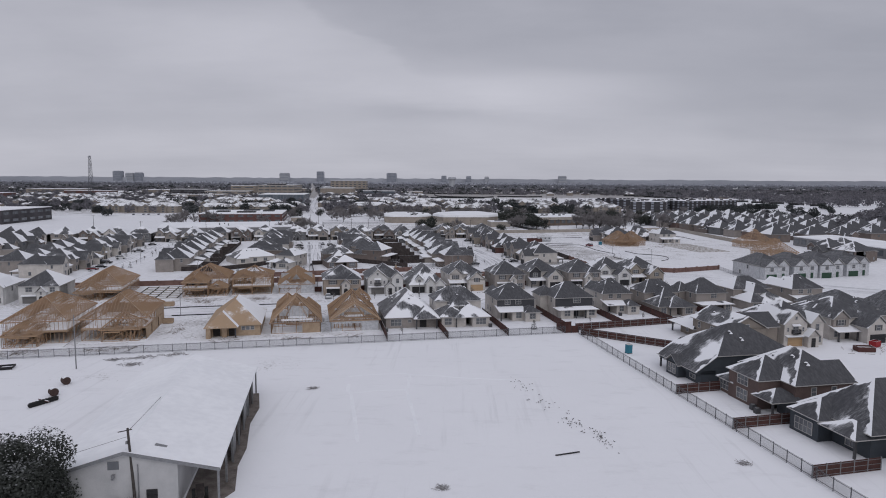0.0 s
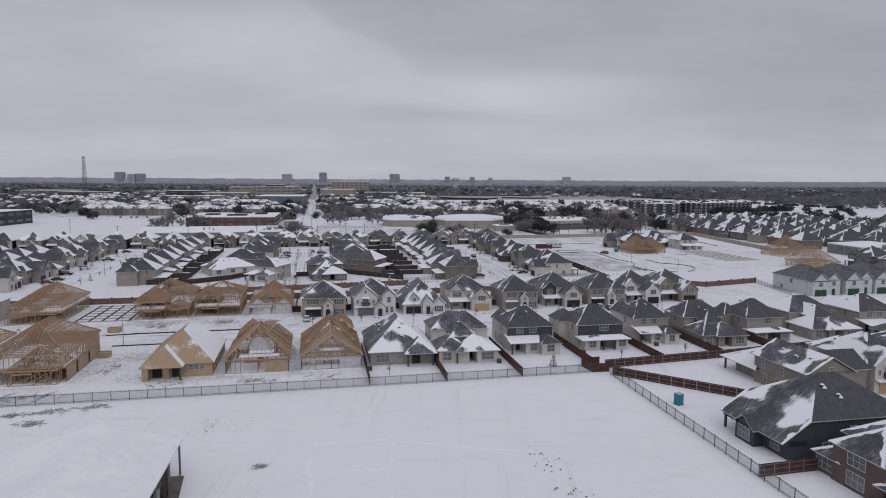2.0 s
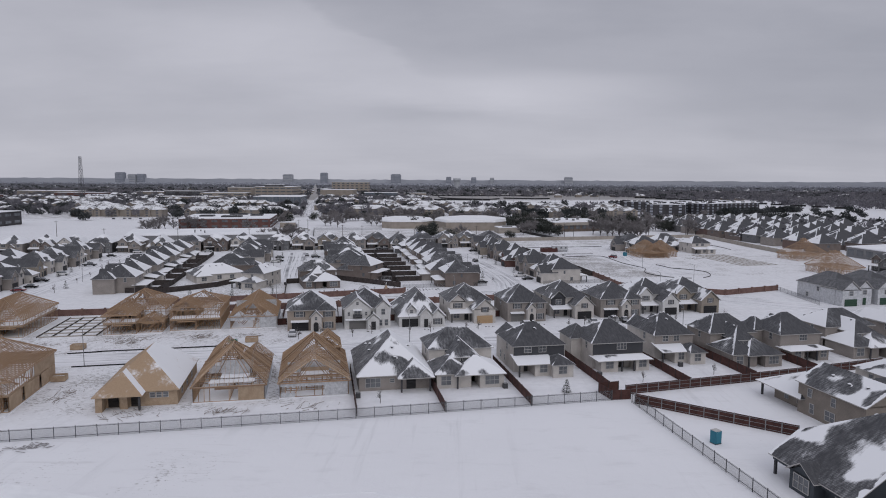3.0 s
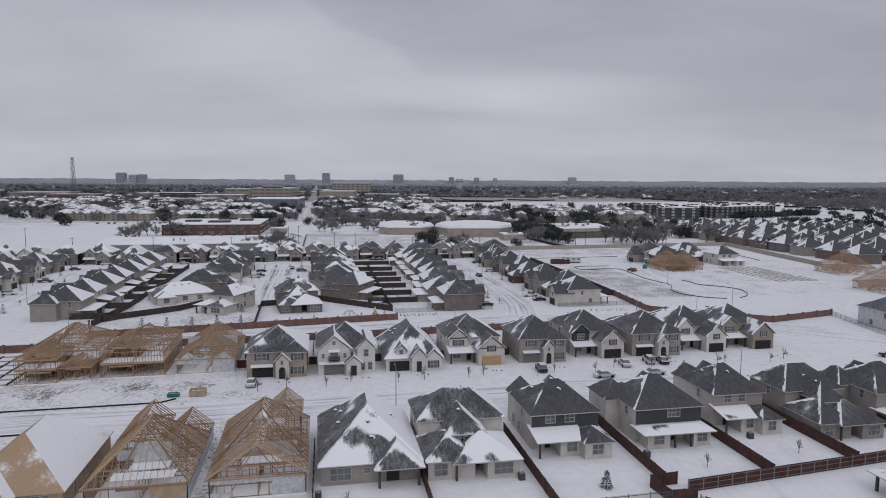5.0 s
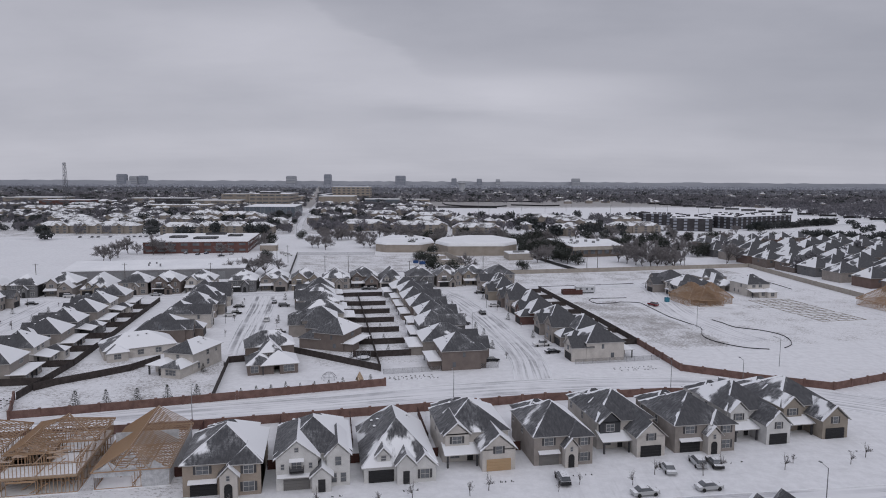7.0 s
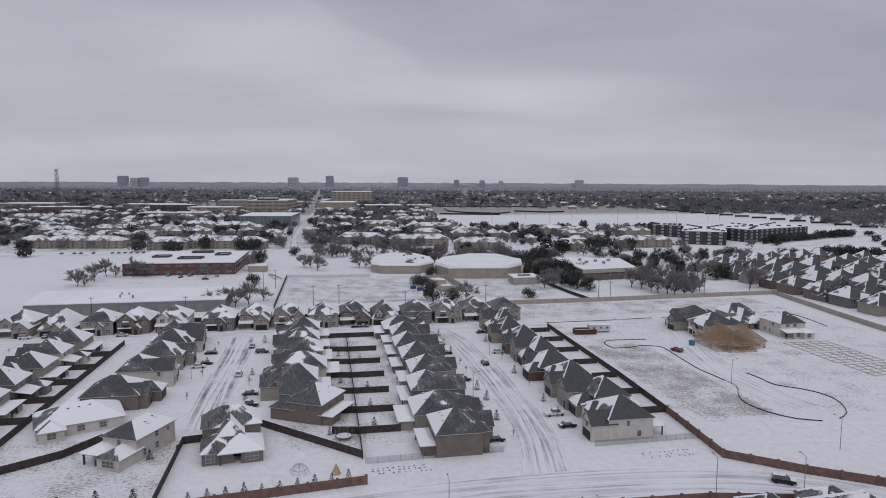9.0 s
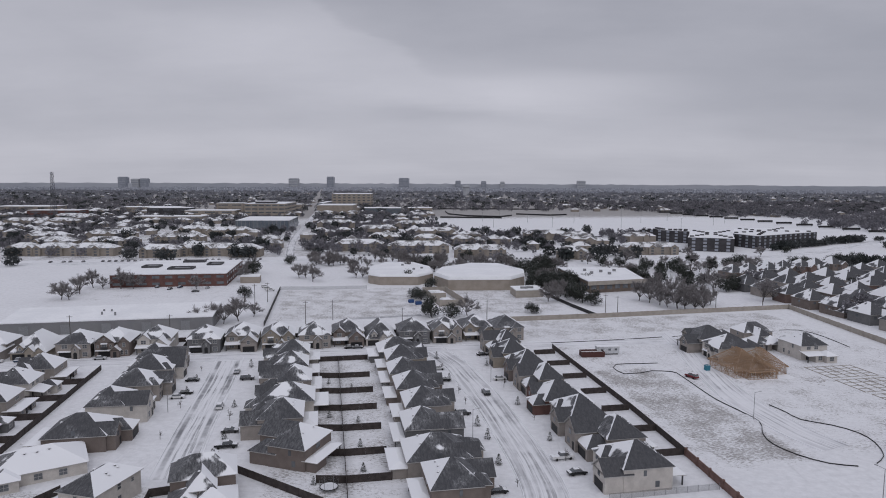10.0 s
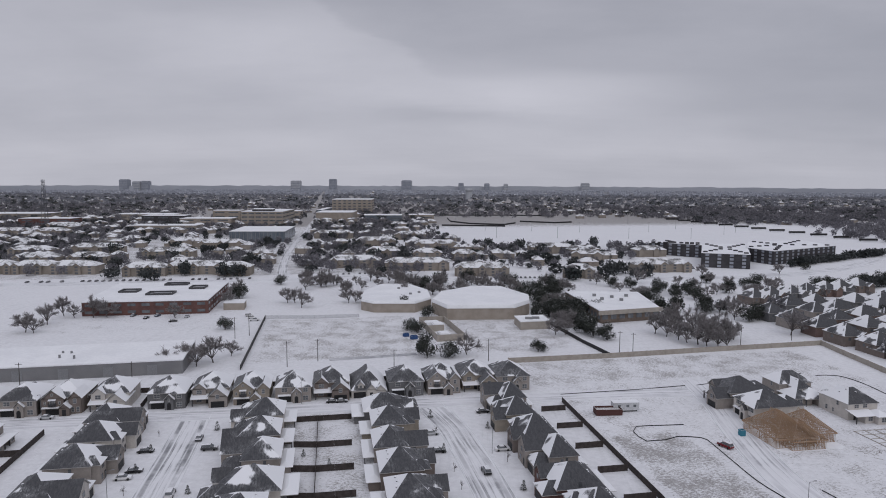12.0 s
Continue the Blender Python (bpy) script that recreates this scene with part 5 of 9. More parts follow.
def rafters(root, x0, x1, y0, y1, z, pitch, kind, loose, gap=0.78, over=0.4):
    gap = 0.7 if loose is not None else gap
    X0, X1, Y0, Y1 = x0 - over, x1 + over, y0 - over, y1 + over
    half = (X1 - X0) / 2
    xm, zr = (X0 + X1) / 2, z + half * pitch
    hip = kind == "hip"
    n = int((Y1 - Y0) / gap)
    for i in range(n + 1):
        y = Y0 + (Y1 - Y0) * i / n
        run = min(half, y - Y0, Y1 - y) if hip else half
        if run < 0.25:
            continue
        for sgn, xe in ((1, X0), (-1, X1)):
            stick(root, "rafter", (xe, y, z), (xe + sgn * run, y, z + run * pitch), 0.045, 0.13, loose)
        if run > 1.2 and i % 2:
            stick(root, "joist", (X0 + 0.4, y, z + 0.02), (X1 - 0.4, y, z + 0.02), 0.05, 0.14, loose)
        if run > half * 0.6 and (i % 3 == 0 or loose is not None):
            for k in (-0.45, 0.45):
                stick(root, "strut", (xm + k * half, y, z), (xm, y, zr - 0.3), 0.06, 0.12, loose)
                if loose is not None:
                    stick(root, "strut", (xm + k * half, y, z), (xm + k * 1.25 * half, y, z + half * 0.4 * pitch), 0.05, 0.1, loose)
    if hip:
        m = int((X1 - X0) / gap)
        for i in range(m + 1):
            x = X0 + (X1 - X0) * i / m
            run = min(x - X0, X1 - x)
            if run < 0.25:
                continue
            for sgn, ye in ((1, Y0), (-1, Y1)):
                stick(root, "rafter", (x, ye, z), (x, ye + sgn * run, z + run * pitch), 0.045, 0.13, loose)
        for xe in (X0, X1):
            for sgn, ye in ((1, Y0), (-1, Y1)):
                stick(root, "hip_beam", (xe, ye, z), (xm, ye + sgn * half, zr), 0.08, 0.26, loose)
        stick(root, "ridge_beam", (xm, Y0 + half, zr), (xm, Y1 - half, zr), 0.08, 0.26, loose)
    else:
        stick(root, "ridge_beam", (xm, Y0, zr), (xm, Y1, zr), 0.08, 0.26, loose)
    for a, b in (((X0, Y0), (X1, Y0)), ((X1, Y0), (X1, Y1)), ((X1, Y1), (X0, Y1)), ((X0, Y1), (X0, Y0))):
        stick(root, "fascia_board", (*a, z - 0.08), (*b, z - 0.08), 0.05, 0.2, loose)


def site_braces(root, x0, x1, y0, y1, z, n, loose, seed):
    """Temporary props, leaning studs and stacked lumber that builders leave inside a frame."""
    q = random.Random(seed)
    for i in range(n):
        x, y = q.uniform(x0, x1), q.uniform(y0, y1)
        a = q.choice((0, 0, math.pi / 2, math.pi / 2, q.uniform(0, 6.28)))
        run, z0 = q.uniform(1.0, 3.4), q.choice((0.25, 0.25, z - 2.4))
        x2, y2 = min(max(x + run * math.cos(a), x0), x1), min(max(y + run * math.sin(a), y0), y1)
        stick(root, "brace", (x, y, z0), (x2, y2, z0 + q.uniform(1.4, 2.9)), 0.06, 0.14, loose)
    for i in range(n // 3):
        x, y = q.uniform(x0, x1 - 2.5), q.uniform(y0, y1)
        for k in range(3):
            stick(root, "stacked_board", (x, y + k * 0.2, z + 0.12 + k * 0.03), (x + q.uniform(1.8, 2.5), y + k * 0.2 + q.uniform(-0.4, 0.4), z + 0.12 + k * 0.03), 0.14, 0.06, loose)


def framed(label, m, wings, sheets=(), joined=False, gap=0.9):
    """wings: x0, x1, y0, y1, z0, z1, roof kind, pitch, doorway span on the south side; sheets: boards already up."""
    wings = [(a * 1.215, b * 1.215, c * 1.215, d * 1.215, e, f, kd, pt * 0.86, sk) for a, b, c, d, e, f, kd, pt, sk in wings]
    sheets = [(mt, (a * 1.215, b * 1.215, c, d * 1.215, e * 1.215 if e > 1 or e < -1 else e, f)) for mt, (a, b, c, d, e, f) in sheets]
    root = thing("framed_house", label, "house frame", "houses in framing", place=m)
    loose = Shape() if joined else None
    x0, x1 = min(w[0] for w in wings), max(w[1] for w in wings)
    y0, y1 = min(w[2] for w in wings), max(w[3] for w in wings)
    part("slab", Shape().box(x0 - 0.2, y0 - 0.2, 0, x1 + 0.2, y1 + 0.2, 0.22), MAT_SNOW, root, "snow-covered concrete slab")
    for a0, a1, b0, b1, z0, z1, kind, pitch, skip in wings:
        for zl, zh in ([(z0 + 0.22, z1)] if z1 - z0 < 4 else [(z0 + 0.22, 2.95), (3.25, z1)]):
            low = zl < 1
            stud_wall(root, (a0, b0), (a1, b0), zl, zh, loose, gap, skip if low else None)
            stud_wall(root, (a0, b1), (a1, b1), zl, zh, loose, gap)
            stud_wall(root, (a0, b0), (a0, b1), zl, zh, loose, gap)
            stud_wall(root, (a1, b0), (a1, b1), zl, zh, loose, gap)
            stud_wall(root, (a0, (b0 + b1) / 2), (a1, (b0 + b1) / 2), zl, zh, loose, gap * 1.6)
            stud_wall(root, ((a0 + a1) / 2, b0), ((a0 + a1) / 2, b1), zl, zh, loose, gap * 1.6)
        if z1 - z0 > 4:
            part("floor_deck", Shape().box(a0, b0, 2.97, a1, b1, 3.2), MAT_DECK, root, "snow-dusted strand-board deck")
        if kind:
            rafters(root, a0, a1, b0, b1, z1, pitch, kind, loose)
        site_braces(root, a0, a1, b0, b1, z1, 42 if joined else 4, loose, int(a1 * 10 + b1 * 100))
    if loose is not None:
        f = part("framing", loose, MAT_LUMBER, root, "bare yellow-brown framing timbers", colour=TONES[0])
        tagged(f, kind="stuff")
    for mat, box in sheets:
        part("sheathing", Shape().box(*box), mat, root, "white wrapped sheathing" if mat is MAT_WRAP else "strand-board sheathing")
    return root


BARE = "two-storey house frame of bare yellow timber"
# yard side of the south street
framed(BARE, at(-58.0, 138.0), [(0, 11.5, 0, 18, 0, 5.6, "hip", 0.75, (0.3, 0.6)), (1, 7, -3, 4, 0, 3.0, "gy", 0.8, (0.2, 0.8))], joined=True)
framed(BARE, at(-44.2, 138.6), [(0, 12.0, 0, 17, 0, 5.6, "hip", 0.75, (0.45, 0.7)), (4, 11, -1.5, 5, 0, 3.2, "hip", 0.9, (0.1, 0.5))], [(MAT_OSB, (0.0, 17.03, 0.3, 12, 17.08, 5.5)), (MAT_OSB, (12.03, 0.2, 0.3, 12.08, 4.2, 2.9)), (MAT_OSB, (12.03, 5.4, 0.3, 12.08, 10.4, 2.9)), (MAT_OSB, (12.03, 11.4, 0.3, 12.08, 17.0, 2.9)), (MAT_OSB, (12.03, 9.0, 3.2, 12.08, 17.0, 5.4))], joined=True)
framed("house frame with open hip rafters, grey inner walls and strand board", at(-7.6, 138.0), [(0, 10.2, 0, 13.5, 0, 3.0, "hip", 1.02, (0.3, 0.62)), (5.4, 10.2, 8, 17, 0, 3.0, "gy", 1.0, None), (0.8, 5.2, 10, 18, 0, 4.4, "gy", 1.0, None)],
       [(MAT_WRAP, (10.23, 0.2, 0.25, 10.28, 18, 2.95)), (MAT_OSB, (6.4, -0.09, 0.25, 10.1, -0.03, 2.9)), (MAT_WRAP, (3.4, 5.6, 3.1, 7.6, 5.66, 5.9)), (MAT_WRAP, (1.4, 6.6, 3.1, 3.6, 6.66, 4.6)), (MAT_WRAP, (7.7, 5.7, 3.1, 7.76, 9.6, 5.4)), (MAT_OSB, (-0.1, 0.4, 0.25, -0.04, 12.5, 2.9)),
        (MAT_SNOW, (3.4, 3.6, 3.12, 7.6, 5.5, 3.24)), (MAT_DECK, (2.0, 1.2, 3.05, 8.6, 3.2, 3.11))])
framed("house frame with white wrapped walls and a tall open front gable", at(4.8, 138.0), [(0, 10.2, 3.0, 17.0, 0, 3.0, "hip", 1.04, None), (0.0, 10.2, 0.0, 8.0, 0, 3.0, "gy", 0.78, (0.28, 0.55)), (5.6, 9.4, 13.0, 18.4, 0, 5.4, "gy", 1.0, None)],
       [(MAT_WRAP, (10.23, 0.2, 0.25, 10.28, 17, 2.95)), (MAT_WRAP, (6.6, -0.09, 0.25, 10.1, -0.03, 2.9)), (MAT_WRAP, (0.1, -0.09, 2.2, 6.6, -0.03, 2.95)), (MAT_WRAP, (0.1, -0.09, 0.25, 2.2, -0.03, 1.0)), (MAT_WRAP, (1.0, 5.2, 3.1, 9.2, 5.26, 5.0)), (MAT_WRAP, (-0.1, 0.4, 0.25, -0.04, 16.5, 2.9)),
        (MAT_SNOW, (3.0, 3.0, 3.12, 7.4, 5.0, 3.24)), (MAT_SNOW, (5.4, 9.0, 5.8, 7.6, 11.0, 5.92)), (MAT_OSB, (3.0, 4.9, 3.1, 7.4, 5.1, 3.9))])
for root in [o for o in scene.objects if o.name.startswith("framed_house") and not o.parent][-1:]:
    # broad boards along the front gable's slopes
    for x0, x1 in ((-0.45, 6.2), (12.85, 6.2)):
        part("barge_board", Shape().beam((x0, -0.5, 3.05), (x1, -0.5, 3.05 + 6.65 * 0.78 * 0.86), 0.5, 0.14), MAT_OSB, root, "strand-board barge board")
# lots across the street
framed(BARE, at(-60.5, 184.2), [(0, 11, 0, 19, 0, 4.6, "hip", 0.75, (0.45, 0.9)), (0, 6, -1.8, 5, 0, 3.0, "hip", 0.8, (0.2, 0.7))], joined=True)
framed(BARE, at(-34.0, 184.6), [(0, 11.4, 3.5, 16.5, 0, 5.6, "hip", 0.66, None), (0, 6.4, -1.2, 7, 0, 5.2, "gy", 0.6, (0.3, 0.85)), (6.4, 11.4, 0, 4, 0, 3.0, "gy", 0.6, (0.2, 0.7))], joined=True)
framed(BARE, at(-21.2, 185.0), [(0, 10.4, 0, 8.0, 0, 5.6, None, 0, (0.15, 0.5)), (0, 10.4, 8.0, 16.5, 0, 5.4, "hip", 0.50, None), (0, 5.5, 4.0, 9.0, 0, 5.5, "gy", 0.6, None)], gap=0.6, joined=True)
wrapped_frame = framed("house frame with white wrapped walls and open rafters", at(-8.7, 185.0), [(0, 9.8, 0, 16.5, 0, 3.4, "gy", 0.72, (0.05, 0.5))],
       [(MAT_WRAP, (9.83, 0, 0.25, 9.9, 16.5, 3.2)), (MAT_WRAP, (-0.1, 0, 0.25, -0.03, 16.5, 3.2)), (MAT_WRAP, (0.0, -0.1, 2.3, 5.2, -0.04, 3.6)), (MAT_WRAP, (6.2, -0.1, 0.25, 9.8, -0.04, 3.4)), (MAT_WRAP, (0.4, 9.0, 3.1, 9.4, 9.06, 5.8))], joined=True)
for x0, x1 in ((0.0, 5.0), (5.1, 7.3), (7.4, 11.8)):
    zt = 3.5 + (x1 - x0) * 0.30
    part("sheathing", Shape().solid([(x0, -0.22, 3.0), (x1, -0.22, 3.0), ((x0 + x1) / 2, -0.22, zt), (x0, -0.14, 3.0), (x1, -0.14, 3.0), ((x0 + x1) / 2, -0.14, zt)], [(0, 1, 2), (5, 4, 3), (0, 3, 4, 1), (1, 4, 5, 2), (2, 5, 3, 0)]), MAT_WRAP, wrapped_frame, "white wrapped gablet")
# frames among the far new lots
framed(BARE, at(146.0, 291.0), [(0, 10.5, 0, 13, 0, 3.0, "hip", 1.0, (0.3, 0.7)), (7.5, 17.5, 1.5, 12, 0, 3.0, "hip", 1.0, None), (3, 12, -2, 5, 0, 3.0, "hip", 0.95, None)], joined=True, gap=0.5)
framed(BARE, at(206.0, 271.0), [(0, 15, 0, 13, 0, 3.0, "hip", 0.98, (0.3, 0.7))], joined=True, gap=0.5)
framed(BARE, at(188.0, 233.0), [(0, 13, 0, 13, 0, 3.2, "hip", 0.98, (0.3, 0.7))], joined=True, gap=0.5)

# the one already boarded
boarded = house(
    "single-storey house boarded in tan strand board, snow on its roof",
    [(0, 10.6, 1.6, 18, 0, 3.0, "hip", 1.02, "b"), (0.0, 6.0, -0.4, 8, 2.8, 2.95, "hip", 1.02, "o"), (0.0, 0.9, -0.3, 1.7, 0, 2.9, None, 0, "b"), (3.0, 4.0, 0.6, 1.7, 0, 2.9, None, 0, "b")],
    # near-black door slabs stand in for unlit open doorways
    [("win", "s", 1.6, 7.2, 1.5, 0.8, 0.85), ("win", "s", 1.6, 8.1, 1.5, 0.8, 0.85), ("win", "s", 1.6, 9.0, 1.5, 0.8, 0.85), ("door", "s", 1.6, 1.9, 0.05, 1.7, 2.2, (0.025, 0.022, 0.02)), ("door", "s", 1.6, 4.9, 0.05, 1.5, 2.2, (0.025, 0.022, 0.02)), ("win", "e", 10.6, 5, 0.9, 1.0, 1.4), ("win", "e", 10.6, 9, 0.9, 1.0, 1.4), ("win", "e", 10.6, 13, 0.9, 1.0, 1.4)],
    posts=[(5.8, -0.2, 2.9)], wall_mat=MAT_OSB, trim_mat=MAT_OSB, name="boarded_house", group="houses in framing",
    roof_mat=None)


def boarded_roof():
    s = Nodes("strand_board_roof", 0.85)
    nx, ny, nz = s.normal()
    east = s.math("ADD", s.math("MULTIPLY", nx, CR), s.math("MULTIPLY", ny, SR))
    k = s.math("ADD", s.math("MULTIPLY", east, 0.9), s.math("MULTIPLY", s.math("SUBTRACT", s.noise(0.25, 3), 0.5), 1.2))
    k = s.math("ADD", k, s.math("MULTIPLY", s.math("SUBTRACT", s.noise(2.2, 6, 0.75), 0.5), 0.7))
    f = s.step(k, 0.02, 0.42)
    board = s.mix(s.noise(4.0, 4), (0.31, 0.215, 0.14), (0.43, 0.315, 0.21))
    return s.colour(s.mix(f, board, SNOW))


MAT_BOARDROOF = boarded_roof()
for o in boarded.children:
    if o.name.split(".")[0] == "roof":
        o.data.materials[0] = MAT_BOARDROOF
stand(boarded, at(-20.4, 137.0))

# houses in white wrap by the bend
wrapped_house = house(
    "two-storey house in white wrap with green garage openings",
    [(0, 10.3, 0, 14, 0, 5.7, "hip", 0.8, "b"), (0.2, 5.4, -2.5, 5, 0, 5.4, "gy", 0.95, "b"), (5.8, 10.2, -1.4, 5, 0, 5.5, "gy", 1.0, "b")],
    [("garage", "s", -2.52, 2.8, 0, 4.6, 2.3, (0.03, 0.07, 0.045)), ("door", "s", -1.4, 8.0, 0.05, 1.2, 2.3, (0.03, 0.07, 0.045)), ("win", "s", -2.5, 2.8, 3.5, 1.4, 1.4), ("win", "s", -1.4, 8.0, 3.5, 1.4, 1.4), ("win", "w", 0, 6, 3.5, 1.0, 1.4), ("win", "w", 0, 10, 0.9, 1.0, 1.4)],
    wall_mat=MAT_WRAP, name="wrapped_house", group="houses in framing")
for u, v, turn in ((146.5, 186.0, 0), (158.0, 186.5, 0), (168.5, 187.0, 0), (181, 189, 0)):
    dress(stand(wrapped_house, at(u, v, 0, turn)), WHITE, None, 0.55)

# slab forms waiting for concrete
forms = thing("slab_form", "timber slab forms in a grid over snow", "foundation", place=at(-47.0, 184.0))
forms.scale = (1.2, 1.2, 1.0)
for i in range(5):
    part("form_board", Shape().box(i * 2.9, 0, 0, i * 2.9 + 0.14, 20, 0.3), MAT_OLDFENCE, forms)
for i in range(7):
    part("form_board", Shape().box(0.15, i * 3.2, 0.0, 11.6, i * 3.2 + 0.12, 0.26), MAT_STUCCO, forms)
for u, v in ((173.9, 287.4), (173.5, 274.8), (173.8, 262.4)):
    f = thing("slab_form", "rows of timber slab forms half under snow", "foundation", place=at(u, v))
    f.scale = (1.27, 0.94, 1.0)
    for i in range(6):
        part("form_board", Shape().box(i * 3.0, 0, 0, i * 3.0 + 0.12, 14, 0.18), MAT_STUCCO, f)
    for i in range(5):
        part("form_board", Shape().box(0.21, i * 3.4, 0.0, 15, i * 3.4 + 0.12, 0.16), MAT_STUCCO, f)

# ---- fences and walls ----
FENCE_MESH = {}


def run_fence(name, label, category, pts, h, mat, every, post=0.12, thick=0.06, post_mat=None, post_up=0.0, rails=False, plan=True, base=0.0, part_name="panel"):
    """A fence or wall along plan points: panels between posts, each a piece of its own."""
    root = thing(name, label, category)
    pts = [Vector((*(W(*p) if plan else G(*p)), 0)) for p in pts]
    pm = post_mat or mat
    pk = (name, h, post, post_up, pm.name)
    if pk not in FENCE_MESH:
        FENCE_MESH[pk] = as_mesh("post", Shape().box(-post / 2, -post / 2, 0, post / 2, post / 2, h + post_up), pm)
    for i in range(len(pts) - 1):
        a, b = pts[i], pts[i + 1]
        n = max(1, round((b - a).length / every))
        ang = math.degrees(math.atan2(b.y - a.y, b.x - a.x))
        step = (b - a).length / n
        key = (name, round(step, 2), h)
        if key not in FENCE_MESH:
            s = Shape().box(post / 2 + 0.01, -thick / 2, base, round(step, 2) - post / 2 - 0.01, thick / 2, h)
            FENCE_MESH[key] = as_mesh(part_name, s, mat)
        rk = (name, round(step, 2), h, pm.name)
        if rails and rk not in FENCE_MESH:
            s = Shape()
            for z in (0.3, h - 0.2) if thick < 0.04 else (0.25, h * 0.52, h - 0.22):
                s.box(post / 2 + 0.02, -thick / 2 - 0.06, z, round(step, 2) - post / 2 - 0.02, -thick / 2 - 0.004, z + 0.06)
            FENCE_MESH[rk] = as_mesh("rail", s, pm)
        for k in range(n):
            p = a + (b - a) * (k / n)
            part("post", FENCE_MESH[pk], pm, root, place=pose(p.x, p.y, 0, 0, 0, ang))
            part(part_name, FENCE_MESH[key], mat, root, place=pose(p.x, p.y, 0, 0, 0, ang))
            if rails and pm is not MAT_OLDFENCE:
                part("rail", FENCE_MESH[rk], pm, root, place=pose(p.x, p.y, 0, 0, 0, ang))
    p = pts[-1]
    part("post", FENCE_MESH[pk], pm, root, place=pose(p.x, p.y, 0))
    return root


def link_mat():
    s = Nodes("chain_link", 0.5, 0.5)
    s.colour(s.mix(s.noise(2.0), (0.10, 0.103, 0.11), (0.17, 0.174, 0.182)))
    clear = s.n("ShaderNodeBsdfTransparent")
    mixer = s.n("ShaderNodeMixShader")
    mixer.inputs[0].default_value = 0.18
    out = s.t.nodes["Material Output"]
    s.link(clear.outputs[0], mixer.inputs[1])
    s.link(s.bsdf.outputs[0], mixer.inputs[2])
    s.link(mixer.outputs[0], out.inputs[0])
    return s.mat


MAT_LINK = link_mat()
MAT_IRONPOST = mottled("dull_steel_post", (0.075, 0.077, 0.083), (0.12, 0.122, 0.13), 3.0, 0.5, 20, 0.4)
CHAIN = "galvanised chain-link fence standing in snow"
run_fence("chain_link_fence", CHAIN, "fence", [(-86, 127.5), (15.6, 127.9)], 1.9, MAT_LINK, 3.1, 0.09, 0.02, MAT_IRONPOST, 0.05, True)
run_fence("chain_link_fence", CHAIN, "fence", [(15.6, 127.9), (54.0, 128.4)], 1.9, MAT_LINK, 3.1, 0.09, 0.02, MAT_IRONPOST, 0.05, True)
run_fence("chain_link_fence", CHAIN, "fence", [(56.5, 127.0), (54.6, 40.0)], 1.9, MAT_LINK, 2.9, 0.09, 0.02, MAT_IRONPOST, 0.05, True)
WOOD = "red-brown stained board fence with pale posts"
SIDE = [(15.8, 129.0, 157), (28.3, 128.4, 156), (41.4, 128.6, 158), (55.6, 132.6, 159), (69.4, 132.0, 160), (82.2, 133.2, 160), (95.5, 134.5, 160)]
for u, v0, v1 in SIDE:
    run_fence("board_fence", WOOD, "fence", [(u, v0), (u, v1 - 8)], 1.85, MAT_FENCE, 3.0, 0.14, 0.05, MAT_OLDFENCE, 0.06, True)
run_fence("board_fence", WOOD, "fence", [(57.2, 130.4), (84.5, 132.8), (110, 136)], 1.85, MAT_FENCE, 2.4, 0.14, 0.05, MAT_METAL, 0.06, True)
run_fence("board_fence", WOOD, "fence", [(56.8, 126.6), (71.7, 111.2)], 1.85, MAT_FENCE, 2.4, 0.14, 0.05, MAT_METAL, 0.06, True)
run_fence("board_fence", WOOD, "fence", [(57.0, 132.4), (53.6, 132.2), (54.0, 128.6), (57.0, 128.4)], 1.85, MAT_FENCE, 2.4, 0.14, 0.05, MAT_OLDFENCE, 0.06, True)
for u, v, w in ((55.8, 88.2, 63.6), (55.5, 74.0, 64.9), (55.1, 59.6, 64.4)):
    run_fence("board_fence", WOOD, "fence", [(u, v), (w, v + 0.3)], 1.85, MAT_FENCE, 2.4, 0.14, 0.05, MAT_METAL, 0.06, True)
for u in (2.0, 14.9, 27.0, 39.3, 51.6, 63.9, 76.2, 88.0, 99.6):
    run_fence("board_fence", WOOD, "fence", [(u, 193), (u, 205)], 1.8, MAT_FENCE, 4.0, 0.14, 0.05, MAT_OLDFENCE, 0.06)
GATES = [(1.0, 3.2), (14.2, 15.6), (26.4, 27.8), (38.7, 40.0), (51.0, 53.4), (63.2, 65.4), (75.4, 77.0), (87.6, 89.0), (98.8, 99.4)]
for u0, u1 in GATES:
    run_fence("side_gate", "red-brown board gate between two houses", "gate", [(u0, 187.4), (u1, 187.4)], 1.8, MAT_FENCE, 3.0, 0.12, 0.05, MAT_OLDFENCE, 0.05)
SCREEN = "red-brown brick screen wall with pilasters"
run_fence("screen_wall", SCREEN, "wall", [(-86, 205.5), (0, 205.3), (46, 207), (65, 208.2), (90, 207.2), (108, 203.5)], 1.9, MAT_WALLBRICK, 6.0, 0.55, 0.25, None, 0.2)
run_fence("screen_wall", SCREEN, "wall", [(-37, 226.5), (-33, 215.4), (0.7, 218.9), (35, 223.0)], 1.9, MAT_WALLBRICK, 6.0, 0.55, 0.25, None, 0.2)
run_fence("screen_wall", SCREEN, "wall", [(104.0, 246), (102.4, 222.2), (113, 213.5), (126.5, 204.4), (147.5, 209.4)], 1.9, MAT_WALLBRICK, 6.0, 0.55, 0.25, None, 0.2)
DARK = "dark weathered board fence between snowy yards"


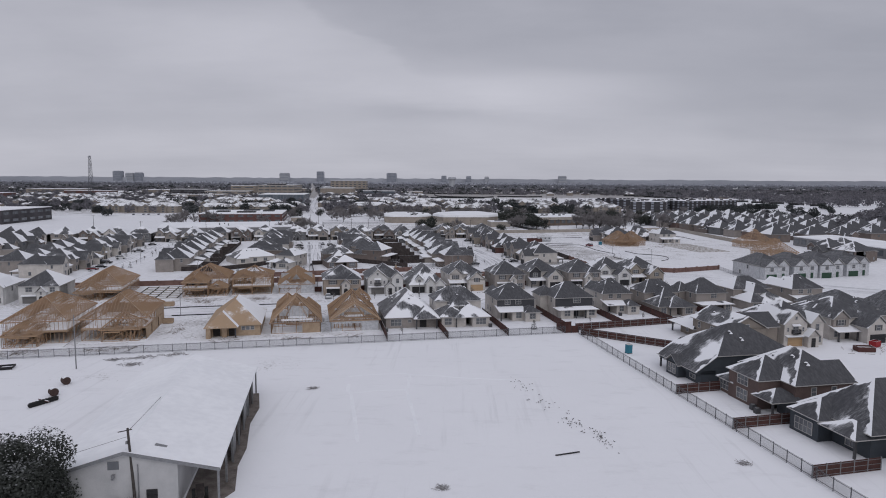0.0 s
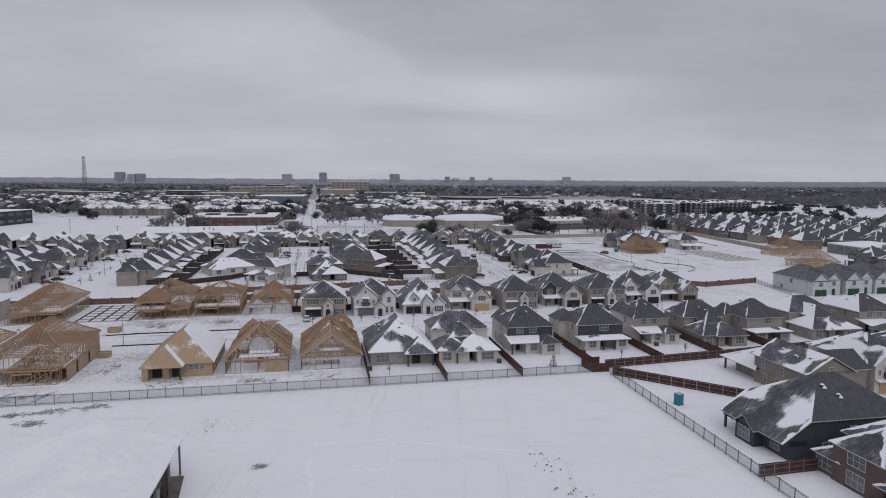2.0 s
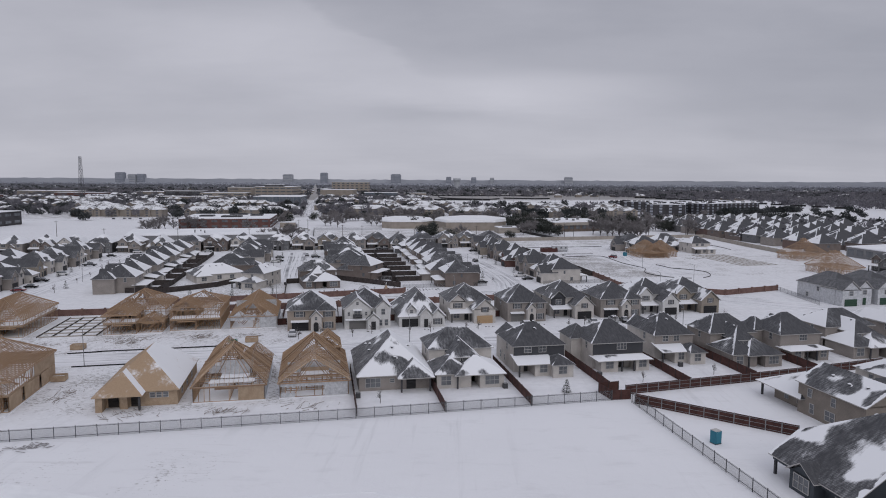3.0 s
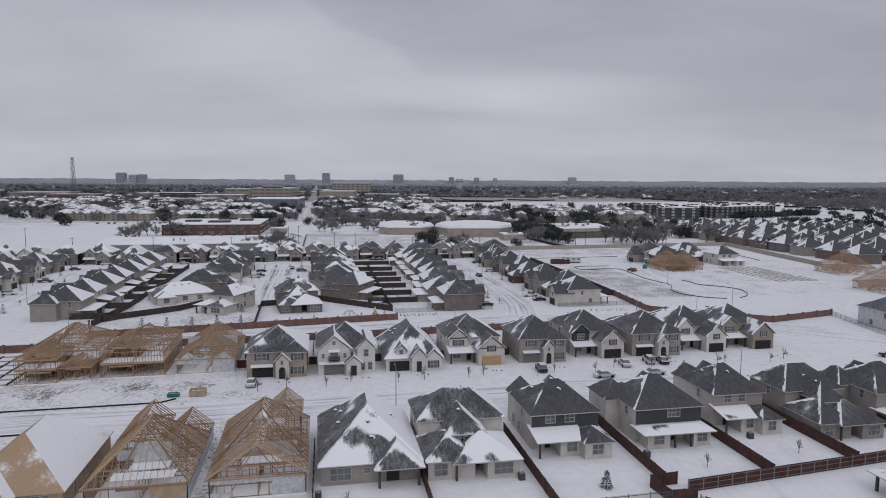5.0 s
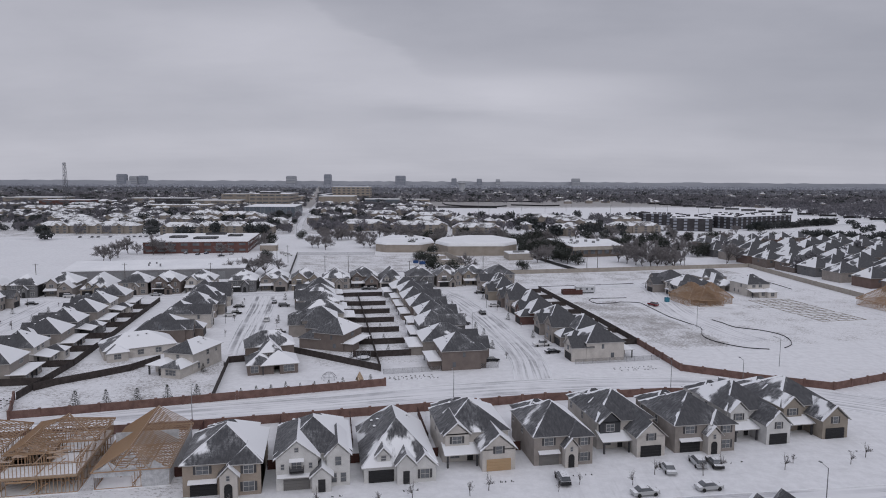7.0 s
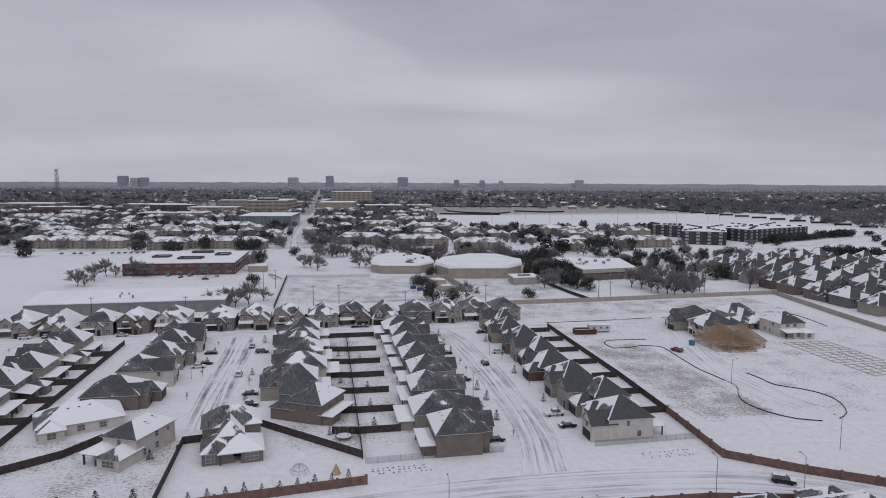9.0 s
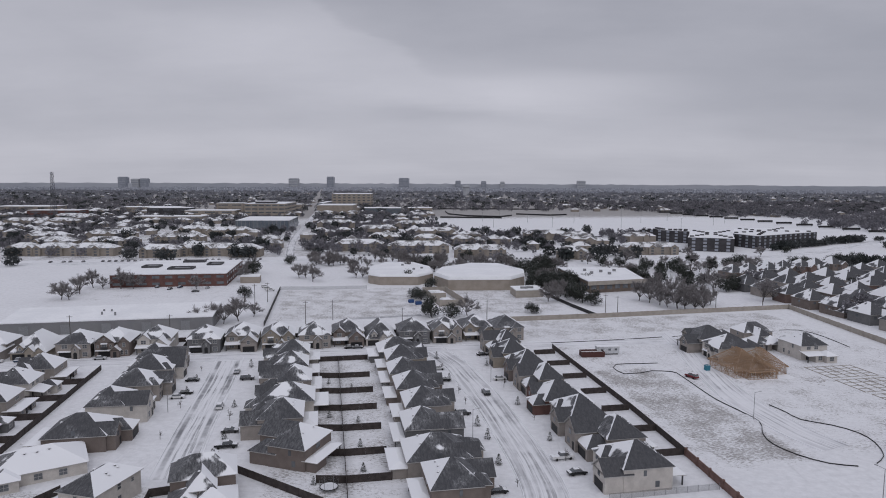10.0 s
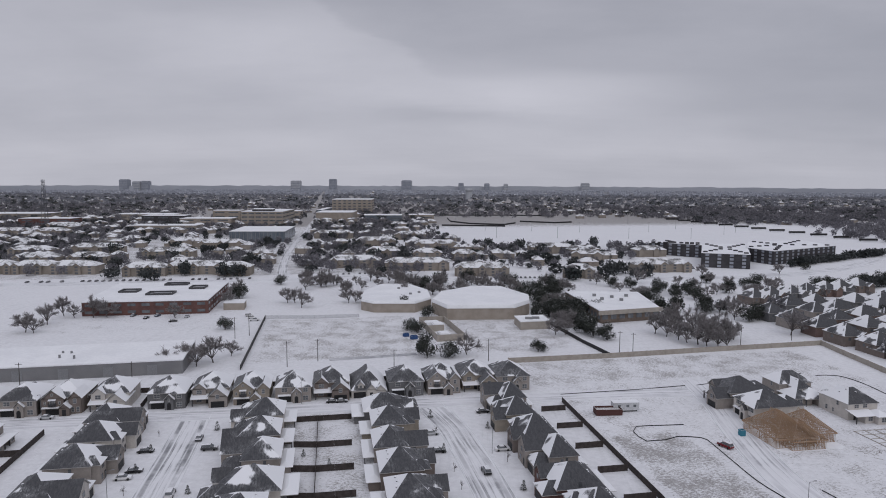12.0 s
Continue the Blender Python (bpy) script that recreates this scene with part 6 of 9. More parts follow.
def yards(label, pts, every=7.5):
    return run_fence("yard_fence", label, "fence", pts, 1.9, MAT_OLDFENCE, every, 0.16, 0.07, None, 0.05)


yards(DARK, [(104.0, 246), (105.2, 272), (106.0, 332)])
yards(DARK, [(35, 233.2), (35, 328.5)])
yards(DARK, [(29, 328.5), (44, 328.5)])
for v in (245.5, 257.6, 271, 284, 297, 310.6):
    yards(DARK, [(29.5, v + 1), (35, v), (43.5, v)], 4.6)
for v in (246.5, 259.5, 272.8, 286, 299.4, 312.6, 325.5):
    yards(DARK, [(97.5, v), (104.6, v)], 3.5)
yards(DARK, [(-36.5, 226.5), (-34.2, 250), (-34.0, 330)])
for v in (236.0, 249.4, 262.8, 276.4, 290, 303.4, 317):
    yards(DARK, [(-44.5, v), (-34.2, v)], 3.5)
yards(DARK, [(-35.6, 231.8), (-32.5, 235.0), (-26.6, 238.7), (-20.4, 243.1), (-15.6, 250.2)], 6.0)
yards(DARK, [(0.9, 220.0), (0.4, 246.1), (7.8, 247.4)])
yards(DARK, [(13.6, 254.2), (35, 233.6)])
yards(DARK, [(-80, 361), (-16.5, 361)], 6)
yards(DARK, [(-12, 361), (101, 361.4)], 6)
yards(DARK, [(-15.0, 346), (-15.2, 361)], 5)
run_fence("iron_fence", "pale steel picket fence beside the road", "fence", [(35.4, 231.0), (57, 231.6), (62, 231.8)], 1.5, MAT_LINK, 2.6, 0.07, 0.02, MAT_METAL, 0.05)
run_fence("iron_fence", "pale steel picket fence beside the road", "fence", [(80.5, 231.2), (102.2, 231.5)], 1.5, MAT_LINK, 2.6, 0.07, 0.02, MAT_METAL, 0.05)
run_fence("iron_fence", "pale steel picket fence beside the road", "fence", [(147.5, 209.4), (142.0, 186)], 1.6, MAT_LINK, 2.6, 0.07, 0.02, MAT_METAL, 0.05)
TANW = "long tan masonry wall in the snow"
run_fence("tan_wall", TANW, "wall", [(101.5, 374.6), (140, 375.0), (187, 377.4), (232.6, 379.4), (229.8, 364.5), (224, 330), (219, 295)], 2.3, MAT_STUCCO, 9.0, 0.5, 0.3, None, 0.1)
run_fence("dark_fence", "tall black board fence across the field", "fence", [(7.8, 381), (8.2, 465)], 2.2, MAT_IRON, 7.0, 0.2, 0.12)
run_fence("chain_link_fence", "far chain-link fence in snow", "fence", [(8.4, 465.2), (31, 462), (52, 462)], 2.0, MAT_LINK, 7.0, 0.1, 0.03, MAT_METAL)
run_fence("dark_fence", "black picket fence along the driveway", "fence", [(141.5, 375.4), (139, 398), (137, 432)], 1.8, MAT_IRON, 6.0, 0.15, 0.08)


def silt_fence(pts):
    line = smooth_line([W(*p) for p in pts], 3.0)
    s = Shape()
    ring = []
    for i, p in enumerate(line):
        d = (line[min(i + 1, len(line) - 1)] - line[max(i - 1, 0)]).normalized() * 0.05
        ring += [(p.x - d.y, p.y + d.x, 0), (p.x + d.y, p.y - d.x, 0), (p.x + d.y, p.y - d.x, 0.28), (p.x - d.y, p.y + d.x, 0.28)]
    n = len(line)
    faces = [(4 * i + a, 4 * i + b, 4 * i + 4 + b, 4 * i + 4 + a) for i in range(n - 1) for a, b in ((0, 1), (1, 2), (2, 3), (3, 0))]
    s.solid(ring, faces + [(3, 2, 1, 0), (4 * n - 4, 4 * n - 3, 4 * n - 2, 4 * n - 1)])
    whole("silt_fence", s, MAT_IRON, "low black silt fence round the new lane", "silt fence")


silt_fence([(132.1, 309.5), (126.0, 309.9), (118.8, 310.3), (116.4, 307.2), (116.9, 300.7), (121.8, 300.7), (126.2, 302.2), (131.7, 300.5), (132.5, 299.0), (131.4, 287.7), (130.4, 276.3), (131.1, 267.9), (131.3, 260.3), (127.1, 253.2), (125.7, 248.0), (127.0, 242.3), (130.4, 237.6), (135.1, 235.5)])
silt_fence([(141.2, 270.2), (141.8, 265.1), (141.9, 259.8), (146.5, 255.4), (148.9, 250.4), (148.0, 244.9), (144.3, 238.9), (139.8, 236.0)])
silt_fence([(108.0, 338.6), (119.9, 338.8), (132.8, 339.1), (150.6, 340.3)])
silt_fence([(154.4, 340.0), (159.4, 340.9)])
silt_fence([(181.4, 342.0), (188.9, 343.2), (197.1, 346.2)])
silt_fence([(200.0, 343.0), (207.1, 341.8), (209.1, 333.0), (206.6, 316.6)])
silt_fence([(-31, 170.4), (-8, 170.6), (-6, 172)])
silt_fence([(-36, 169.8), (-30, 170.2)])
silt_fence([(-32, 160.6), (-20, 160.8)])

# ---- by the near field ----
def barn():
    root = thing("metal_shed", "long pale metal shed with a snow-covered gable roof", "shed", place=at(-24.6, 66.0, 0, -1.6))
    root.scale = (1.24, 1.24, 1.24)
    w, ridge, d, eave, top, lean = 16.0, 7.2, 35.0, 4.0, 6.1, 12.0
    s = Shape()
    s.solid([(0.1, 0.3, 0), (lean, 0.3, 0), (lean, 0.3, 4.5), (ridge, 0.3, top - 0.2), (0.1, 0.3, eave - 0.2),
             (0.1, d, 0), (lean, d, 0), (lean, d, 4.5), (ridge, d, top - 0.2), (0.1, d, eave - 0.2)],
            [(0, 1, 2, 3, 4), (9, 8, 7, 6, 5), (0, 4, 9, 5), (1, 6, 7, 2)])
    part("wall", s, mottled("ribbed_metal_wall", (0.40, 0.40, 0.405), (0.50, 0.50, 0.50), 0.4, 0.5, 12.0), root)
    s = Shape()
    s.solid([(-0.2, 0, eave), (ridge, 0, top), (w, 0, eave - 0.1), (w, d + 0.3, eave - 0.1), (ridge, d + 0.3, top), (-0.2, d + 0.3, eave),
             (-0.2, 0, eave - 0.18), (ridge, 0, top - 0.18), (w, 0, eave - 0.28), (w, d + 0.3, eave - 0.28), (ridge, d + 0.3, top - 0.18), (-0.2, d + 0.3, eave - 0.18)],
            [(0, 1, 4, 5), (1, 2, 3, 4), (6, 11, 10, 7), (7, 10, 9, 8), (0, 6, 7, 1), (1, 7, 8, 2), (2, 8, 9, 3), (3, 9, 10, 4), (4, 10, 11, 5), (5, 11, 6, 0)])
    part("roof", s, MAT_FLATROOF, root, "sheet-metal roof under smooth snow")
    part("edge_trim", Shape().solid([(-0.25, -0.06, eave - 0.3), (ridge, -0.06, top - 0.3), (w, -0.06, eave - 0.4), (w, -0.06, eave - 0.05), (ridge, -0.06, top + 0.05), (-0.25, -0.06, eave + 0.05),
                                     (-0.25, -0.01, eave - 0.3), (ridge, -0.01, top - 0.3), (w, -0.01, eave - 0.4), (w, -0.01, eave - 0.05), (ridge, -0.01, top + 0.05), (-0.25, -0.01, eave + 0.05)],
                                    [(0, 1, 4, 5), (1, 2, 3, 4), (11, 10, 7, 6), (10, 9, 8, 7), (5, 4, 10, 11), (4, 3, 9, 10)]), MAT_METAL, root)
    for i in range(8):
        part("post", Shape().box(-0.1, -0.1, 0, 0.1, 0.1, 3.8), MAT_METAL, root, place=pose(w - 0.25, 0.4 + i * (d - 0.6) / 7, 0))
    for i in range(4):
        part("bay_wall", Shape().box(w - 0.5, d * (0.30 + i * 0.17), 0, w - 0.42, d * (0.30 + i * 0.17) + (3.6, 2.2, 4.6, 3.0)[i], 3.2 if i % 2 else 2.4), MAT_OLDFENCE if i % 2 else MAT_METAL, root)
    part("door", panel_door(1.0, 2.1), MAT_IRON, root, "dark doorway", pose(9.6, 0.27, 0))
    part("window", Shape().box(-0.5, -0.05, 0, 0.5, 0.05, 0.8), MAT_GLASS, root, place=pose(6.2, 0.28, 4.3))
    part("wall_lamp", Shape().box(-0.15, -0.3, 0, 0.15, 0.0, 0.25).tube((0, -0.2, 0.1), (0, -0.45, -0.1), 0.1, 0.16), MAT_METAL, root, place=pose(6.2, 0.28, 3.6))
    part("roof_panel", Shape().box(0, 0, 0, 2.4, 0.5, 0.06), MAT_METAL, root, "bare metal panel on the roof", pose(9.4, 2.6, 5.55, 0, 17, 0))
    part("conduit", Shape().tube((0, 0, 0), (0, 0, 4.4), 0.06, 0.06), MAT_METAL, root, place=pose(8.4, 0.22, 0.3))


barn()
MAT_BARE = mottled("bare_trodden_soil", (0.10, 0.085, 0.075), (0.20, 0.175, 0.16), 0.8, 0.95, 6.0)
whole("ground_under_shed", Shape().solid([(12.2, 0.6, 0.015), (15.2, 0.2, 0.015), (16.9, 3.0, 0.015), (16.4, 9.0, 0.015), (16.8, 14.0, 0.015), (16.3, 22.0, 0.015), (16.9, 28.0, 0.015), (16.2, 34.6, 0.015), (12.2, 34.6, 0.015)], [tuple(range(9))]), MAT_BARE, "bare soil under the open side of the shed", "ground", kind="structure", place=at(-24.6, 66.0, 0, -1.6) @ Matrix.Scale(1.24, 4))


def implement(name, label, m, bits, mat):
    root = thing(name, label, "farm machine", place=m)
    for b in bits:
        part("frame" if b[0] != "w" else "wheel", Shape().box(*b[1:]) if b[0] != "w" else Shape().tube(*b[1:]), mat if b[0] != "w" else MAT_TYRE, root)


MAT_RUST = dusted("rusty_iron", (0.06, 0.025, 0.022), (0.11, 0.05, 0.045), 0.8, 3.0)
implement("tractor", "old tractor parked under the shed roof", at(-10.4, 66.6, 0, 10),
          [("b", -0.4, -1.4, 0.7, 0.4, 0.9, 1.4), ("b", -0.5, 0.4, 1.4, 0.5, 1.2, 1.9), ("w", (-0.95, 0.9, 0.75), (-0.55, 0.9, 0.75), 0.75, 0.75, 14), ("w", (0.55, 0.9, 0.75), (0.95, 0.9, 0.75), 0.75, 0.75, 14), ("w", (-0.8, -1.1, 0.45), (-0.5, -1.1, 0.45), 0.45, 0.45, 12), ("w", (0.5, -1.1, 0.45), (0.8, -1.1, 0.45), 0.45, 0.45, 12)], MAT_OLDFENCE)
implement("disc_harrow", "rusty disc harrow lying in snow", at(-37.4, 101.2, 0, 50),
          [("b", -2.6, -0.1, 0.5, 2.6, 0.1, 0.7), ("b", -0.1, -1.5, 0.5, 0.1, 1.5, 0.7)] + [("w", (-2.4 + i * 0.55, -0.3, 0.4), (-2.25 + i * 0.55, 0.2, 0.4), 0.42, 0.42, 10) for i in range(9)], MAT_RUST)
for u, v, r in ((-37.6, 110.4, 0.75), (-37.4, 104.8, 0.75)):
    sh = Shape().tube((0, -0.6, r), (0, 0.6, r), r, r, 16)
    whole("hay_bale", sh, dusted("weathered_hay", (0.040, 0.024, 0.022), (0.085, 0.055, 0.048), 0.75), "round weathered hay bale capped with snow", "bale", place=at(u, v, 0, 35))
frame_trailer = thing("flatbed_frame", "black steel trailer frame lying behind the fence", "trailer", place=at(-51.5, 121.2, 0, 8))
for b in ((-2.6, -1.2, 0.25, 2.6, -1.0, 0.6), (-2.6, 1.0, 0.25, 2.6, 1.2, 0.6), (-2.6, -0.99, 0.25, -2.4, 0.99, 0.6), (2.4, -0.99, 0.25, 2.6, 0.99, 0.6), (-0.1, -0.99, 0.25, 0.1, 0.99, 0.6)):
    part("rail", Shape().box(*b), MAT_IRON, frame_trailer)
part("support", Shape().box(-2.4, -1.15, 0, 2.4, -1.05, 0.26), MAT_IRON, frame_trailer)


def scatter_sticks(name, label, m, n, spread, seed, mat, r=0.04, length=(0.6, 2.2), category="debris", lie=None):
    q = random.Random(seed)
    s = Shape()
    for _ in range(n):
        x, y, l = q.gauss(0, spread[0]), q.gauss(0, spread[1]), q.uniform(*length)
        a = q.uniform(0, 3.14) if lie is None or q.random() < 0.3 else q.gauss(lie, 0.3)
        z = q.uniform(0.03, 0.22)
        s.beam((x, y, z), (x + l * math.cos(a), y + l * math.sin(a), z + q.uniform(-0.02, 0.12)), r * 2, r * 2)
    whole(name, s, mat, label, category, kind="stuff", place=m)


MAT_DEBRIS = dusted("snowy_offcuts", (0.13, 0.10, 0.08), (0.27, 0.22, 0.18), 1.0, 2.0)
for i, (u, v, n, sx, sy) in enumerate(((-53, 131, 60, 5, 1.6), (-38, 131, 70, 5, 1.8), (-16, 134, 30, 4, 1.5), (-3, 133.5, 40, 3.4, 1.0), (9, 133.5, 26, 3, 1.0), (-58, 176.5, 60, 6, 2.2), (-28, 178.0, 90, 5, 2.4), (-14, 178.5, 80, 5, 2.4), (-4, 178, 40, 3, 2.0), (-28, 146, 40, 2.2, 5), (-44, 176, 40, 5, 2), (3.2, 150, 40, 0.8, 5), (86, 126, 30, 4, 3), (108, 104, 40, 6, 3), (168, 286, 40, 5, 3))):
    scatter_sticks("lumber_scraps", "scattered lumber offcuts half buried in snow", at(u, v), int(n * 0.8), (sx * 0.62, sy * 0.8), i, MAT_DEBRIS, 0.03, (0.4, 2.6), lie=(1.2, 0.9, 1.9)[i % 3])
for i, (u, v) in enumerate(((-34.0, 123.4), (-29.5, 124.2), (-30.5, 119.6), (-24.0, 125.2))):
    scatter_sticks("brush_pile", "dry brush flattened under snow", at(u, v), 46, (1.2, 0.6), 40 + i, MAT_TWIG, 0.03, (0.5, 1.6))
for i, (u, v, n, sx, sy) in enumerate(((33.5, 96, 22, 1.0, 2.4), (34.4, 88, 22, 1.2, 3.2), (35.4, 79.5, 40, 1.0, 2.6), (37, 73.5, 40, 0.6, 2.0))):
    scatter_sticks("soil_clods", "dark clods along a trench line in snow", at(u, v), n, (sx, sy), 60 + i, MAT_WOODPOLE, 0.035, (0.08, 0.36))
whole("pipe", Shape().tube((0, 0, 0.12), (3.9, 0.5, 0.12), 0.1, 0.1, 8), MAT_IRON, "black pipe lying on the snow", "pipe", place=at(29.2, 70.4))
for i, (u, v) in enumerate(((0.9, 100.8), (50.0, 64.1), (14.4, 64.8))):
    scatter_sticks("dry_bush", "low dry bush poking through snow", at(u, v), 70, (0.35, 0.35), 80 + i, MAT_TWIG, 0.018, (0.4, 0.9), "bush")


def pole(name, label, x, y, h, r=0.16, mat=None, arms=(), lean=(0.0, 0.0)):
    root = thing(name, label, "pole", place=pose(*G(x, y), 0))
    part("shaft", Shape().tube((0, 0, 0), (lean[0], lean[1], h), r, r * 0.7, 8), mat or MAT_WOODPOLE, root)
    for z, w, a in arms:
        part("crossarm", Shape().box(-w, -0.07, -0.07, w, 0.07, 0.07), mat or MAT_WOODPOLE, root, place=pose(lean[0] * z / h, lean[1] * z / h, z, 0, 0, a))
    return root


def street_lamp(u, v, turn=90, h=8.0):
    root = thing("street_lamp", "slim grey steel street lamp", "street lamp", "street lamps", place=at(u, v, 0, turn))
    part("pole", shared(("lamp_pole", h), lambda: Shape().tube((0, 0, 0), (0, 0, h), 0.09, 0.06, 8), MAT_METAL), MAT_METAL, root)
    part("arm", shared(("lamp_arm", h), lambda: Shape().beam((0, 0, h - 0.1), (1.5, 0, h + 0.25), 0.06, 0.06), MAT_METAL), MAT_METAL, root)
    part("lantern", shared(("lantern", h), lambda: Shape().box(1.4, -0.14, h + 0.18, 2.0, 0.14, h + 0.3), MAT_METAL), MAT_METAL, root)


shed_pole = pole("utility_pole", "leaning weathered wooden utility pole", -29.6, 61.0, 10.2, 0.19, lean=(-0.8, 0.4))
part("crossarm", Shape().beam((-1.2, 0, 0), (0.4, 0.2, 0.3), 0.1, 0.1), MAT_WOODPOLE, shed_pole, place=pose(-0.78, 0.39, 9.7))
part("insulator", Shape().tube((0, 0, 0), (0, 0, 0.35), 0.16, 0.12, 8), MAT_METAL, shed_pole, place=pose(-0.95, 0.34, 8.3))
part("service_wire", Shape().tube((-0.8, 0.4, 9.8), (-9.5, 36.0, 5.4), 0.025, 0.025, 5), MAT_IRON, shed_pole)
part("service_wire", Shape().tube((-0.8, 0.4, 9.2), (-13.0, -9.0, 7.4), 0.02, 0.02, 5), MAT_IRON, shed_pole)
pole("light_pole", "tall pale bare pole in the snow", -62.8, 108.4, 11.4, 0.13, MAT_METAL)
for u, v, tn in ((27.7, 161.0, 90), (86.1, 161.2, 90), (-30, 160.8, 90), (-0.4, 207.6, 90), (46.8, 208.8, 90), (92.2, 209.0, 90), (-34, 206.6, 90), (62.8, 262, 0), (-6.4, 290, 0), (76.6, 300, 180), (30, 343.2, -90), (-40, 343.4, -90), (131, 262, 0), (127.0, 221.5, 120), (-63.5, 260, 180), (107, 206.8, 90)):
    street_lamp(u, v, tn)
for i, (u, v, h) in enumerate(((-56, 368.5, 11), (-22.4, 364.5, 11), (23.4, 382.6, 11), (33.9, 388, 10), (95, 378.3, 10), (145.9, 378.6, 11), (151.2, 378.4, 10), (198.7, 382, 10), (-0.4, 427.6, 11), (4.8, 431.7, 11), (-90, 372, 11), (-128, 420, 12), (226, 388, 9), (60, 372, 9))):
    pole("utility_pole", "wooden utility pole with a crossarm", u * CR - v * SR, u * SR + v * CR, h, 0.17, arms=((h - 0.6, 1.2, 12),))

# portable toilet and site bins
MAT_BLUE = dusted("blue_plastic", (0.035, 0.17, 0.24), (0.05, 0.21, 0.28), 0.6)
wc = thing("portable_toilet", "blue plastic portable toilet with white roof", "toilet", place=at(60.0, 111.4, 0, 20))
wc.matrix_basis = pose(*G(35.4, 121.4), 0, 0, 0, 25)
part("cabin", Shape().box(-0.58, -0.58, 0.08, 0.58, 0.58, 2.05), MAT_BLUE, wc)
part("base", Shape().box(-0.62, -0.62, 0, 0.62, 0.62, 0.1), MAT_DARKTRIM, wc)
part("roof", Shape().solid([(-0.62, -0.62, 2.05), (0.62, -0.62, 2.05), (0.62, 0.62, 2.05), (-0.62, 0.62, 2.05), (-0.2, -0.2, 2.28), (0.2, -0.2, 2.28), (0.2, 0.2, 2.28), (-0.2, 0.2, 2.28)], [(0, 1, 5, 4), (1, 2, 6, 5), (2, 3, 7, 6), (3, 0, 4, 7), (4, 5, 6, 7), (3, 2, 1, 0)]), MAT_TRIM, wc)
part("door", Shape().box(-0.42, -0.62, 0.2, 0.42, -0.59, 1.9), MAT_BLUE, wc)


def bin_box(name, label, u, v, turn, size, mat, category="dumpster"):
    root = thing(name, label, category, place=at(u, v, 0, turn))
    w, d, h = size
    for b in ((0, 0, 0.1, w, 0.1, h), (0, d - 0.1, 0.1, w, d, h), (0, 0.11, 0.1, 0.1, d - 0.11, h), (w - 0.1, 0.11, 0.1, w, d - 0.11, h)):
        part("side", Shape().box(*b), mat, root)
    part("load", Shape().box(0.11, 0.11, 0.0, w - 0.11, d - 0.11, h * 0.7), MAT_DEBRIS, root)


MAT_REDBIN = dusted("red_plastic", (0.25, 0.02, 0.025), (0.32, 0.03, 0.035), 0.7)
MAT_GREENBIN = dusted("green_plastic", (0.02, 0.13, 0.10), (0.03, 0.17, 0.13), 0.7)
bin_box("trash_bin", "timber-sided site trash bin full of scraps", -36.5, 172.5, 0, (3, 2, 1.2), MAT_OSB)
bin_box("trash_bin", "timber-sided site trash bin full of scraps", -4.2, 172.6, 0, (3, 2, 1.2), MAT_OSB)
bin_box("trash_bin", "timber-sided site trash bin full of scraps", -32.5, 152.4, 0, (3, 2, 1.2), MAT_OSB)
bin_box("trash_bin", "small green site bin beside the lumber", -7.6, 172.9, 0, (2.2, 1.0, 0.8), MAT_GREENBIN)
bin_box("trash_bin", "red site bin on snowy ground", 110.0, 106.0, 20, (2.4, 1.6, 1.5), MAT_REDBIN)
bin_box("trash_bin", "dark red site bin on snowy ground", 128.5, 156.0, 20, (2.0, 1.4, 1.4), MAT_REDBIN)
bin_box("trash_bin", "timber-sided site trash bin full of scraps", 104.0, 104.0, -15, (4, 2.4, 1.2), MAT_RUST)
bin_box("trash_bin", "large open site container with dark sides", 111.5, 319.5, -6, (9, 4, 2.2), MAT_RUST)
bin_box("trash_bin", "blue waste container beside an oak", 68.6, 419.0, 10, (3.0, 2.0, 1.8), dusted("blue_steel", (0.025, 0.06, 0.17), (0.035, 0.085, 0.21), 0.7))
bin_box("trash_bin", "blue waste container beside an oak", 71.2, 414.0, 10, (3.4, 2.2, 1.9), bpy.data.materials["blue_steel"])
bin_box("trash_bin", "small blue site bin by the frame", 142.4, 299.6, 0, (1.6, 1.6, 2.0), MAT_BLUE)
site_office = thing("site_trailer", "white site trailer under snow", "trailer", place=at(117.5, 321.5, 0, -4))
part("body", Shape().box(0, 0, 0.5, 9, 2.8, 3.2), MAT_WRAP, site_office)
part("undercarriage", Shape().box(0.5, 0.3, 0, 8.5, 2.5, 0.5), MAT_IRON, site_office)
part("roof", Shape().box(-0.1, -0.1, 3.21, 9.1, 2.9, 3.35), MAT_SNOW, site_office)
for x in (1.5, 4.5, 7.0):
    part("window", Shape().box(x, -0.05, 1.7, x + 1.0, 0.04, 2.5), MAT_GLASS, site_office)


def ac_unit(u, v):
    root = thing("air_conditioner", "dark grey outdoor air conditioning unit", "air conditioner", "outdoor units", place=at(u, v))
    part("case", shared(("ac_case",), lambda: Shape().box(-0.42, -0.42, 0, 0.42, 0.42, 0.95), MAT_DARKTRIM), MAT_DARKTRIM, root)
    part("fan_guard", shared(("fan_guard",), lambda: Shape().tube((0, 0, 0.95), (0, 0, 1.02), 0.36, 0.32, 12), MAT_METAL), MAT_METAL, root)


for u, v in ((16.4, 136.4), (39.7, 136.7), (57.2, 139.6), (74.0, 142.4), (63.0, 80.0), (62.6, 78.6), (98.2, 143.4), (0.0, 244.0), (-5.0, 243.2)):
    ac_unit(u, v)

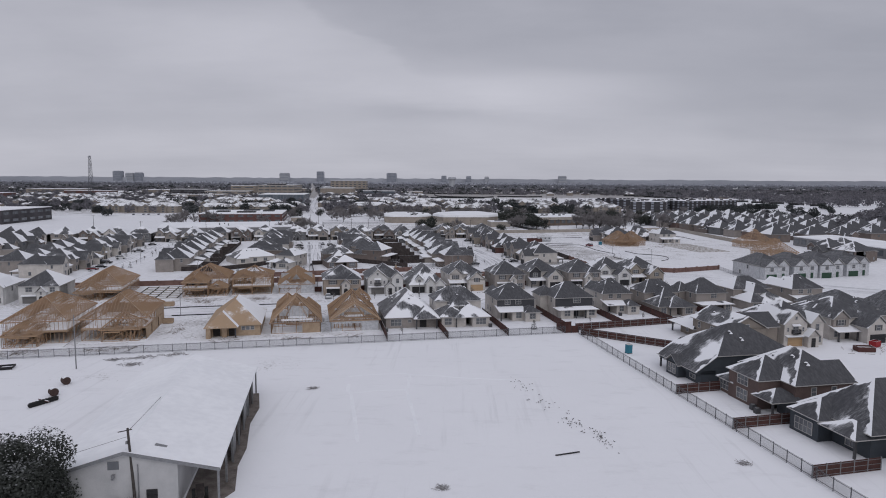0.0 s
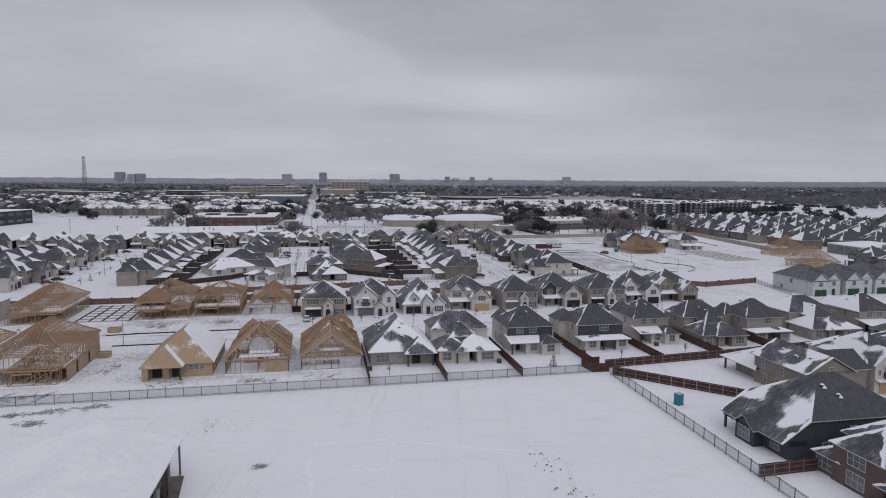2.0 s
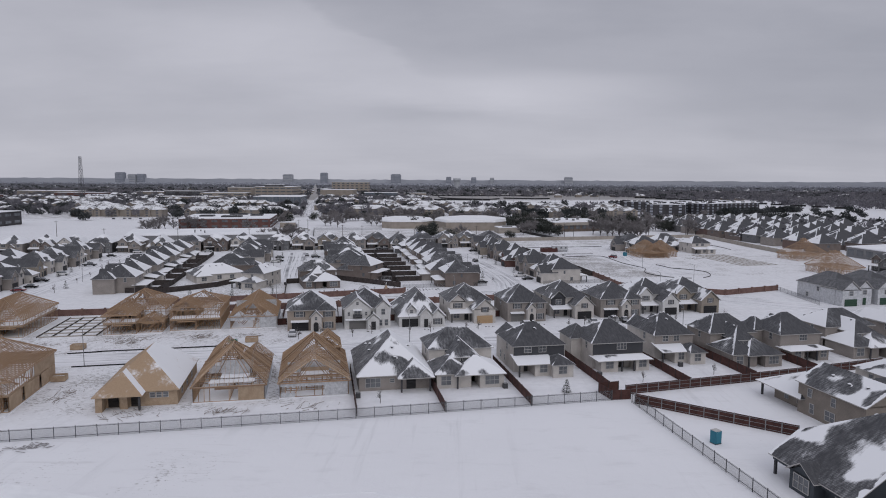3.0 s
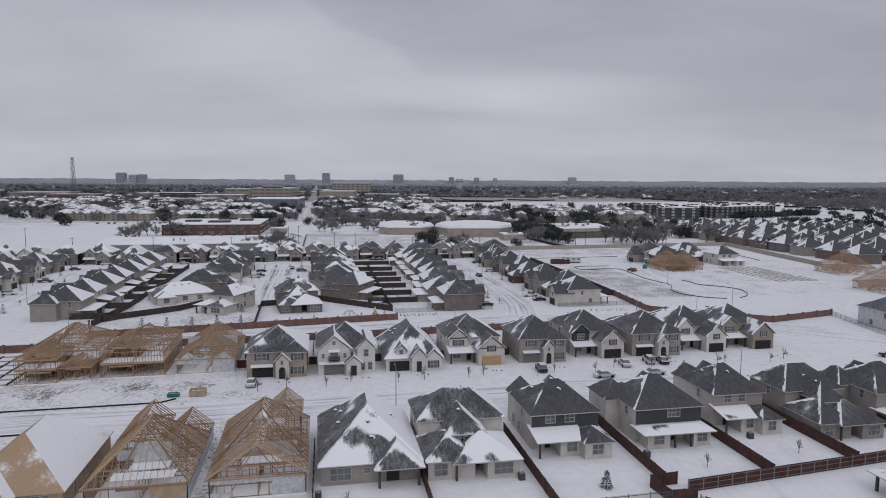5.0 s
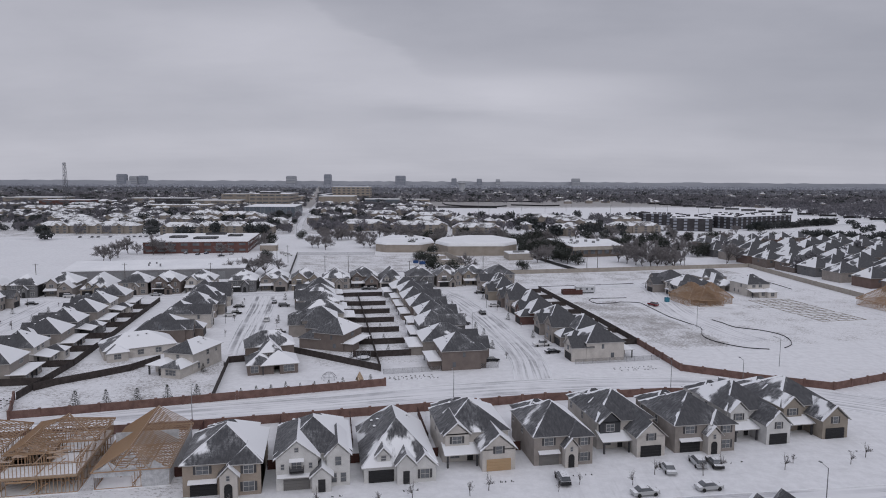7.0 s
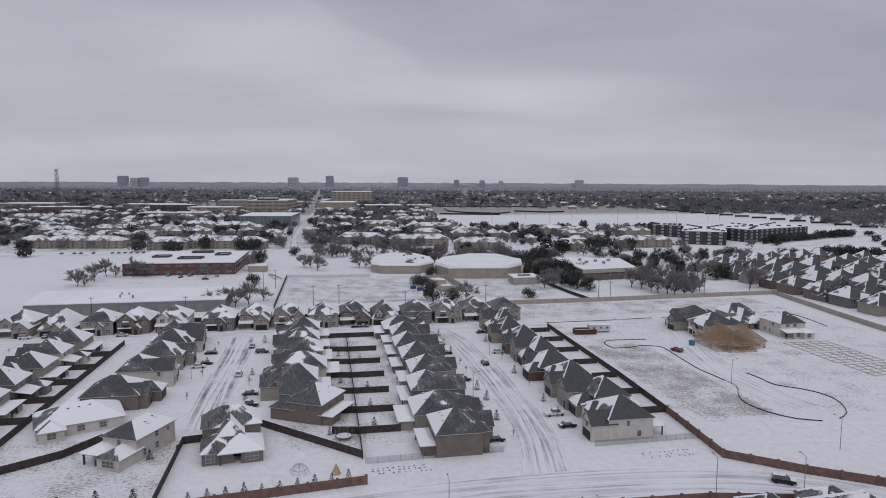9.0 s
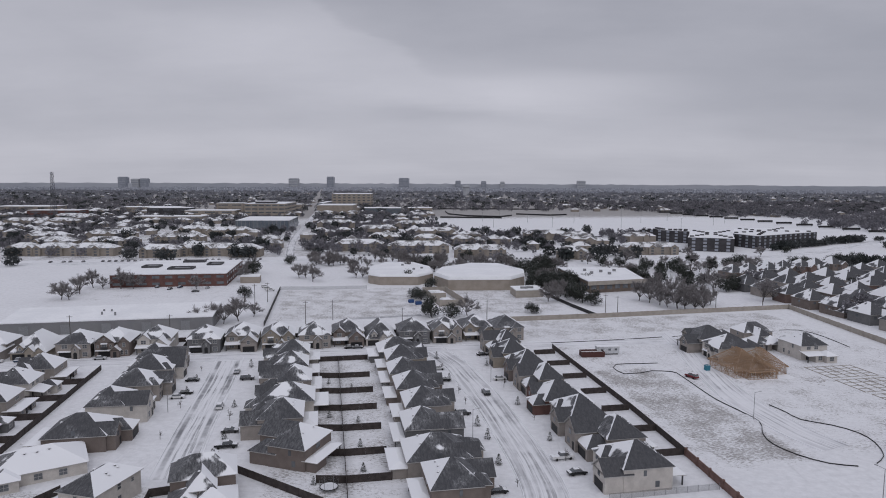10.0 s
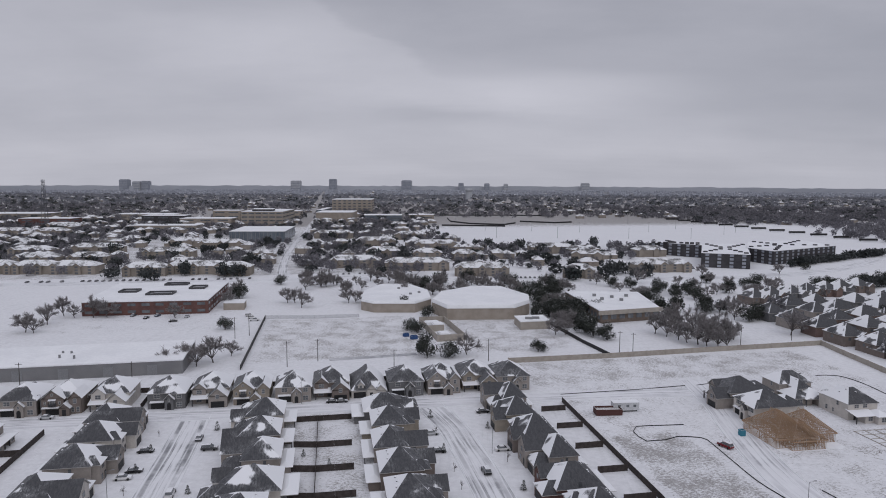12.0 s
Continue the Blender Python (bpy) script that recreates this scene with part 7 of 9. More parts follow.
# yard things
dome = thing("climbing_dome", "thin metal climbing dome in a snowy yard", "climbing frame", place=at(23.5, 229.6))
for i in range(8):
    a = i * math.tau / 8
    pts = [(2 * math.cos(a) * math.cos(t), 2 * math.sin(a) * math.cos(t), 1.9 * math.sin(t)) for t in (0, 0.5, 1.0, 1.5)]
    s = Shape()
    for p, q in zip(pts, pts[1:]):
        s.tube(p, q, 0.04, 0.04, 5)
    part("rib", s, MAT_METAL, dome)
for t in (0.5, 1.0):
    s = Shape()
    for i in range(8):
        a, b = i * math.tau / 8, (i + 1) * math.tau / 8
        s.tube((2 * math.cos(a) * math.cos(t), 2 * math.sin(a) * math.cos(t), 1.9 * math.sin(t)), (2 * math.cos(b) * math.cos(t), 2 * math.sin(b) * math.cos(t), 1.9 * math.sin(t)), 0.035, 0.035, 5)
    part("hoop", s, MAT_METAL, dome)
tent = thing("play_tent", "small tan teepee with crossing poles", "tent", place=at(30.0, 228.0))
s = Shape()
for i in range(6):
    a, b = i * math.tau / 6, (i + 1) * math.tau / 6
    s.poly((1.1 * math.cos(a), 1.1 * math.sin(a), 0), (1.1 * math.cos(b), 1.1 * math.sin(b), 0), (0.1 * math.cos(b), 0.1 * math.sin(b), 2.2), (0.1 * math.cos(a), 0.1 * math.sin(a), 2.2))
part("canvas", s, MAT_OSB, tent)
for i in range(3):
    a = i * math.tau / 3
    part("tent_pole", Shape().tube((1.1 * math.cos(a), 1.1 * math.sin(a), 0), (-0.45 * math.cos(a), -0.45 * math.sin(a), 3.0), 0.04, 0.03, 5), MAT_LUMBER, tent)
jump = thing("trampoline", "round netted trampoline full of snow", "trampoline", place=at(31.8, 243.5))
s = Shape()
for i in range(16):
    a, b = i * math.tau / 16, (i + 1) * math.tau / 16
    s.beam((2 * math.cos(a), 2 * math.sin(a), 0.8), (2 * math.cos(b), 2 * math.sin(b), 0.8), 0.16, 0.12)
part("ring", s, MAT_IRON, jump)
part("bed", Shape().tube((0, 0, 0.76), (0, 0, 0.82), 1.9, 1.9, 24), MAT_SNOW, jump)
s = Shape()
for i in range(16):
    a, b = i * math.tau / 16, (i + 1) * math.tau / 16
    s.poly((2 * math.cos(a), 2 * math.sin(a), 0.85), (2 * math.cos(b), 2 * math.sin(b), 0.85), (2 * math.cos(b), 2 * math.sin(b), 2.4), (2 * math.cos(a), 2 * math.sin(a), 2.4))
part("net", s, MAT_LINK, jump)
for i in range(6):
    a = i * math.tau / 6
    part("leg", Shape().tube((2 * math.cos(a), 2 * math.sin(a), 0), (2 * math.cos(a), 2 * math.sin(a), 2.4), 0.04, 0.04, 6), MAT_METAL, jump)

# ---- cars ----
def car_body(kind):
    if kind == "sedan":
        low, top = [(-2.35, 0.35), (-2.3, 0.82), (-1.5, 0.92), (1.0, 0.95), (2.15, 0.78), (2.3, 0.35)], [(-1.65, 0.92), (-1.05, 1.42), (0.35, 1.44), (1.15, 0.95)]
    elif kind == "suv":
        low, top = [(-2.4, 0.4), (-2.4, 1.02), (-1.5, 1.08), (1.1, 1.1), (2.3, 0.98), (2.4, 0.4)], [(-2.3, 1.05), (-2.1, 1.72), (0.4, 1.75), (1.25, 1.1)]
    else:
        low, top = [(-2.9, 0.5), (-2.9, 1.05), (-1.6, 1.08), (1.5, 1.12), (2.8, 1.02), (2.9, 0.5)], [(-0.9, 1.08), (-0.75, 1.82), (0.8, 1.84), (1.6, 1.12)]
    s = Shape()
    k = len(low)
    w = 0.92
    pts = [(x, sy * w * (0.94 if z > 0.7 else 1.0), z) for sy in (-1, 1) for x, z in low]
    s.solid(pts, [tuple(range(k)), tuple(range(2 * k - 1, k - 1, -1))] + [(i, k + i, k + (i + 1) % k, (i + 1) % k) for i in range(k)])
    cab = Shape()
    pts = [(x, sy * (0.84 if z < 1.2 else 0.66), z) for sy in (-1, 1) for x, z in top]
    cab.solid(pts, [(0, 1, 2, 3), (7, 6, 5, 4), (0, 4, 5, 1), (2, 6, 7, 3)])
    (x1, z1), (x2, z2) = top[1], top[2]
    cap = Shape().box(x1 + 0.02, -0.67, z1 - 0.01, x2 - 0.02, 0.67, z2 + 0.05)
    return s, cab, cap


CARS = {}


def car(kind, colour, m, label, near=True):
    if kind not in CARS:
        body, cab, cap = car_body(kind)
        CARS[kind] = (as_mesh("body", body, MAT_PAINT), as_mesh("cabin_glass", cab, MAT_GLASS), as_mesh("roof", cap, MAT_PAINT), as_mesh("wheel", Shape().tube((0, -0.12, 0.34), (0, 0.12, 0.34), 0.34, 0.34, 12), MAT_TYRE), as_mesh("headlight", Shape().box(-0.05, -0.16, -0.06, 0.05, 0.16, 0.06), MAT_TRIM))
    body, cab, cap, wheel, lamp = CARS[kind]
    root = thing("car" if kind != "pickup" else "pickup_truck", label, "car", "parked cars", place=m)
    part("body", body, MAT_PAINT, root, colour=colour)
    part("cabin_glass", cab, MAT_GLASS, root)
    part("roof", cap, MAT_PAINT, root, colour=colour)
    wb = 1.45 if kind != "pickup" else 1.85
    for x in (-wb, wb):
        for y in (-0.86, 0.86):
            part("wheel", wheel, MAT_TYRE, root, place=pose(x, y, 0))
    fx = {"sedan": 2.26, "suv": 2.37, "pickup": 2.87}[kind]
    for y in (-0.6, 0.6):
        if near:
            part("headlight", lamp, MAT_TRIM, root, place=pose(fx, y, 0.74))


SILVER, BLACKC, WHITEC, REDC, BLUEC, DGREY = (0.42, 0.43, 0.44), (0.012, 0.012, 0.014), (0.62, 0.62, 0.62), (0.16, 0.015, 0.02), (0.025, 0.04, 0.08), (0.06, 0.06, 0.065)
NAMES = {SILVER: "silver", BLACKC: "black", WHITEC: "white", REDC: "dark red", BLUEC: "dark blue", DGREY: "charcoal"}


def parked(kind, colour, u, v, turn):
    car(kind, colour, at(u, v, 0.045, turn), "%s %s with snow on its roof" % (NAMES[colour], {"sedan": "saloon car", "suv": "sport utility car", "pickup": "pickup truck"}[kind]), v < 215)


for row_ in ((("sedan", SILVER, 4.9, 177.0, 90)), ("suv", BLACKC, 56.2, 176.2, 84), ("sedan", SILVER, 72.9, 176.6, 80), ("suv", SILVER, 78.4, 177.6, 80), ("sedan", BLACKC, 80.9, 177.0, 80), ("sedan", SILVER, 66.0, 170.6, 0), ("sedan", SILVER, 75.6, 170.4, 0),
             ("suv", BLACKC, 106.4, 211.0, -32), ("sedan", DGREY, 5.7, 320.5, 90), ("suv", WHITEC, 5.5, 291.0, 90), ("sedan", BLACKC, -5.4, 314.4, 0), ("sedan", BLACKC, -5.0, 303.4, 5), ("suv", DGREY, 9.4, 313.4, 0), ("pickup", BLACKC, 10.6, 266.0, 0), ("sedan", DGREY, 10.2, 274.5, 0), ("sedan", WHITEC, -6.4, 300.2, 0),
             ("suv", BLACKC, 72.8, 290.4, 92), ("sedan", WHITEC, 79.6, 301.5, 0), ("pickup", WHITEC, 78.4, 248.7, 4), ("sedan", BLACKC, 78.8, 241.8, 4), ("sedan", BLACKC, 61.8, 237.2, 0), ("sedan", BLACKC, 80.8, 327.4, 0), ("sedan", BLACKC, 39.0, 342.6, 0), ("sedan", DGREY, 41.6, 342.4, 0), ("suv", WHITEC, -67.9, 343.2, 0), ("sedan", SILVER, -38.1, 342.0, 0),
             ("sedan", BLUEC, -62.0, 344.0, 90), ("sedan", REDC, -52.5, 342.6, 0), ("suv", DGREY, 63.6, 276.5, 0), ("sedan", BLACKC, 63.8, 303.0, 0), ("sedan", SILVER, 64.0, 314.0, 0), ("sedan", REDC, 92.0, 342.6, 0), ("suv", BLACKC, -76.0, 262.0, 0), ("sedan", REDC, -75.5, 244.0, 0), ("suv", WHITEC, -74.8, 276.0, 0), ("sedan", BLACKC, -74.5, 250.0, 0), ("pickup", DGREY, -74, 300, 0), ("sedan", BLACKC, -75, 330, 0),
             ("suv", REDC, 134.4, 294.2, 108), ("pickup", DGREY, 128.0, 172, 130),
             ("sedan", DGREY, -54.6, 481, 80), ("sedan", BLACKC, -47.1, 474.5, 80), ("sedan", BLUEC, -43.2, 479.2, 75), ("sedan", BLACKC, -33.0, 465, 20), ("sedan", SILVER, -28.8, 474.2, 80), ("suv", WHITEC, 0.0, 472.3, 10), ("suv", WHITEC, 1.9, 466.8, 10), ("pickup", WHITEC, 3.5, 461.5, 10)):
    parked(*row_)

# low ridges that show an old pad under the snow
def snow_ridge(pts, wide=0.9, high=0.06):
    line = smooth_line([W(*p) for p in pts], 1.0)
    q = random.Random(len(line))
    ring = []
    for i, p in enumerate(line):
        d = (line[min(i + 1, len(line) - 1)] - line[max(i - 1, 0)]).normalized() * (wide / 2 * q.uniform(0.7, 1.2))
        ring += [(p.x - d.y, p.y + d.x, -0.02), (p.x + d.y, p.y - d.x, -0.02), (p.x + q.uniform(-0.1, 0.1), p.y, high * q.uniform(0.6, 1.1))]
    n = len(line)
    faces = [(3 * i + a, 3 * i + b, 3 * i + 3 + b, 3 * i + 3 + a) for i in range(n - 1) for a, b in ((1, 2), (2, 0))]
    whole("snow_ridge", Shape().solid(ring, faces), MAT_SNOW, "low ridge of drifted snow across the field", "snow drift", kind="structure")


for pts in ([(6.6, 106.3), (10.9, 106.6), (15.1, 106.4), (16.8, 105.6), (16.1, 101.7), (15.2, 98.1), (11.1, 98.3), (6.6, 98.1), (6.6, 102.3)],
            [(16.8, 105.6), (21.4, 104.0), (25.3, 102.1), (33.7, 99.3)],
            [(6.6, 98.1), (6.5, 89.9), (6.4, 82.4), (6.3, 78.8)],
            [(15.2, 98.1), (14.7, 88.4), (14.2, 79.6)]):
    snow_ridge(pts)

# ---- trees ----
def grow(seed, height, spread, twigs, low=0.2, thin=0.0052):
    """A bare crown: limbs fanning from a short trunk, fine twigs filling an uneven dome."""
    q = random.Random(seed)
    limbs, fine = Shape(), Shape()
    base = Vector((q.gauss(0, 0.02) * height, q.gauss(0, 0.02) * height, height * low))
    limbs.tube((0, 0, 0), base, height * 0.022, height * 0.017, 6)
    half = height * spread
    tips = []
    for _ in range(13):
        a, r = q.uniform(0, math.tau), half * math.sqrt(q.uniform(0.03, 0.85))
        top = height * (0.97 - 0.60 * (r / half) ** 2) * q.uniform(0.62, 1.0)
        e = Vector((r * math.cos(a), r * math.sin(a), top))
        m = base.lerp(e, 0.45) + Vector((q.gauss(0, 0.03), q.gauss(0, 0.03), 0.05)) * height
        limbs.tube(base, m, height * 0.012, height * 0.008, 4)
        limbs.tube(m, e, height * 0.008, height * 0.003, 4)
        for _ in range(3):
            p = m.lerp(e, q.uniform(0.0, 0.6))
            d = ((e - m).normalized() + Vector((q.gauss(0, 0.6), q.gauss(0, 0.6), q.gauss(0.1, 0.4)))).normalized()
            f = p + d * height * q.uniform(0.12, 0.24)
            limbs.tube(p, f, height * 0.005, height * 0.002, 3)
            tips.append((p, f))
        tips.append((m, e))
    for _ in range(twigs):
        a, b = q.choice(tips)
        p = a.lerp(b, q.uniform(0.1, 1.0))
        d = ((b - a).normalized() * 0.6 + Vector((q.gauss(0, 0.6), q.gauss(0, 0.6), q.gauss(0.25, 0.5)))).normalized()
        k = height * q.uniform(0.05, 0.15)
        side = d.cross(Vector((q.gauss(0, 1), q.gauss(0, 1), q.gauss(0, 1)))).normalized() * (height * thin)
        m = p + d * (k * 0.5) + Vector((q.gauss(0, 0.1), q.gauss(0, 0.1), q.gauss(0, 0.1))) * k
        e = m + (d + Vector((q.gauss(0, 0.5), q.gauss(0, 0.5), q.gauss(0, 0.4)))).normalized() * (k * 0.6)
        fine.poly(p - side, p + side, m + d * (k * 0.5))
        fine.poly(m - side, m + side, e)
    return limbs, fine


def leafy(seed, height, width, leaves, lobes=9, low=0.22, leaf=1.0):
    """An evergreen crown: uneven lobes of small leaf sprays on a forked trunk."""
    q = random.Random(seed)
    limbs, fine = Shape(), Shape()
    limbs.tube((0, 0, 0), (0.1, 0, height * low), height * 0.04, height * 0.03, 6)
    centres = []
    for i in range(lobes):
        a = q.uniform(0, math.tau)
        r = width * 0.5 * math.sqrt(q.uniform(0.02, 0.6))
        z = height * q.uniform(low + 0.18, 0.80) * (1 - 0.25 * r / width)
        c = Vector((r * math.cos(a), r * math.sin(a), z))
        centres.append((c, width * q.uniform(0.17, 0.29)))
        limbs.tube((0.1, 0, height * low * q.uniform(0.7, 1.0)), c, height * 0.018, height * 0.006, 4)
    for _ in range(leaves):
        c, r = q.choice(centres)
        d = Vector((q.gauss(0, 1), q.gauss(0, 1), q.gauss(0, 0.8))).normalized()
        p = c + d * (r * q.uniform(0.55, 1.08))
        s = height * q.uniform(0.022, 0.05) * leaf
        a = Vector((q.gauss(0, 1), q.gauss(0, 1), q.gauss(0, 0.6))).normalized() * s
        b = d.cross(a).normalized() * (s * q.uniform(0.5, 1.0))
        fine.poly(p - a, p - b * 0.7, p + a, p + b)
    return limbs, fine


def tree_kind(name, label, shapes, leaf_mat, group):
    root = thing(name, label, "tree", group)
    part("trunk", shapes[0], MAT_BARK, root)
    part("crown", shapes[1], leaf_mat, root)
    return root


BARE_TREES = [tree_kind("bare_tree", "leafless tree grey with frost", grow(i, h, sp, 2000, 0.14), MAT_TWIG, "bare trees") for i, (h, sp) in enumerate(((11, 0.62), (13, 0.54), (10, 0.66), (12, 0.60)))]
OAKS = [tree_kind("live_oak", "dark evergreen oak dusted with snow", leafy(20 + i, h, w, 2100, 11, 0.12, 0.95), MAT_LEAF, "evergreen trees") for i, (h, w) in enumerate(((9.5, 12), (11, 12), (8.5, 10.5)))]
SAPLINGS = [tree_kind("young_tree", "thin young tree standing in snow", grow(40 + i, h, 0.22, 110, 0.3, 0.004), MAT_BARK, "young trees") for i, h in enumerate((2.6, 3.4))]


def cone_tree(seed, height, width):
    """A small evergreen: drooping sprays in a pointed, slightly ragged cone."""
    q = random.Random(seed)
    limbs, fine = Shape(), Shape()
    limbs.tube((0, 0, 0), (0, 0, height * 0.9), height * 0.025, height * 0.006, 5)
    for i in range(300):
        t = q.random() ** 1.25
        a, r = q.uniform(0, math.tau), width / 2 * (1 - t) ** 0.8 * q.uniform(0.35, 1.1)
        p = Vector((r * math.cos(a), r * math.sin(a), height * (0.07 + 0.93 * t)))
        d = Vector((math.cos(a), math.sin(a), q.uniform(-0.5, 0.15))) * (height * q.uniform(0.06, 0.12))
        w = Vector((-math.sin(a), math.cos(a), q.uniform(-0.3, 0.3))) * (height * q.uniform(0.02, 0.045))
        fine.poly(p - w, p + w, p + d)
    return limbs, fine


CONIFERS = [tree_kind("young_evergreen", "small dark evergreen beside the wall", cone_tree(60 + i, 2.5, 1.6), MAT_SHRUB, "young evergreens") for i in range(2)]
QT = random.Random(9)


def plant(kinds, x, y, size=1.0):
    ob = stand(kinds[QT.randrange(len(kinds))], pose(x, y, 0, 0, 0, QT.uniform(0, 360)))
    k = size * QT.uniform(0.85, 1.15)
    ob.scale = (k, k, k * QT.uniform(0.92, 1.08))


for u, v in ((178, 402), (180, 396), (181, 391), (184, 388), (186, 385), (189, 382), (192, 381), (188, 414), (192, 406), (197, 403), (201, 399), (203, 393), (185, 408), (194, 396), (198, 390), (176, 408), (232, 396), (240, 399)):
    plant(BARE_TREES, *W(u, v), 1.2)
for u, v in ((227, 428), (233, 443), (233, 435), (259, 492), (270, 496), (133, 413), (137, 412), (140, 428), (143, 424), (233, 539), (134, 517), (142, 516), (141, 527), (204, 537), (291, 560), (350, 559), (89, 388)):
    plant(BARE_TREES, *W(u, v), 1.05)
for u, v in ((-87, 486), (-81, 482), (-72, 480), (-66, 480), (-86, 451), (-90, 453), (-87, 467), (-13, 500), (20, 503), (24, 489), (16, 504), (24, 545), (33, 556), (28, 562), (36, 554), (48, 499), (52, 498), (64, 572), (80, 570), (69, 576), (75, 563), (-12, 530), (-34, 474), (-13, 391), (-8, 388), (-3, 392), (-17, 386), (2, 400)):
    plant(BARE_TREES, *W(u, v), 1.05)
for u, v in ((149, 483), (142, 449), (152, 456), (156, 447), (150, 423), (148, 408), (151, 401), (159, 507), (159, 525), (175, 535), (169, 453), (198, 448), (201, 440), (209, 451), (208, 474), (214, 493), (224, 497), (234, 496), (237, 479), (243, 494), (223, 445), (226, 453), (231, 446), (232, 424), (238, 428), (146, 436), (144, 470), (154, 466)):
    plant(OAKS, *W(u, v), 0.95)
for u, v in ((368, 512), (378, 517), (374, 507), (385, 513), (379, 501), (397, 521), (368, 502), (363, 503), (338, 507), (351, 514), (352, 508), (388, 580), (220, 522), (210, 529), (117, 388), (82, 386), (8, 567), (-7, 445), (74, 476), (73, 432), (75, 425), (74, 388), (85, 458), (97, 553), (90, 548), (100, 534), (-11, 521), (147, 415), (148, 429), (146, 443), (153, 440), (147, 460)):
    plant(OAKS, *W(u, v), 0.85)
for i in range(34):
    u, v = QT.uniform(80, 140), QT.uniform(508, 562)
    plant(OAKS if QT.random() < 0.25 else BARE_TREES, *W(u, v), 0.95)
for i in range(30):
    u, v = QT.uniform(135, 175), QT.uniform(440, 545)
    if not (160 < u < 200 and 440 < v < 500):
        plant(OAKS if QT.random() < 0.55 else BARE_TREES, *W(u, v), 0.9)
for i in range(26):
    u, v = QT.uniform(200, 330), QT.uniform(478, 535)
    plant(OAKS if QT.random() < 0.4 else BARE_TREES, *W(u, v), 0.85)
for i in range(30):
    u, v = QT.uniform(236, 350), QT.uniform(330, 470)
    plant(OAKS if QT.random() < 0.3 else BARE_TREES, *W(u, v), 0.6)
for i in range(16):
    plant(BARE_TREES, *W(QT.uniform(12, 70), QT.uniform(508, 575)), 0.8)

# street saplings and wall evergreens
for u in range(6, 112, 12):
    plant(SAPLINGS, *W(u + QT.uniform(-1, 1), 174 + QT.uniform(-0.6, 0.6)))
    plant(SAPLINGS, *W(u + 4 + QT.uniform(-1, 1), 175.5 + QT.uniform(-0.6, 0.6)))
for u, v in ((48.6, 133), (63, 135.6), (77, 137), (19.5, 133.5)):
    plant(SAPLINGS if u != 48.6 else CONIFERS, *W(u, v))
for v in range(238, 332, 11):
    for u in (65.5, 79.0, -4.5, 9.0, -64.5, -75.0):
        if QT.random() < 0.75:
            plant(SAPLINGS if QT.random() < 0.5 else CONIFERS, *W(u + QT.uniform(-0.5, 0.5), v + QT.uniform(-2, 2)))
for i in range(5):
    plant(CONIFERS, *W(-24 + i * 5.4, 220.6 + i * 0.5 + QT.uniform(-0.3, 0.3)), 1.3)
for i in range(10):
    plant(CONIFERS, *W(6 + i * 2.9, 222.4 + i * 0.3 + QT.uniform(-0.3, 0.3)), 0.8)
for u, v in ((29, 246), (38.4, 250), (38.4, 262), (38.6, 276), (31, 262), (32, 280), (38, 300), (32, 306)):
    plant(CONIFERS, *W(u, v), 0.9)
near_oak = tree_kind("live_oak", "large dark evergreen with frosted top near the shed", leafy(77, 11.8, 12.5, 62000, 20, 0.06, 0.36), MAT_LEAF, "evergreen trees")
near_oak.matrix_basis = pose(-47.5, 65.5, 0)
near_bush = thing("frosted_bush", "tangled frosted bush against the shed", "bush", place=pose(*G(-30.5, 60.0), 0))
part("branches", grow(81, 3.4, 0.7, 900, 0.05)[1], MAT_TWIG, near_bush)

# low planting beds
def bed(u, v, cols, rows, seed):
    q = random.Random(seed)
    s = Shape()
    for i in range(cols):
        for j in range(rows):
            x, y = i * 1.15 + q.uniform(-0.2, 0.2), j * 1.3 + q.uniform(-0.2, 0.2)
            for _ in range(q.choice((0, 3, 5, 6))):
                a = Vector((q.gauss(0, 0.12), q.gauss(0, 0.12), 0.0))
                s.poly((x + a.x - 0.10, y + a.y, 0.0), (x + a.x + 0.10, y + a.y + 0.05, 0.0), (x + a.x * 1.3 + q.uniform(-0.1, 0.1), y + a.y * 1.3, q.uniform(0.12, 0.32)))
    whole("planting_bed", s, MAT_SHRUB, "rows of small dark shrubs in snow", "shrubs", kind="stuff", place=at(u, v))


bed(36.5, 226.5, 12, 3, 1)
bed(88, 224.5, 11, 3, 2)
bed(-40, 222, 4, 6, 3)
bed(66, 211, 8, 2, 4)
for i, u in enumerate((5, 17.5, 30, 42, 54, 66.5, 78.5, 90.5, 102)):
    bed(u + 3.4, 177.4, 5, 1, 10 + i)

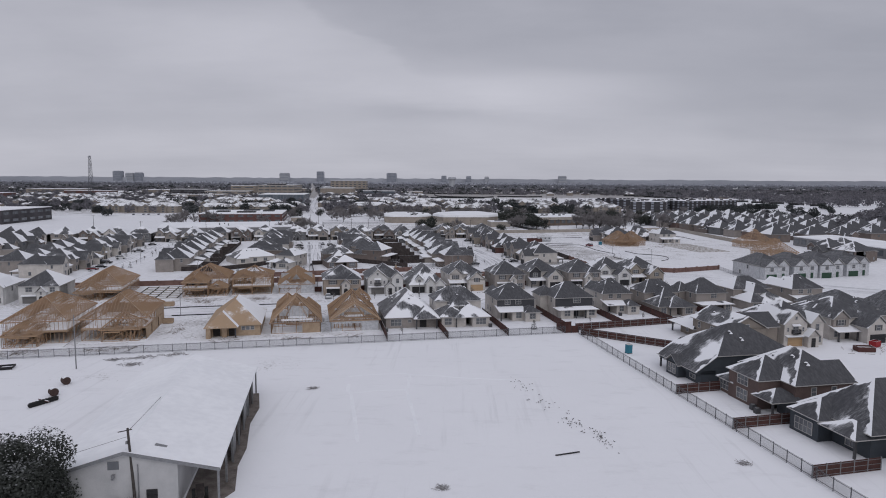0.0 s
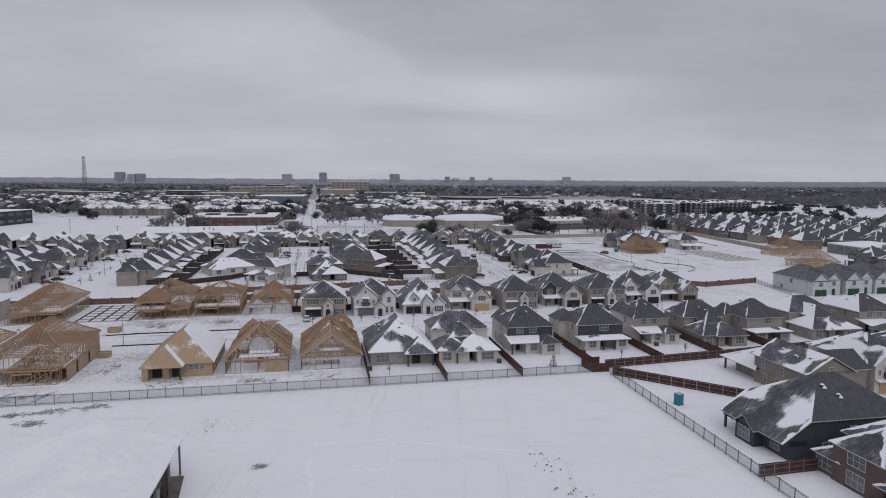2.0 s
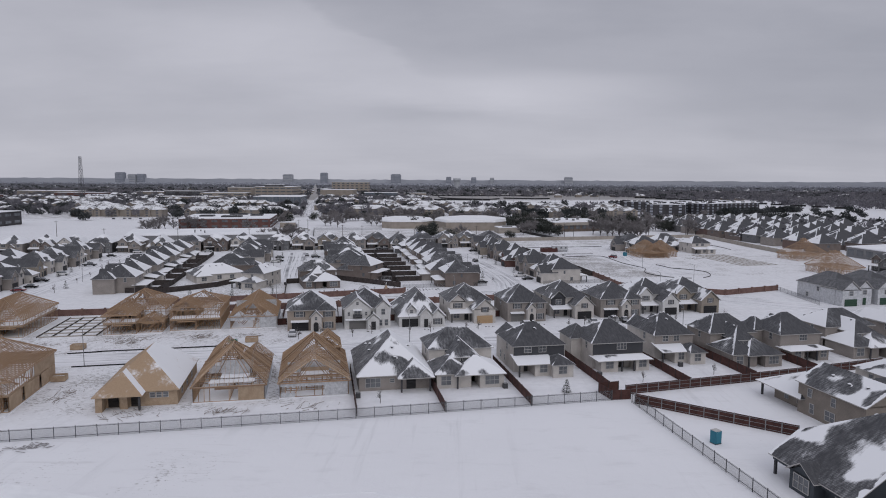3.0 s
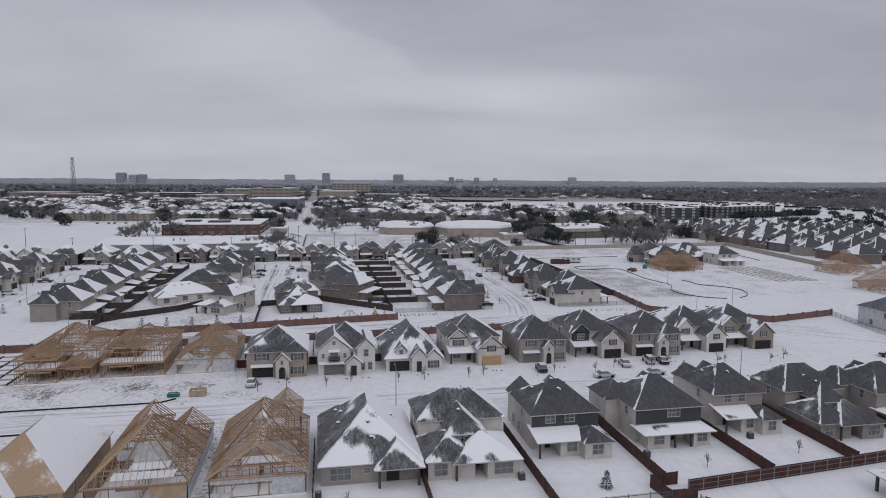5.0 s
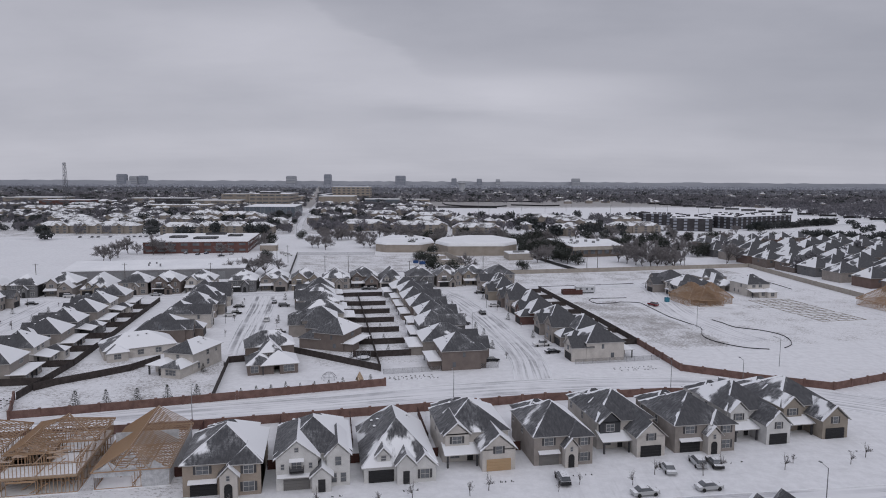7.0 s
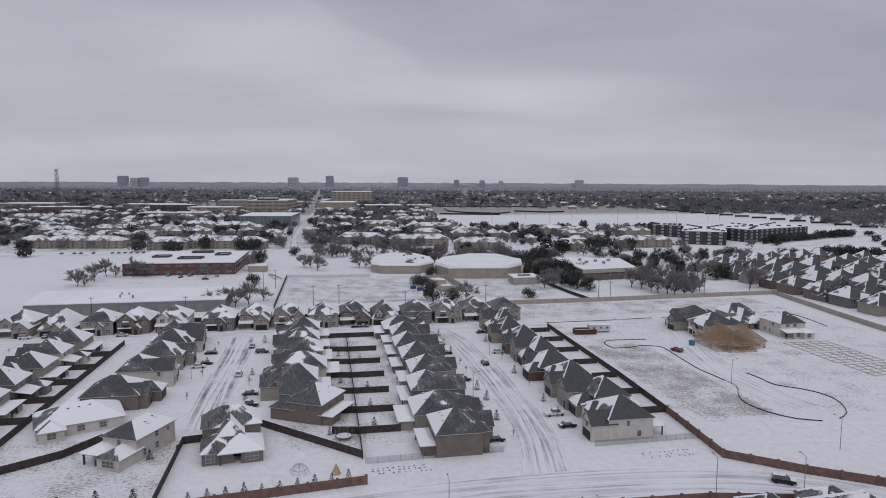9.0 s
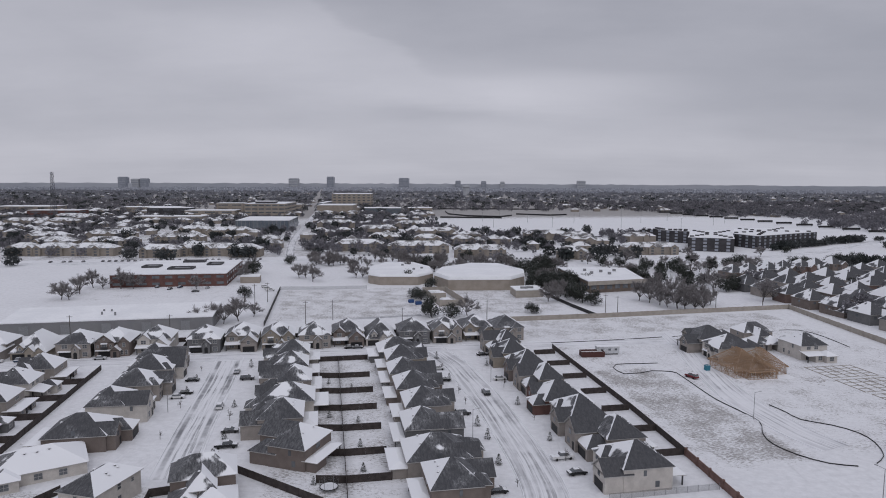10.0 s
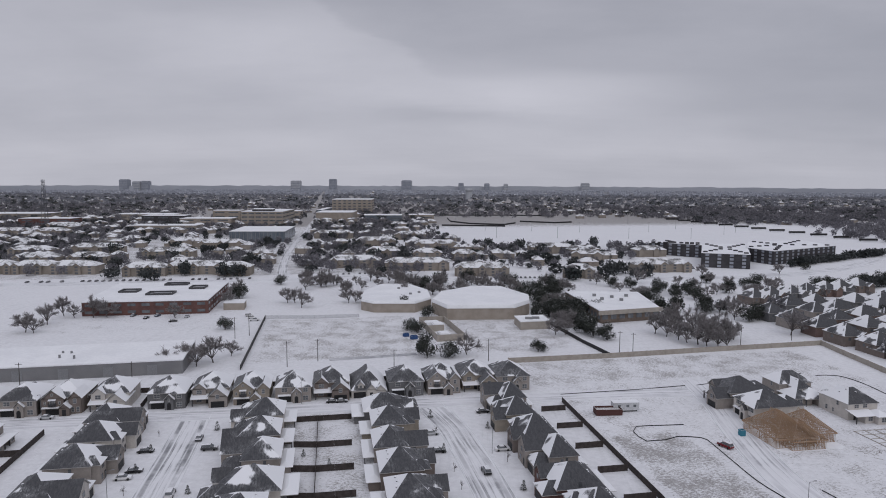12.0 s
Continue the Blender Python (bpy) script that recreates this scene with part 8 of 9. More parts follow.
# ---- beyond the subdivision ----
def slab_building(name, label, category, corners, h, wall, roof=None, windows=None, roof_h=0.0, win=(1.6, 1.5), glass=None, rise=0.0):
    """A flat-roofed block over plan corners given counter-clockwise from the front one; windows: storeys, spacing."""
    root = thing(name, label, category)
    o = Vector((*G(*corners[0]), 0)) - Vector((corners[0][0], corners[0][1], 0)) * SIZE
    root.matrix_basis = pose(o.x, o.y, 0)
    root.scale = (SIZE, SIZE, SIZE)
    n = len(corners)
    s = Shape()
    up = [h + (rise if i >= 2 else 0.0) for i in range(n)]
    s.solid([(*c, 0) for c in corners] + [(*c, z) for c, z in zip(corners, up)], [(i, (i + 1) % n, n + (i + 1) % n, n + i) for i in range(n)])
    part("wall", s, wall, root)
    mid = Vector((sum(c[0] for c in corners) / n, sum(c[1] for c in corners) / n, 0))
    inset = [(mid.x + (c[0] - mid.x) * 0.985, mid.y + (c[1] - mid.y) * 0.985) for c in corners]
    out = [(mid.x + (c[0] - mid.x) * 1.006, mid.y + (c[1] - mid.y) * 1.006) for c in corners]
    part("roof", Shape().solid([(*c, z - 0.25) for c, z in zip(out, up)] + [(*c, z + 0.12) for c, z in zip(out, up)] + [(*c, z - 0.05 if roof_h == 0 else z + roof_h) for c, z in zip(inset, up)],
                               [(i, (i + 1) % n, n + (i + 1) % n, n + i) for i in range(n)] + [(n + i, n + (i + 1) % n, 2 * n + (i + 1) % n, 2 * n + i) for i in range(n)] + [tuple(range(2 * n, 3 * n))]), roof or MAT_FLATROOF, root, "flat roof under snow")
    if windows:
        storeys, gap = windows
        for i in range(n):
            a, b = Vector((*corners[i], 0)), Vector((*corners[(i + 1) % n], 0))
            d = b - a
            nrm = Vector((d.y, -d.x, 0)).normalized()
            if nrm.y > 0.4 or d.length < gap * 1.5:
                continue
            ang = math.degrees(math.atan2(d.y, d.x))
            cnt = int(d.length / gap)
            for k in range(cnt):
                for f in range(storeys):
                    p = a + d * ((k + 0.5) / cnt)
                    zc = h / storeys * (f + 0.5)
                    part("window", shared(("block_window", *win, glass is None), lambda: Shape().box(-win[0] / 2, -0.08, -win[1] / 2, win[0] / 2, 0.05, win[1] / 2), glass or MAT_GLASS), glass or MAT_GLASS, root, place=pose(p.x, p.y, zc, 0, 0, ang))
    return root


def rooftop(root, spots, h, size=(2.0, 1.6, 1.2), mat=None):
    for x, y in spots:
        part("roof_unit", shared(("roof_unit", *size), lambda: Shape().box(-size[0] / 2, -size[1] / 2, -0.1, size[0] / 2, size[1] / 2, size[2]), mat or MAT_METAL), mat or MAT_METAL, root, place=pose(x, y, h))


MAT_GREYWALL = mottled("grey_metal_wall", (0.17, 0.17, 0.178), (0.215, 0.215, 0.22), 0.15, 0.6, 6)
MAT_REDBRICK = mottled("red_brick", (0.105, 0.055, 0.049), (0.150, 0.080, 0.071), 0.3, 0.9, 5)
MAT_TANBRICK = mottled("tan_brick", (0.27, 0.235, 0.20), (0.35, 0.31, 0.27), 0.2, 0.9, 5)
MAT_BEIGE = mottled("beige_stucco", (0.225, 0.197, 0.170), (0.300, 0.268, 0.235), 0.15, 0.9, 3)
MAT_DARKBRICK = mottled("dark_facade", (0.040, 0.038, 0.042), (0.075, 0.072, 0.078), 0.12, 0.8, 3)
MAT_FARGLASS = mottled("tinted_curtain_wall", (0.10, 0.12, 0.145), (0.17, 0.19, 0.215), 0.1, 0.25, 1.0)
# far tower tones hold the pale blue of distance haze
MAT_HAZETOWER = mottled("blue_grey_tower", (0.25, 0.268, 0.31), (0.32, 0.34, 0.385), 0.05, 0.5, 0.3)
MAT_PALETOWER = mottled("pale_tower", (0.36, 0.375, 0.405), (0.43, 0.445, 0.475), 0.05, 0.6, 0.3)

shed = slab_building("warehouse", "long grey metal warehouse with snowy roof", "warehouse", [(-160.1, 353.3), (-91.4, 370.0), (-95.9, 391.0), (-165.2, 372.6)], 4.7, MAT_GREYWALL, roof_h=0.16, rise=1.5)
rooftop(shed, [(-131.3, 367.5), (-133.1, 372.2), (-126.2, 367.2), (-130.2, 372.3)], 5.2, (0.5, 0.5, 1.2))
for i in range(5):
    x, y = -154 + i * 13, 354.8 + i * 13 * 0.243
    part("dock_door", Shape().box(0, -0.12, 0, 3.0, 0.02, 3.4), MAT_METAL, shed, place=pose(x, y, 0, 0, 0, 13.7))

office = slab_building("brick_office", "low red-brick office block with roof courts", "office building", [(-177.5, 457.5), (-121.8, 468.0), (-132.5, 523.4), (-190.0, 514.8)], 6.6, MAT_REDBRICK, windows=(2, 6.2), win=(3.6, 1.3))
for x, y, w, d, hh in ((-170, 488, 9, 8, 1.0), (-151, 482, 13, 8, 1.0), (-156, 511, 12, 6, 1.1), (-140, 502, 8, 9, 1.0)):
    for bx in ((0, 0, 0, w, 0.5, hh), (0, d - 0.5, 0, w, d, hh), (0, 0.51, 0, 0.5, d - 0.51, hh), (w - 0.5, 0.51, 0, w, d - 0.51, hh)):
        part("screen_wall", Shape().box(*bx), MAT_DARKTRIM, office, place=pose(x - w / 2, y - d / 2, 6.5, 0, 0, 10))
    rooftop(office, [(x, y)], 6.6, (w * 0.6, d * 0.4, 0.7), MAT_METAL)
slab_building("low_annex", "small tan annex beside the brick office", "annex", [(-116, 476), (-106, 477), (-108, 486), (-118, 485)], 3.6, MAT_TANBRICK)

church_a = slab_building("round_hall", "low tan hall with rounded snowy roof", "hall", [(-47, 480), (-40, 474), (-20, 475), (-13, 488), (-16, 510), (-28, 530), (-44, 528), (-50, 505)], 4.6, MAT_TANBRICK, roof_h=0.9)
slab_building("round_hall", "wide tan hall with shallow domed snowy roof", "hall", [(-11, 475), (-3, 459), (28, 462), (36, 475), (37, 490), (24, 516), (8, 516), (-8, 497)], 5.5, MAT_TANBRICK, roof_h=1.4)
rooftop(church_a, [(-24, 495), (-20, 500), (-32, 512)], 5.4, (1.4, 1.2, 0.9))
court = thing("walled_court", "tan walled service court with snowed equipment inside", "walled court", place=at(81.2, 409.0, 0, 4))
for x0, y0, x1, y1 in ((0, 0, 14.4, 0.3), (0, 0.31, 0.3, 44.0), (14.1, 0.31, 14.4, 44.0), (0.31, 43.7, 14.09, 44.0), (0.31, 22, 9.0, 22.3)):
    part("wall", Shape().box(x0, y0, 0, x1, y1, 3.4), MAT_STUCCO, court)
for x, y, w, d, h in ((3, 6, 5.5, 7, 2.2), (4.5, 26, 6, 8, 2.4), (2, 36, 8, 5, 1.8)):
    part("equipment", Shape().box(x, y, 0, x + w, y + d, h).box(x + 0.6, y + 0.6, h, x + w - 0.6, y + d - 0.6, h + 0.35), MAT_SNOW, court, "snow-capped plant equipment")
annex2 = slab_building("low_annex", "small flat tan annex in the snow", "annex", [(30, 440), (43, 443), (41, 455), (28, 452)], 3.6, MAT_STUCCO)
rooftop(annex2, [(34, 446), (37, 447)], 3.6, (3.2, 1.6, 0.8))
slab_building("brick_offices", "dark red-brown brick office with window bands", "office building", [(u * CR - v * SR, u * SR + v * CR) for u, v in ((-275, 492), (-207, 488), (-197, 545), (-265, 552))], 9.5, MAT_DARKBRICK, windows=(2, 9.0), win=(6.0, 1.8))
slab_building("storage_hall", "long low dark hall with flat snowy roof", "hall", [(u * CR - v * SR, u * SR + v * CR) for u, v in ((238, 222), (265, 220), (268, 289), (241, 284))], 4.4, MAT_GREYWALL, windows=(1, 5.0), win=(3.6, 2.4))
school = slab_building("school", "flat-roofed brown school with deep eaves", "school", [(67.9, 454.6), (97.0, 465.4), (97.2, 508.0), (59.2, 507.0)], 5.6, mottled("brown_masonry", (0.12, 0.095, 0.08), (0.18, 0.145, 0.125), 0.2, 0.9, 4), windows=(1, 4.4), win=(2.8, 2.2))
rooftop(school, [(74, 484), (80, 490), (83, 482), (88, 494), (72, 494)], 5.7, (1.6, 1.4, 1.1))
part("eave_band", Shape().solid([(66.6, 453.0, 4.0), (98.4, 464.8, 4.0), (98.4, 464.8, 5.9), (66.6, 453.0, 5.9), (67.4, 454.1, 4.0), (97.4, 465.3, 4.0), (97.4, 465.3, 5.9), (67.4, 454.1, 5.9)], [(0, 1, 2, 3), (7, 6, 5, 4), (0, 4, 5, 1), (3, 2, 6, 7), (0, 3, 7, 4), (1, 5, 6, 2)]), MAT_STUCCO, school)

# dark four-storey apartments
for label, corners in (("dark four-storey apartment block with rows of windows", [(167, 735), (182, 737), (206, 718), (211, 733), (187, 757)]), ("dark four-storey apartment block with rows of windows", [(185, 657), (217, 647), (246, 728), (211, 728)]), ("long four-storey apartment block of dark and tan brick", [(236, 700), (247, 673), (319, 722), (313, 768), (261, 754)])):
    # pale blue-grey pane colour stands in for sky reflected in the glass
    b = slab_building("apartment_block", label, "apartment block", corners, 10.8, MAT_DARKBRICK, windows=(4, 7.0), win=(2.6, 1.7), glass=MAT_HAZETOWER)
    cx, cy = sum(c[0] for c in corners) / len(corners), sum(c[1] for c in corners) / len(corners)
    rooftop(b, [(cx + (c[0] - cx) * t, cy + (c[1] - cy) * t) for c in corners for t in (0.2, 0.42, 0.62, 0.84)], 10.8, (2.8, 2.0, 0.9), MAT_DARKBRICK)

# beige walk-up apartments and small houses in rows across the avenue
MAT_SNOWROOF = Nodes("snow_laden_shingle", 0.85)
_f = MAT_SNOWROOF.step(MAT_SNOWROOF.math("ADD", MAT_SNOWROOF.math("MULTIPLY", MAT_SNOWROOF.noise(0.12, 4), 0.7), MAT_SNOWROOF.math("MULTIPLY", MAT_SNOWROOF.noise(0.9, 4), 0.3)), 0.40, 0.54)
MAT_SNOWROOF = MAT_SNOWROOF.colour(MAT_SNOWROOF.mix(_f, (0.13, 0.125, 0.125), (0.76, 0.77, 0.79)))


def walkup(w, d, z):
    """Three floors of flats: a hip roof broken by gabled bays; flat dark panes serve as windows and shaded balcony
    recesses.
    """
    bays = max(2, round(w / 8.5))
    wings, wins = [(0, w, 0, d, 0, z, "hip", 0.62, "b")], []
    for i in range(bays):
        x = (i + 0.5) * w / bays
        if i % 2 == 0:
            wings.append((x - 2.7, x + 2.7, -1.8, d / 2, 0, z - 0.05, "gy", 0.78, "b"))
        for k in range(3):
            wins.append(("pan", "s", -1.8 if i % 2 == 0 else 0, x, 0.6 + k * z / 3, 2.6, 1.5))
    wings.append((w * 0.2, w * 0.35, d - 4, d + 1.5, 0, z - 0.06, "gy", 0.78, "b"))
    return house("beige walk-up apartment house with snowy gabled roof", wings, wins, wall_mat=MAT_BEIGE, roof_mat=MAT_SNOWROOF, category="apartment house", group="apartment houses", name="apartment_house")


FLATS = (22, 32, 44)
WALKUPS = [walkup(w, 13, 7.4) for w in FLATS]


def flats(x, y, w, turn):
    k = min(range(3), key=lambda i: abs(FLATS[i] - w))
    h = stand(WALKUPS[k], pose(*G(x, y), 0, 0, 0, turn) @ Matrix.Diagonal((w / FLATS[k], 1.0, 1.0, 1.0)))
    if y > 690 and h is not WALKUPS[k]:
        for o in [o for o in h.children_recursive if o.name.startswith("window")]:
            bpy.data.objects.remove(o)


for x, y, w, turn in ((-326, 588, 21, 3), (-307, 589, 31, 3), (-281, 590, 33, 3), (-226, 583, 29, 8), (-202, 595, 41, 3), (-164, 591, 23, 5), (-381, 688, 38, 0), (-340, 710, 46, 5), (-262, 681, 44, 6), (-282, 772, 34, 3), (-247, 756, 46, 8), (-539, 880, 48, 3), (-490, 884, 36, 5), (-542, 980, 46, 5), (-300, 640, 30, 10), (-340, 636, 34, 3)):
    flats(x, y, w, turn)
for x, y, w, turn in ((-96, 634, 40, 2), (-53, 622, 50, 5), (-79, 699, 30, 4), (-104, 792, 42, 5), (-165, 876, 46, 4), (-2, 598, 40, 2), (-5, 681, 21, 8), (71, 596, 22, -12), (65, 739, 42, 10), (92, 692, 27, -15), (126, 623, 46, 8), (153, 720, 28, 12), (-43, 765, 43, 4), (-39, 687, 26, 6), (-73, 867, 35, 5), (98, 718, 28, 25)):
    flats(x, y, w, turn)

# cars under snow in the far car parks
def far_cars(rows, seed):
    q = random.Random(seed)
    s = Shape()
    for u0, v0, u1, v1, n in rows:
        for i in range(n):
            if q.random() < 0.22:
                continue
            x, y = W(u0 + (u1 - u0) * i / n, v0 + (v1 - v0) * i / n)
            a = math.atan2(v1 - v0, u1 - u0) + math.pi / 2 + radians(ROT)
            c, d = math.cos(a), math.sin(a)
            for hx, hy, z0, z1, k in ((2.2, 0.9, 0.3, 0.95, 1.0), (1.25, 0.8, 0.95, 1.5, 0.75)):
                low = [(x + px_ * c - py_ * d, y + px_ * d + py_ * c, z0) for px_, py_ in ((-hx, -hy), (hx, -hy), (hx, hy), (-hx, hy))]
                top = [(x + px_ * k * c - py_ * k * d, y + px_ * k * d + py_ * k * c, z1) for px_, py_ in ((-hx, -hy), (hx, -hy), (hx, hy), (-hx, hy))]
                s.solid(low + top, [(4, 5, 6, 7), (0, 1, 5, 4), (1, 2, 6, 5), (2, 3, 7, 6), (3, 0, 4, 7)])
    whole("far_parked_cars", s, dusted("snowed_dark_cars", (0.02, 0.02, 0.025), (0.10, 0.10, 0.11), 0.8, 0.3, 0.4), "rows of dark cars under snow before the apartments", "cars", kind="stuff")


far_cars([(268, 588, 318, 598, 20), (270, 596, 312, 604, 17), (-150, 598, -60, 596, 22), (-58, 596, -10, 594, 12), (-120, 650, -40, 643, 20), (150, 575, 186, 566, 12), (196, 556, 214, 548, 7), (40, 606, 70, 606, 8)], 31)

# offices along the straight road
glass = slab_building("glass_office", "low glass-walled office under a snowy roof", "office building", [(-243, 828), (-187, 833), (-197, 908), (-253, 902)], 11.0, MAT_FARGLASS)
for i in range(14):
    part("mullion", Shape().box(-0.15, -0.2, 0, 0.15, 0.05, 10.8), MAT_METAL, glass, place=pose(-241 + i * 4.1, 827.9 + i * 0.366, 0))
slab_building("office_building", "long tan five-storey office with window bands", "office building", [(-312, 1060), (-256, 1066), (-262, 1150), (-318, 1144)], 20.0, MAT_TANBRICK, windows=(4, 9), win=(7.5, 1.8))
slab_building("plant_room", "dark rooftop plant room", "plant room", [(-300, 1072), (-272, 1075), (-276, 1100), (-304, 1096)], 23.0, MAT_DARKBRICK)
slab_building("office_building", "tan office hall with blank walls", "office building", [(-232, 1172), (-176, 1178), (-180, 1240), (-236, 1234)], 14.0, MAT_TANBRICK)
slab_building("office_building", "stepped tan office with window bands", "office building", [(-262, 1440), (-186, 1450), (-192, 1520), (-268, 1510)], 26.0, MAT_TANBRICK, windows=(5, 9), win=(5, 2.2))
slab_building("office_building", "dark glass office beside the road", "office building", [(-246, 1235), (-236, 1236), (-240, 1330), (-250, 1329)], 15.0, MAT_FARGLASS)
for x, y, w, d, h, mat in ((-470, 1090, 60, 30, 12, MAT_DARKBRICK), (-400, 1060, 70, 34, 10, MAT_TANBRICK), (-380, 1130, 40, 26, 18, MAT_TANBRICK), (-420, 960, 80, 30, 7, MAT_BEIGE), (-160, 1190, 60, 40, 9, MAT_FARGLASS), (-90, 1230, 40, 30, 8, MAT_TANBRICK), (-620, 1040, 70, 30, 10, MAT_REDBRICK), (-560, 1180, 90, 40, 9, MAT_BEIGE), (-760, 1160, 90, 50, 10, MAT_BEIGE), (-340, 1250, 60, 30, 12, MAT_TANBRICK), (-900, 1000, 80, 40, 10, MAT_REDBRICK), (-700, 900, 70, 35, 9, MAT_REDBRICK)):
    slab_building("commercial_block", "flat-roofed commercial block under snow", "commercial building", [(x, y), (x + w, y + w * 0.1), (x + w - d * 0.1, y + d + w * 0.1), (x - d * 0.1, y + d)], h, mat, windows=(max(1, int(h / 5)), 20), win=(14, 1.6))

# skyline: towers and window bands with distance haze painted into their colours
MAT_HAZEGLASS = mottled("haze_tinted_window_band", (0.205, 0.222, 0.262), (0.25, 0.268, 0.31), 0.05, 0.4, 0.3)
MAT_MAST = mottled("dull_mast_steel", (0.085, 0.088, 0.098), (0.12, 0.123, 0.135), 0.3, 0.6, 2.0)
def tower(x, y, w, d, h, mat, label):
    t = thing("tower_block", label, "tower block", "far towers", place=pose(*G(x, y), 0))
    t.scale = (SIZE, SIZE, SIZE)
    part("shaft", Shape().box(-w / 2, -d / 2, 0, w / 2, d / 2, h), mat, t)
    part("crown", Shape().box(-w * 0.42, -d * 0.42, h, w * 0.42, d * 0.42, h + 3), mat, t)
    for k in range(int(h / 9)):
        part("window_band", Shape().box(-w / 2 + 0.5, -d / 2 - 0.3, k * 9 + 5, w / 2 - 0.5, -d / 2 + 0.1, k * 9 + 7.4), MAT_HAZEGLASS, t)


HAZY = "distant office tower tinted grey for haze"
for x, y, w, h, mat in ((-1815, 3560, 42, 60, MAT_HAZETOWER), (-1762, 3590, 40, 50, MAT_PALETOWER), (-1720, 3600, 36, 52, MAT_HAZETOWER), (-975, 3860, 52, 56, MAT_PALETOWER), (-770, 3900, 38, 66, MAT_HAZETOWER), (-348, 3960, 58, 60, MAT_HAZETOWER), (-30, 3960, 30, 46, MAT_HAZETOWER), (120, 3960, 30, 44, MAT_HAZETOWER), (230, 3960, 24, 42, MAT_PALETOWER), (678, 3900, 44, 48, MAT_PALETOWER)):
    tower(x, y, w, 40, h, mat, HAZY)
tank = thing("water_tower", "pale fluted water tower above the trees", "water tower", place=pose(-9.0, 3000.0, 0))
tank.scale = (SIZE, SIZE, SIZE)
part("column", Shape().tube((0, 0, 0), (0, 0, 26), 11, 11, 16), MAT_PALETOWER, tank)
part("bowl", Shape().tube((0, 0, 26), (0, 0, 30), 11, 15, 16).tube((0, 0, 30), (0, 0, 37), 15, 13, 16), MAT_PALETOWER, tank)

mast = thing("lattice_mast", "tall steel lattice radio mast", "mast", place=pose(*G(-548, 990), 0))
mast.scale = (SIZE, SIZE, SIZE)
H = 63.0
for i in range(4):
    a = math.pi / 4 + i * math.pi / 2
    part("leg", Shape().tube((4.2 * math.cos(a), 4.2 * math.sin(a), 0), (1.6 * math.cos(a), 1.6 * math.sin(a), H), 0.3, 0.22, 5), MAT_MAST, mast)
for k in range(12):
    z0, z1 = H * k / 12, H * (k + 1) / 12
    for i in range(4):
        a, b = math.pi / 4 + i * math.pi / 2, math.pi / 4 + (i + 1) * math.pi / 2
        r0, r1 = 4.2 - 2.6 * z0 / H, 4.2 - 2.6 * z1 / H
        part("brace", Shape().tube((r0 * math.cos(a), r0 * math.sin(a), z0), (r1 * math.cos(b), r1 * math.sin(b), z1), 0.16, 0.16, 4), MAT_MAST, mast)
for z in (46, 54, 61):
    part("dish", Shape().tube((0, -2.4, z), (0, -3.0, z), 1.4, 1.0, 10), MAT_PALETOWER, mast)

# playing fields: long dark covers, light poles, ball-field fences
for i in range(14):
    t = i / 13
    x, y = 340 + 115 * t, 1255 - 440 * t
    whole("shade_cover", Shape().box(0, 0, 1.2, 24, 3.0, 4.0).box(1, 1.2, 0, 1.4, 1.6, 1.2).box(22.6, 1.2, 0, 23, 1.6, 1.2), MAT_IRON, "long dark cover beside the playing fields", "shade cover", "covers along the fields", place=pose(*G(x, y), 0, 0, 0, 4))
for x, y in ((30, 1010), (90, 1000), (150, 990), (40, 900), (110, 905), (190, 900), (240, 1000), (290, 1050), (320, 960), (-10, 1080), (60, 1130), (180, 1120), (250, 1150), (350, 1000), (260, 900)):
    pole("field_light", "tall thin field light pole", x, y, 15, 0.22, MAT_METAL, ((14.6, 1.6, 0),))
for pts in ([(-28, 1270), (-20, 1180), (10, 1130), (60, 1110), (80, 1150)], [(90, 1190), (140, 1160), (170, 1180)], [(-30, 1090), (20, 1085), (60, 1080)], [(-40, 1360), (60, 1370), (160, 1362)]):
    run_fence("field_fence", "dark ball-field fence across the snow", "fence", pts, 2.6, MAT_IRON, 30, 0.3, 0.4, plan=False)

# ---- woods and far town ----
def sprays(n, r, h, seed, low=0.15, fine=1.0):
    """Leaf or twig sprays of one far tree, round its origin."""
    g = np.random.default_rng(seed)
    d = g.normal(size=(n, 3))
    d /= np.linalg.norm(d, axis=1)[:, None]
    c = d * g.uniform(0.5, 1.05, (n, 1)) * np.array([r, r, h * 0.42]) * g.uniform(0.75, 1.15, (n, 1)) + np.array([0, 0, h * (low + 0.42)])
    a = g.normal(size=(n, 3))
    a /= np.linalg.norm(a, axis=1)[:, None]
    b = np.cross(a, g.normal(size=(n, 3)))
    b /= np.linalg.norm(b, axis=1)[:, None]
    s = g.uniform(0.14, 0.32, (n, 1)) * r * fine
    return np.stack([c - a * s, c - b * s * 0.7, c + a * s + b * s * 0.3], 1)


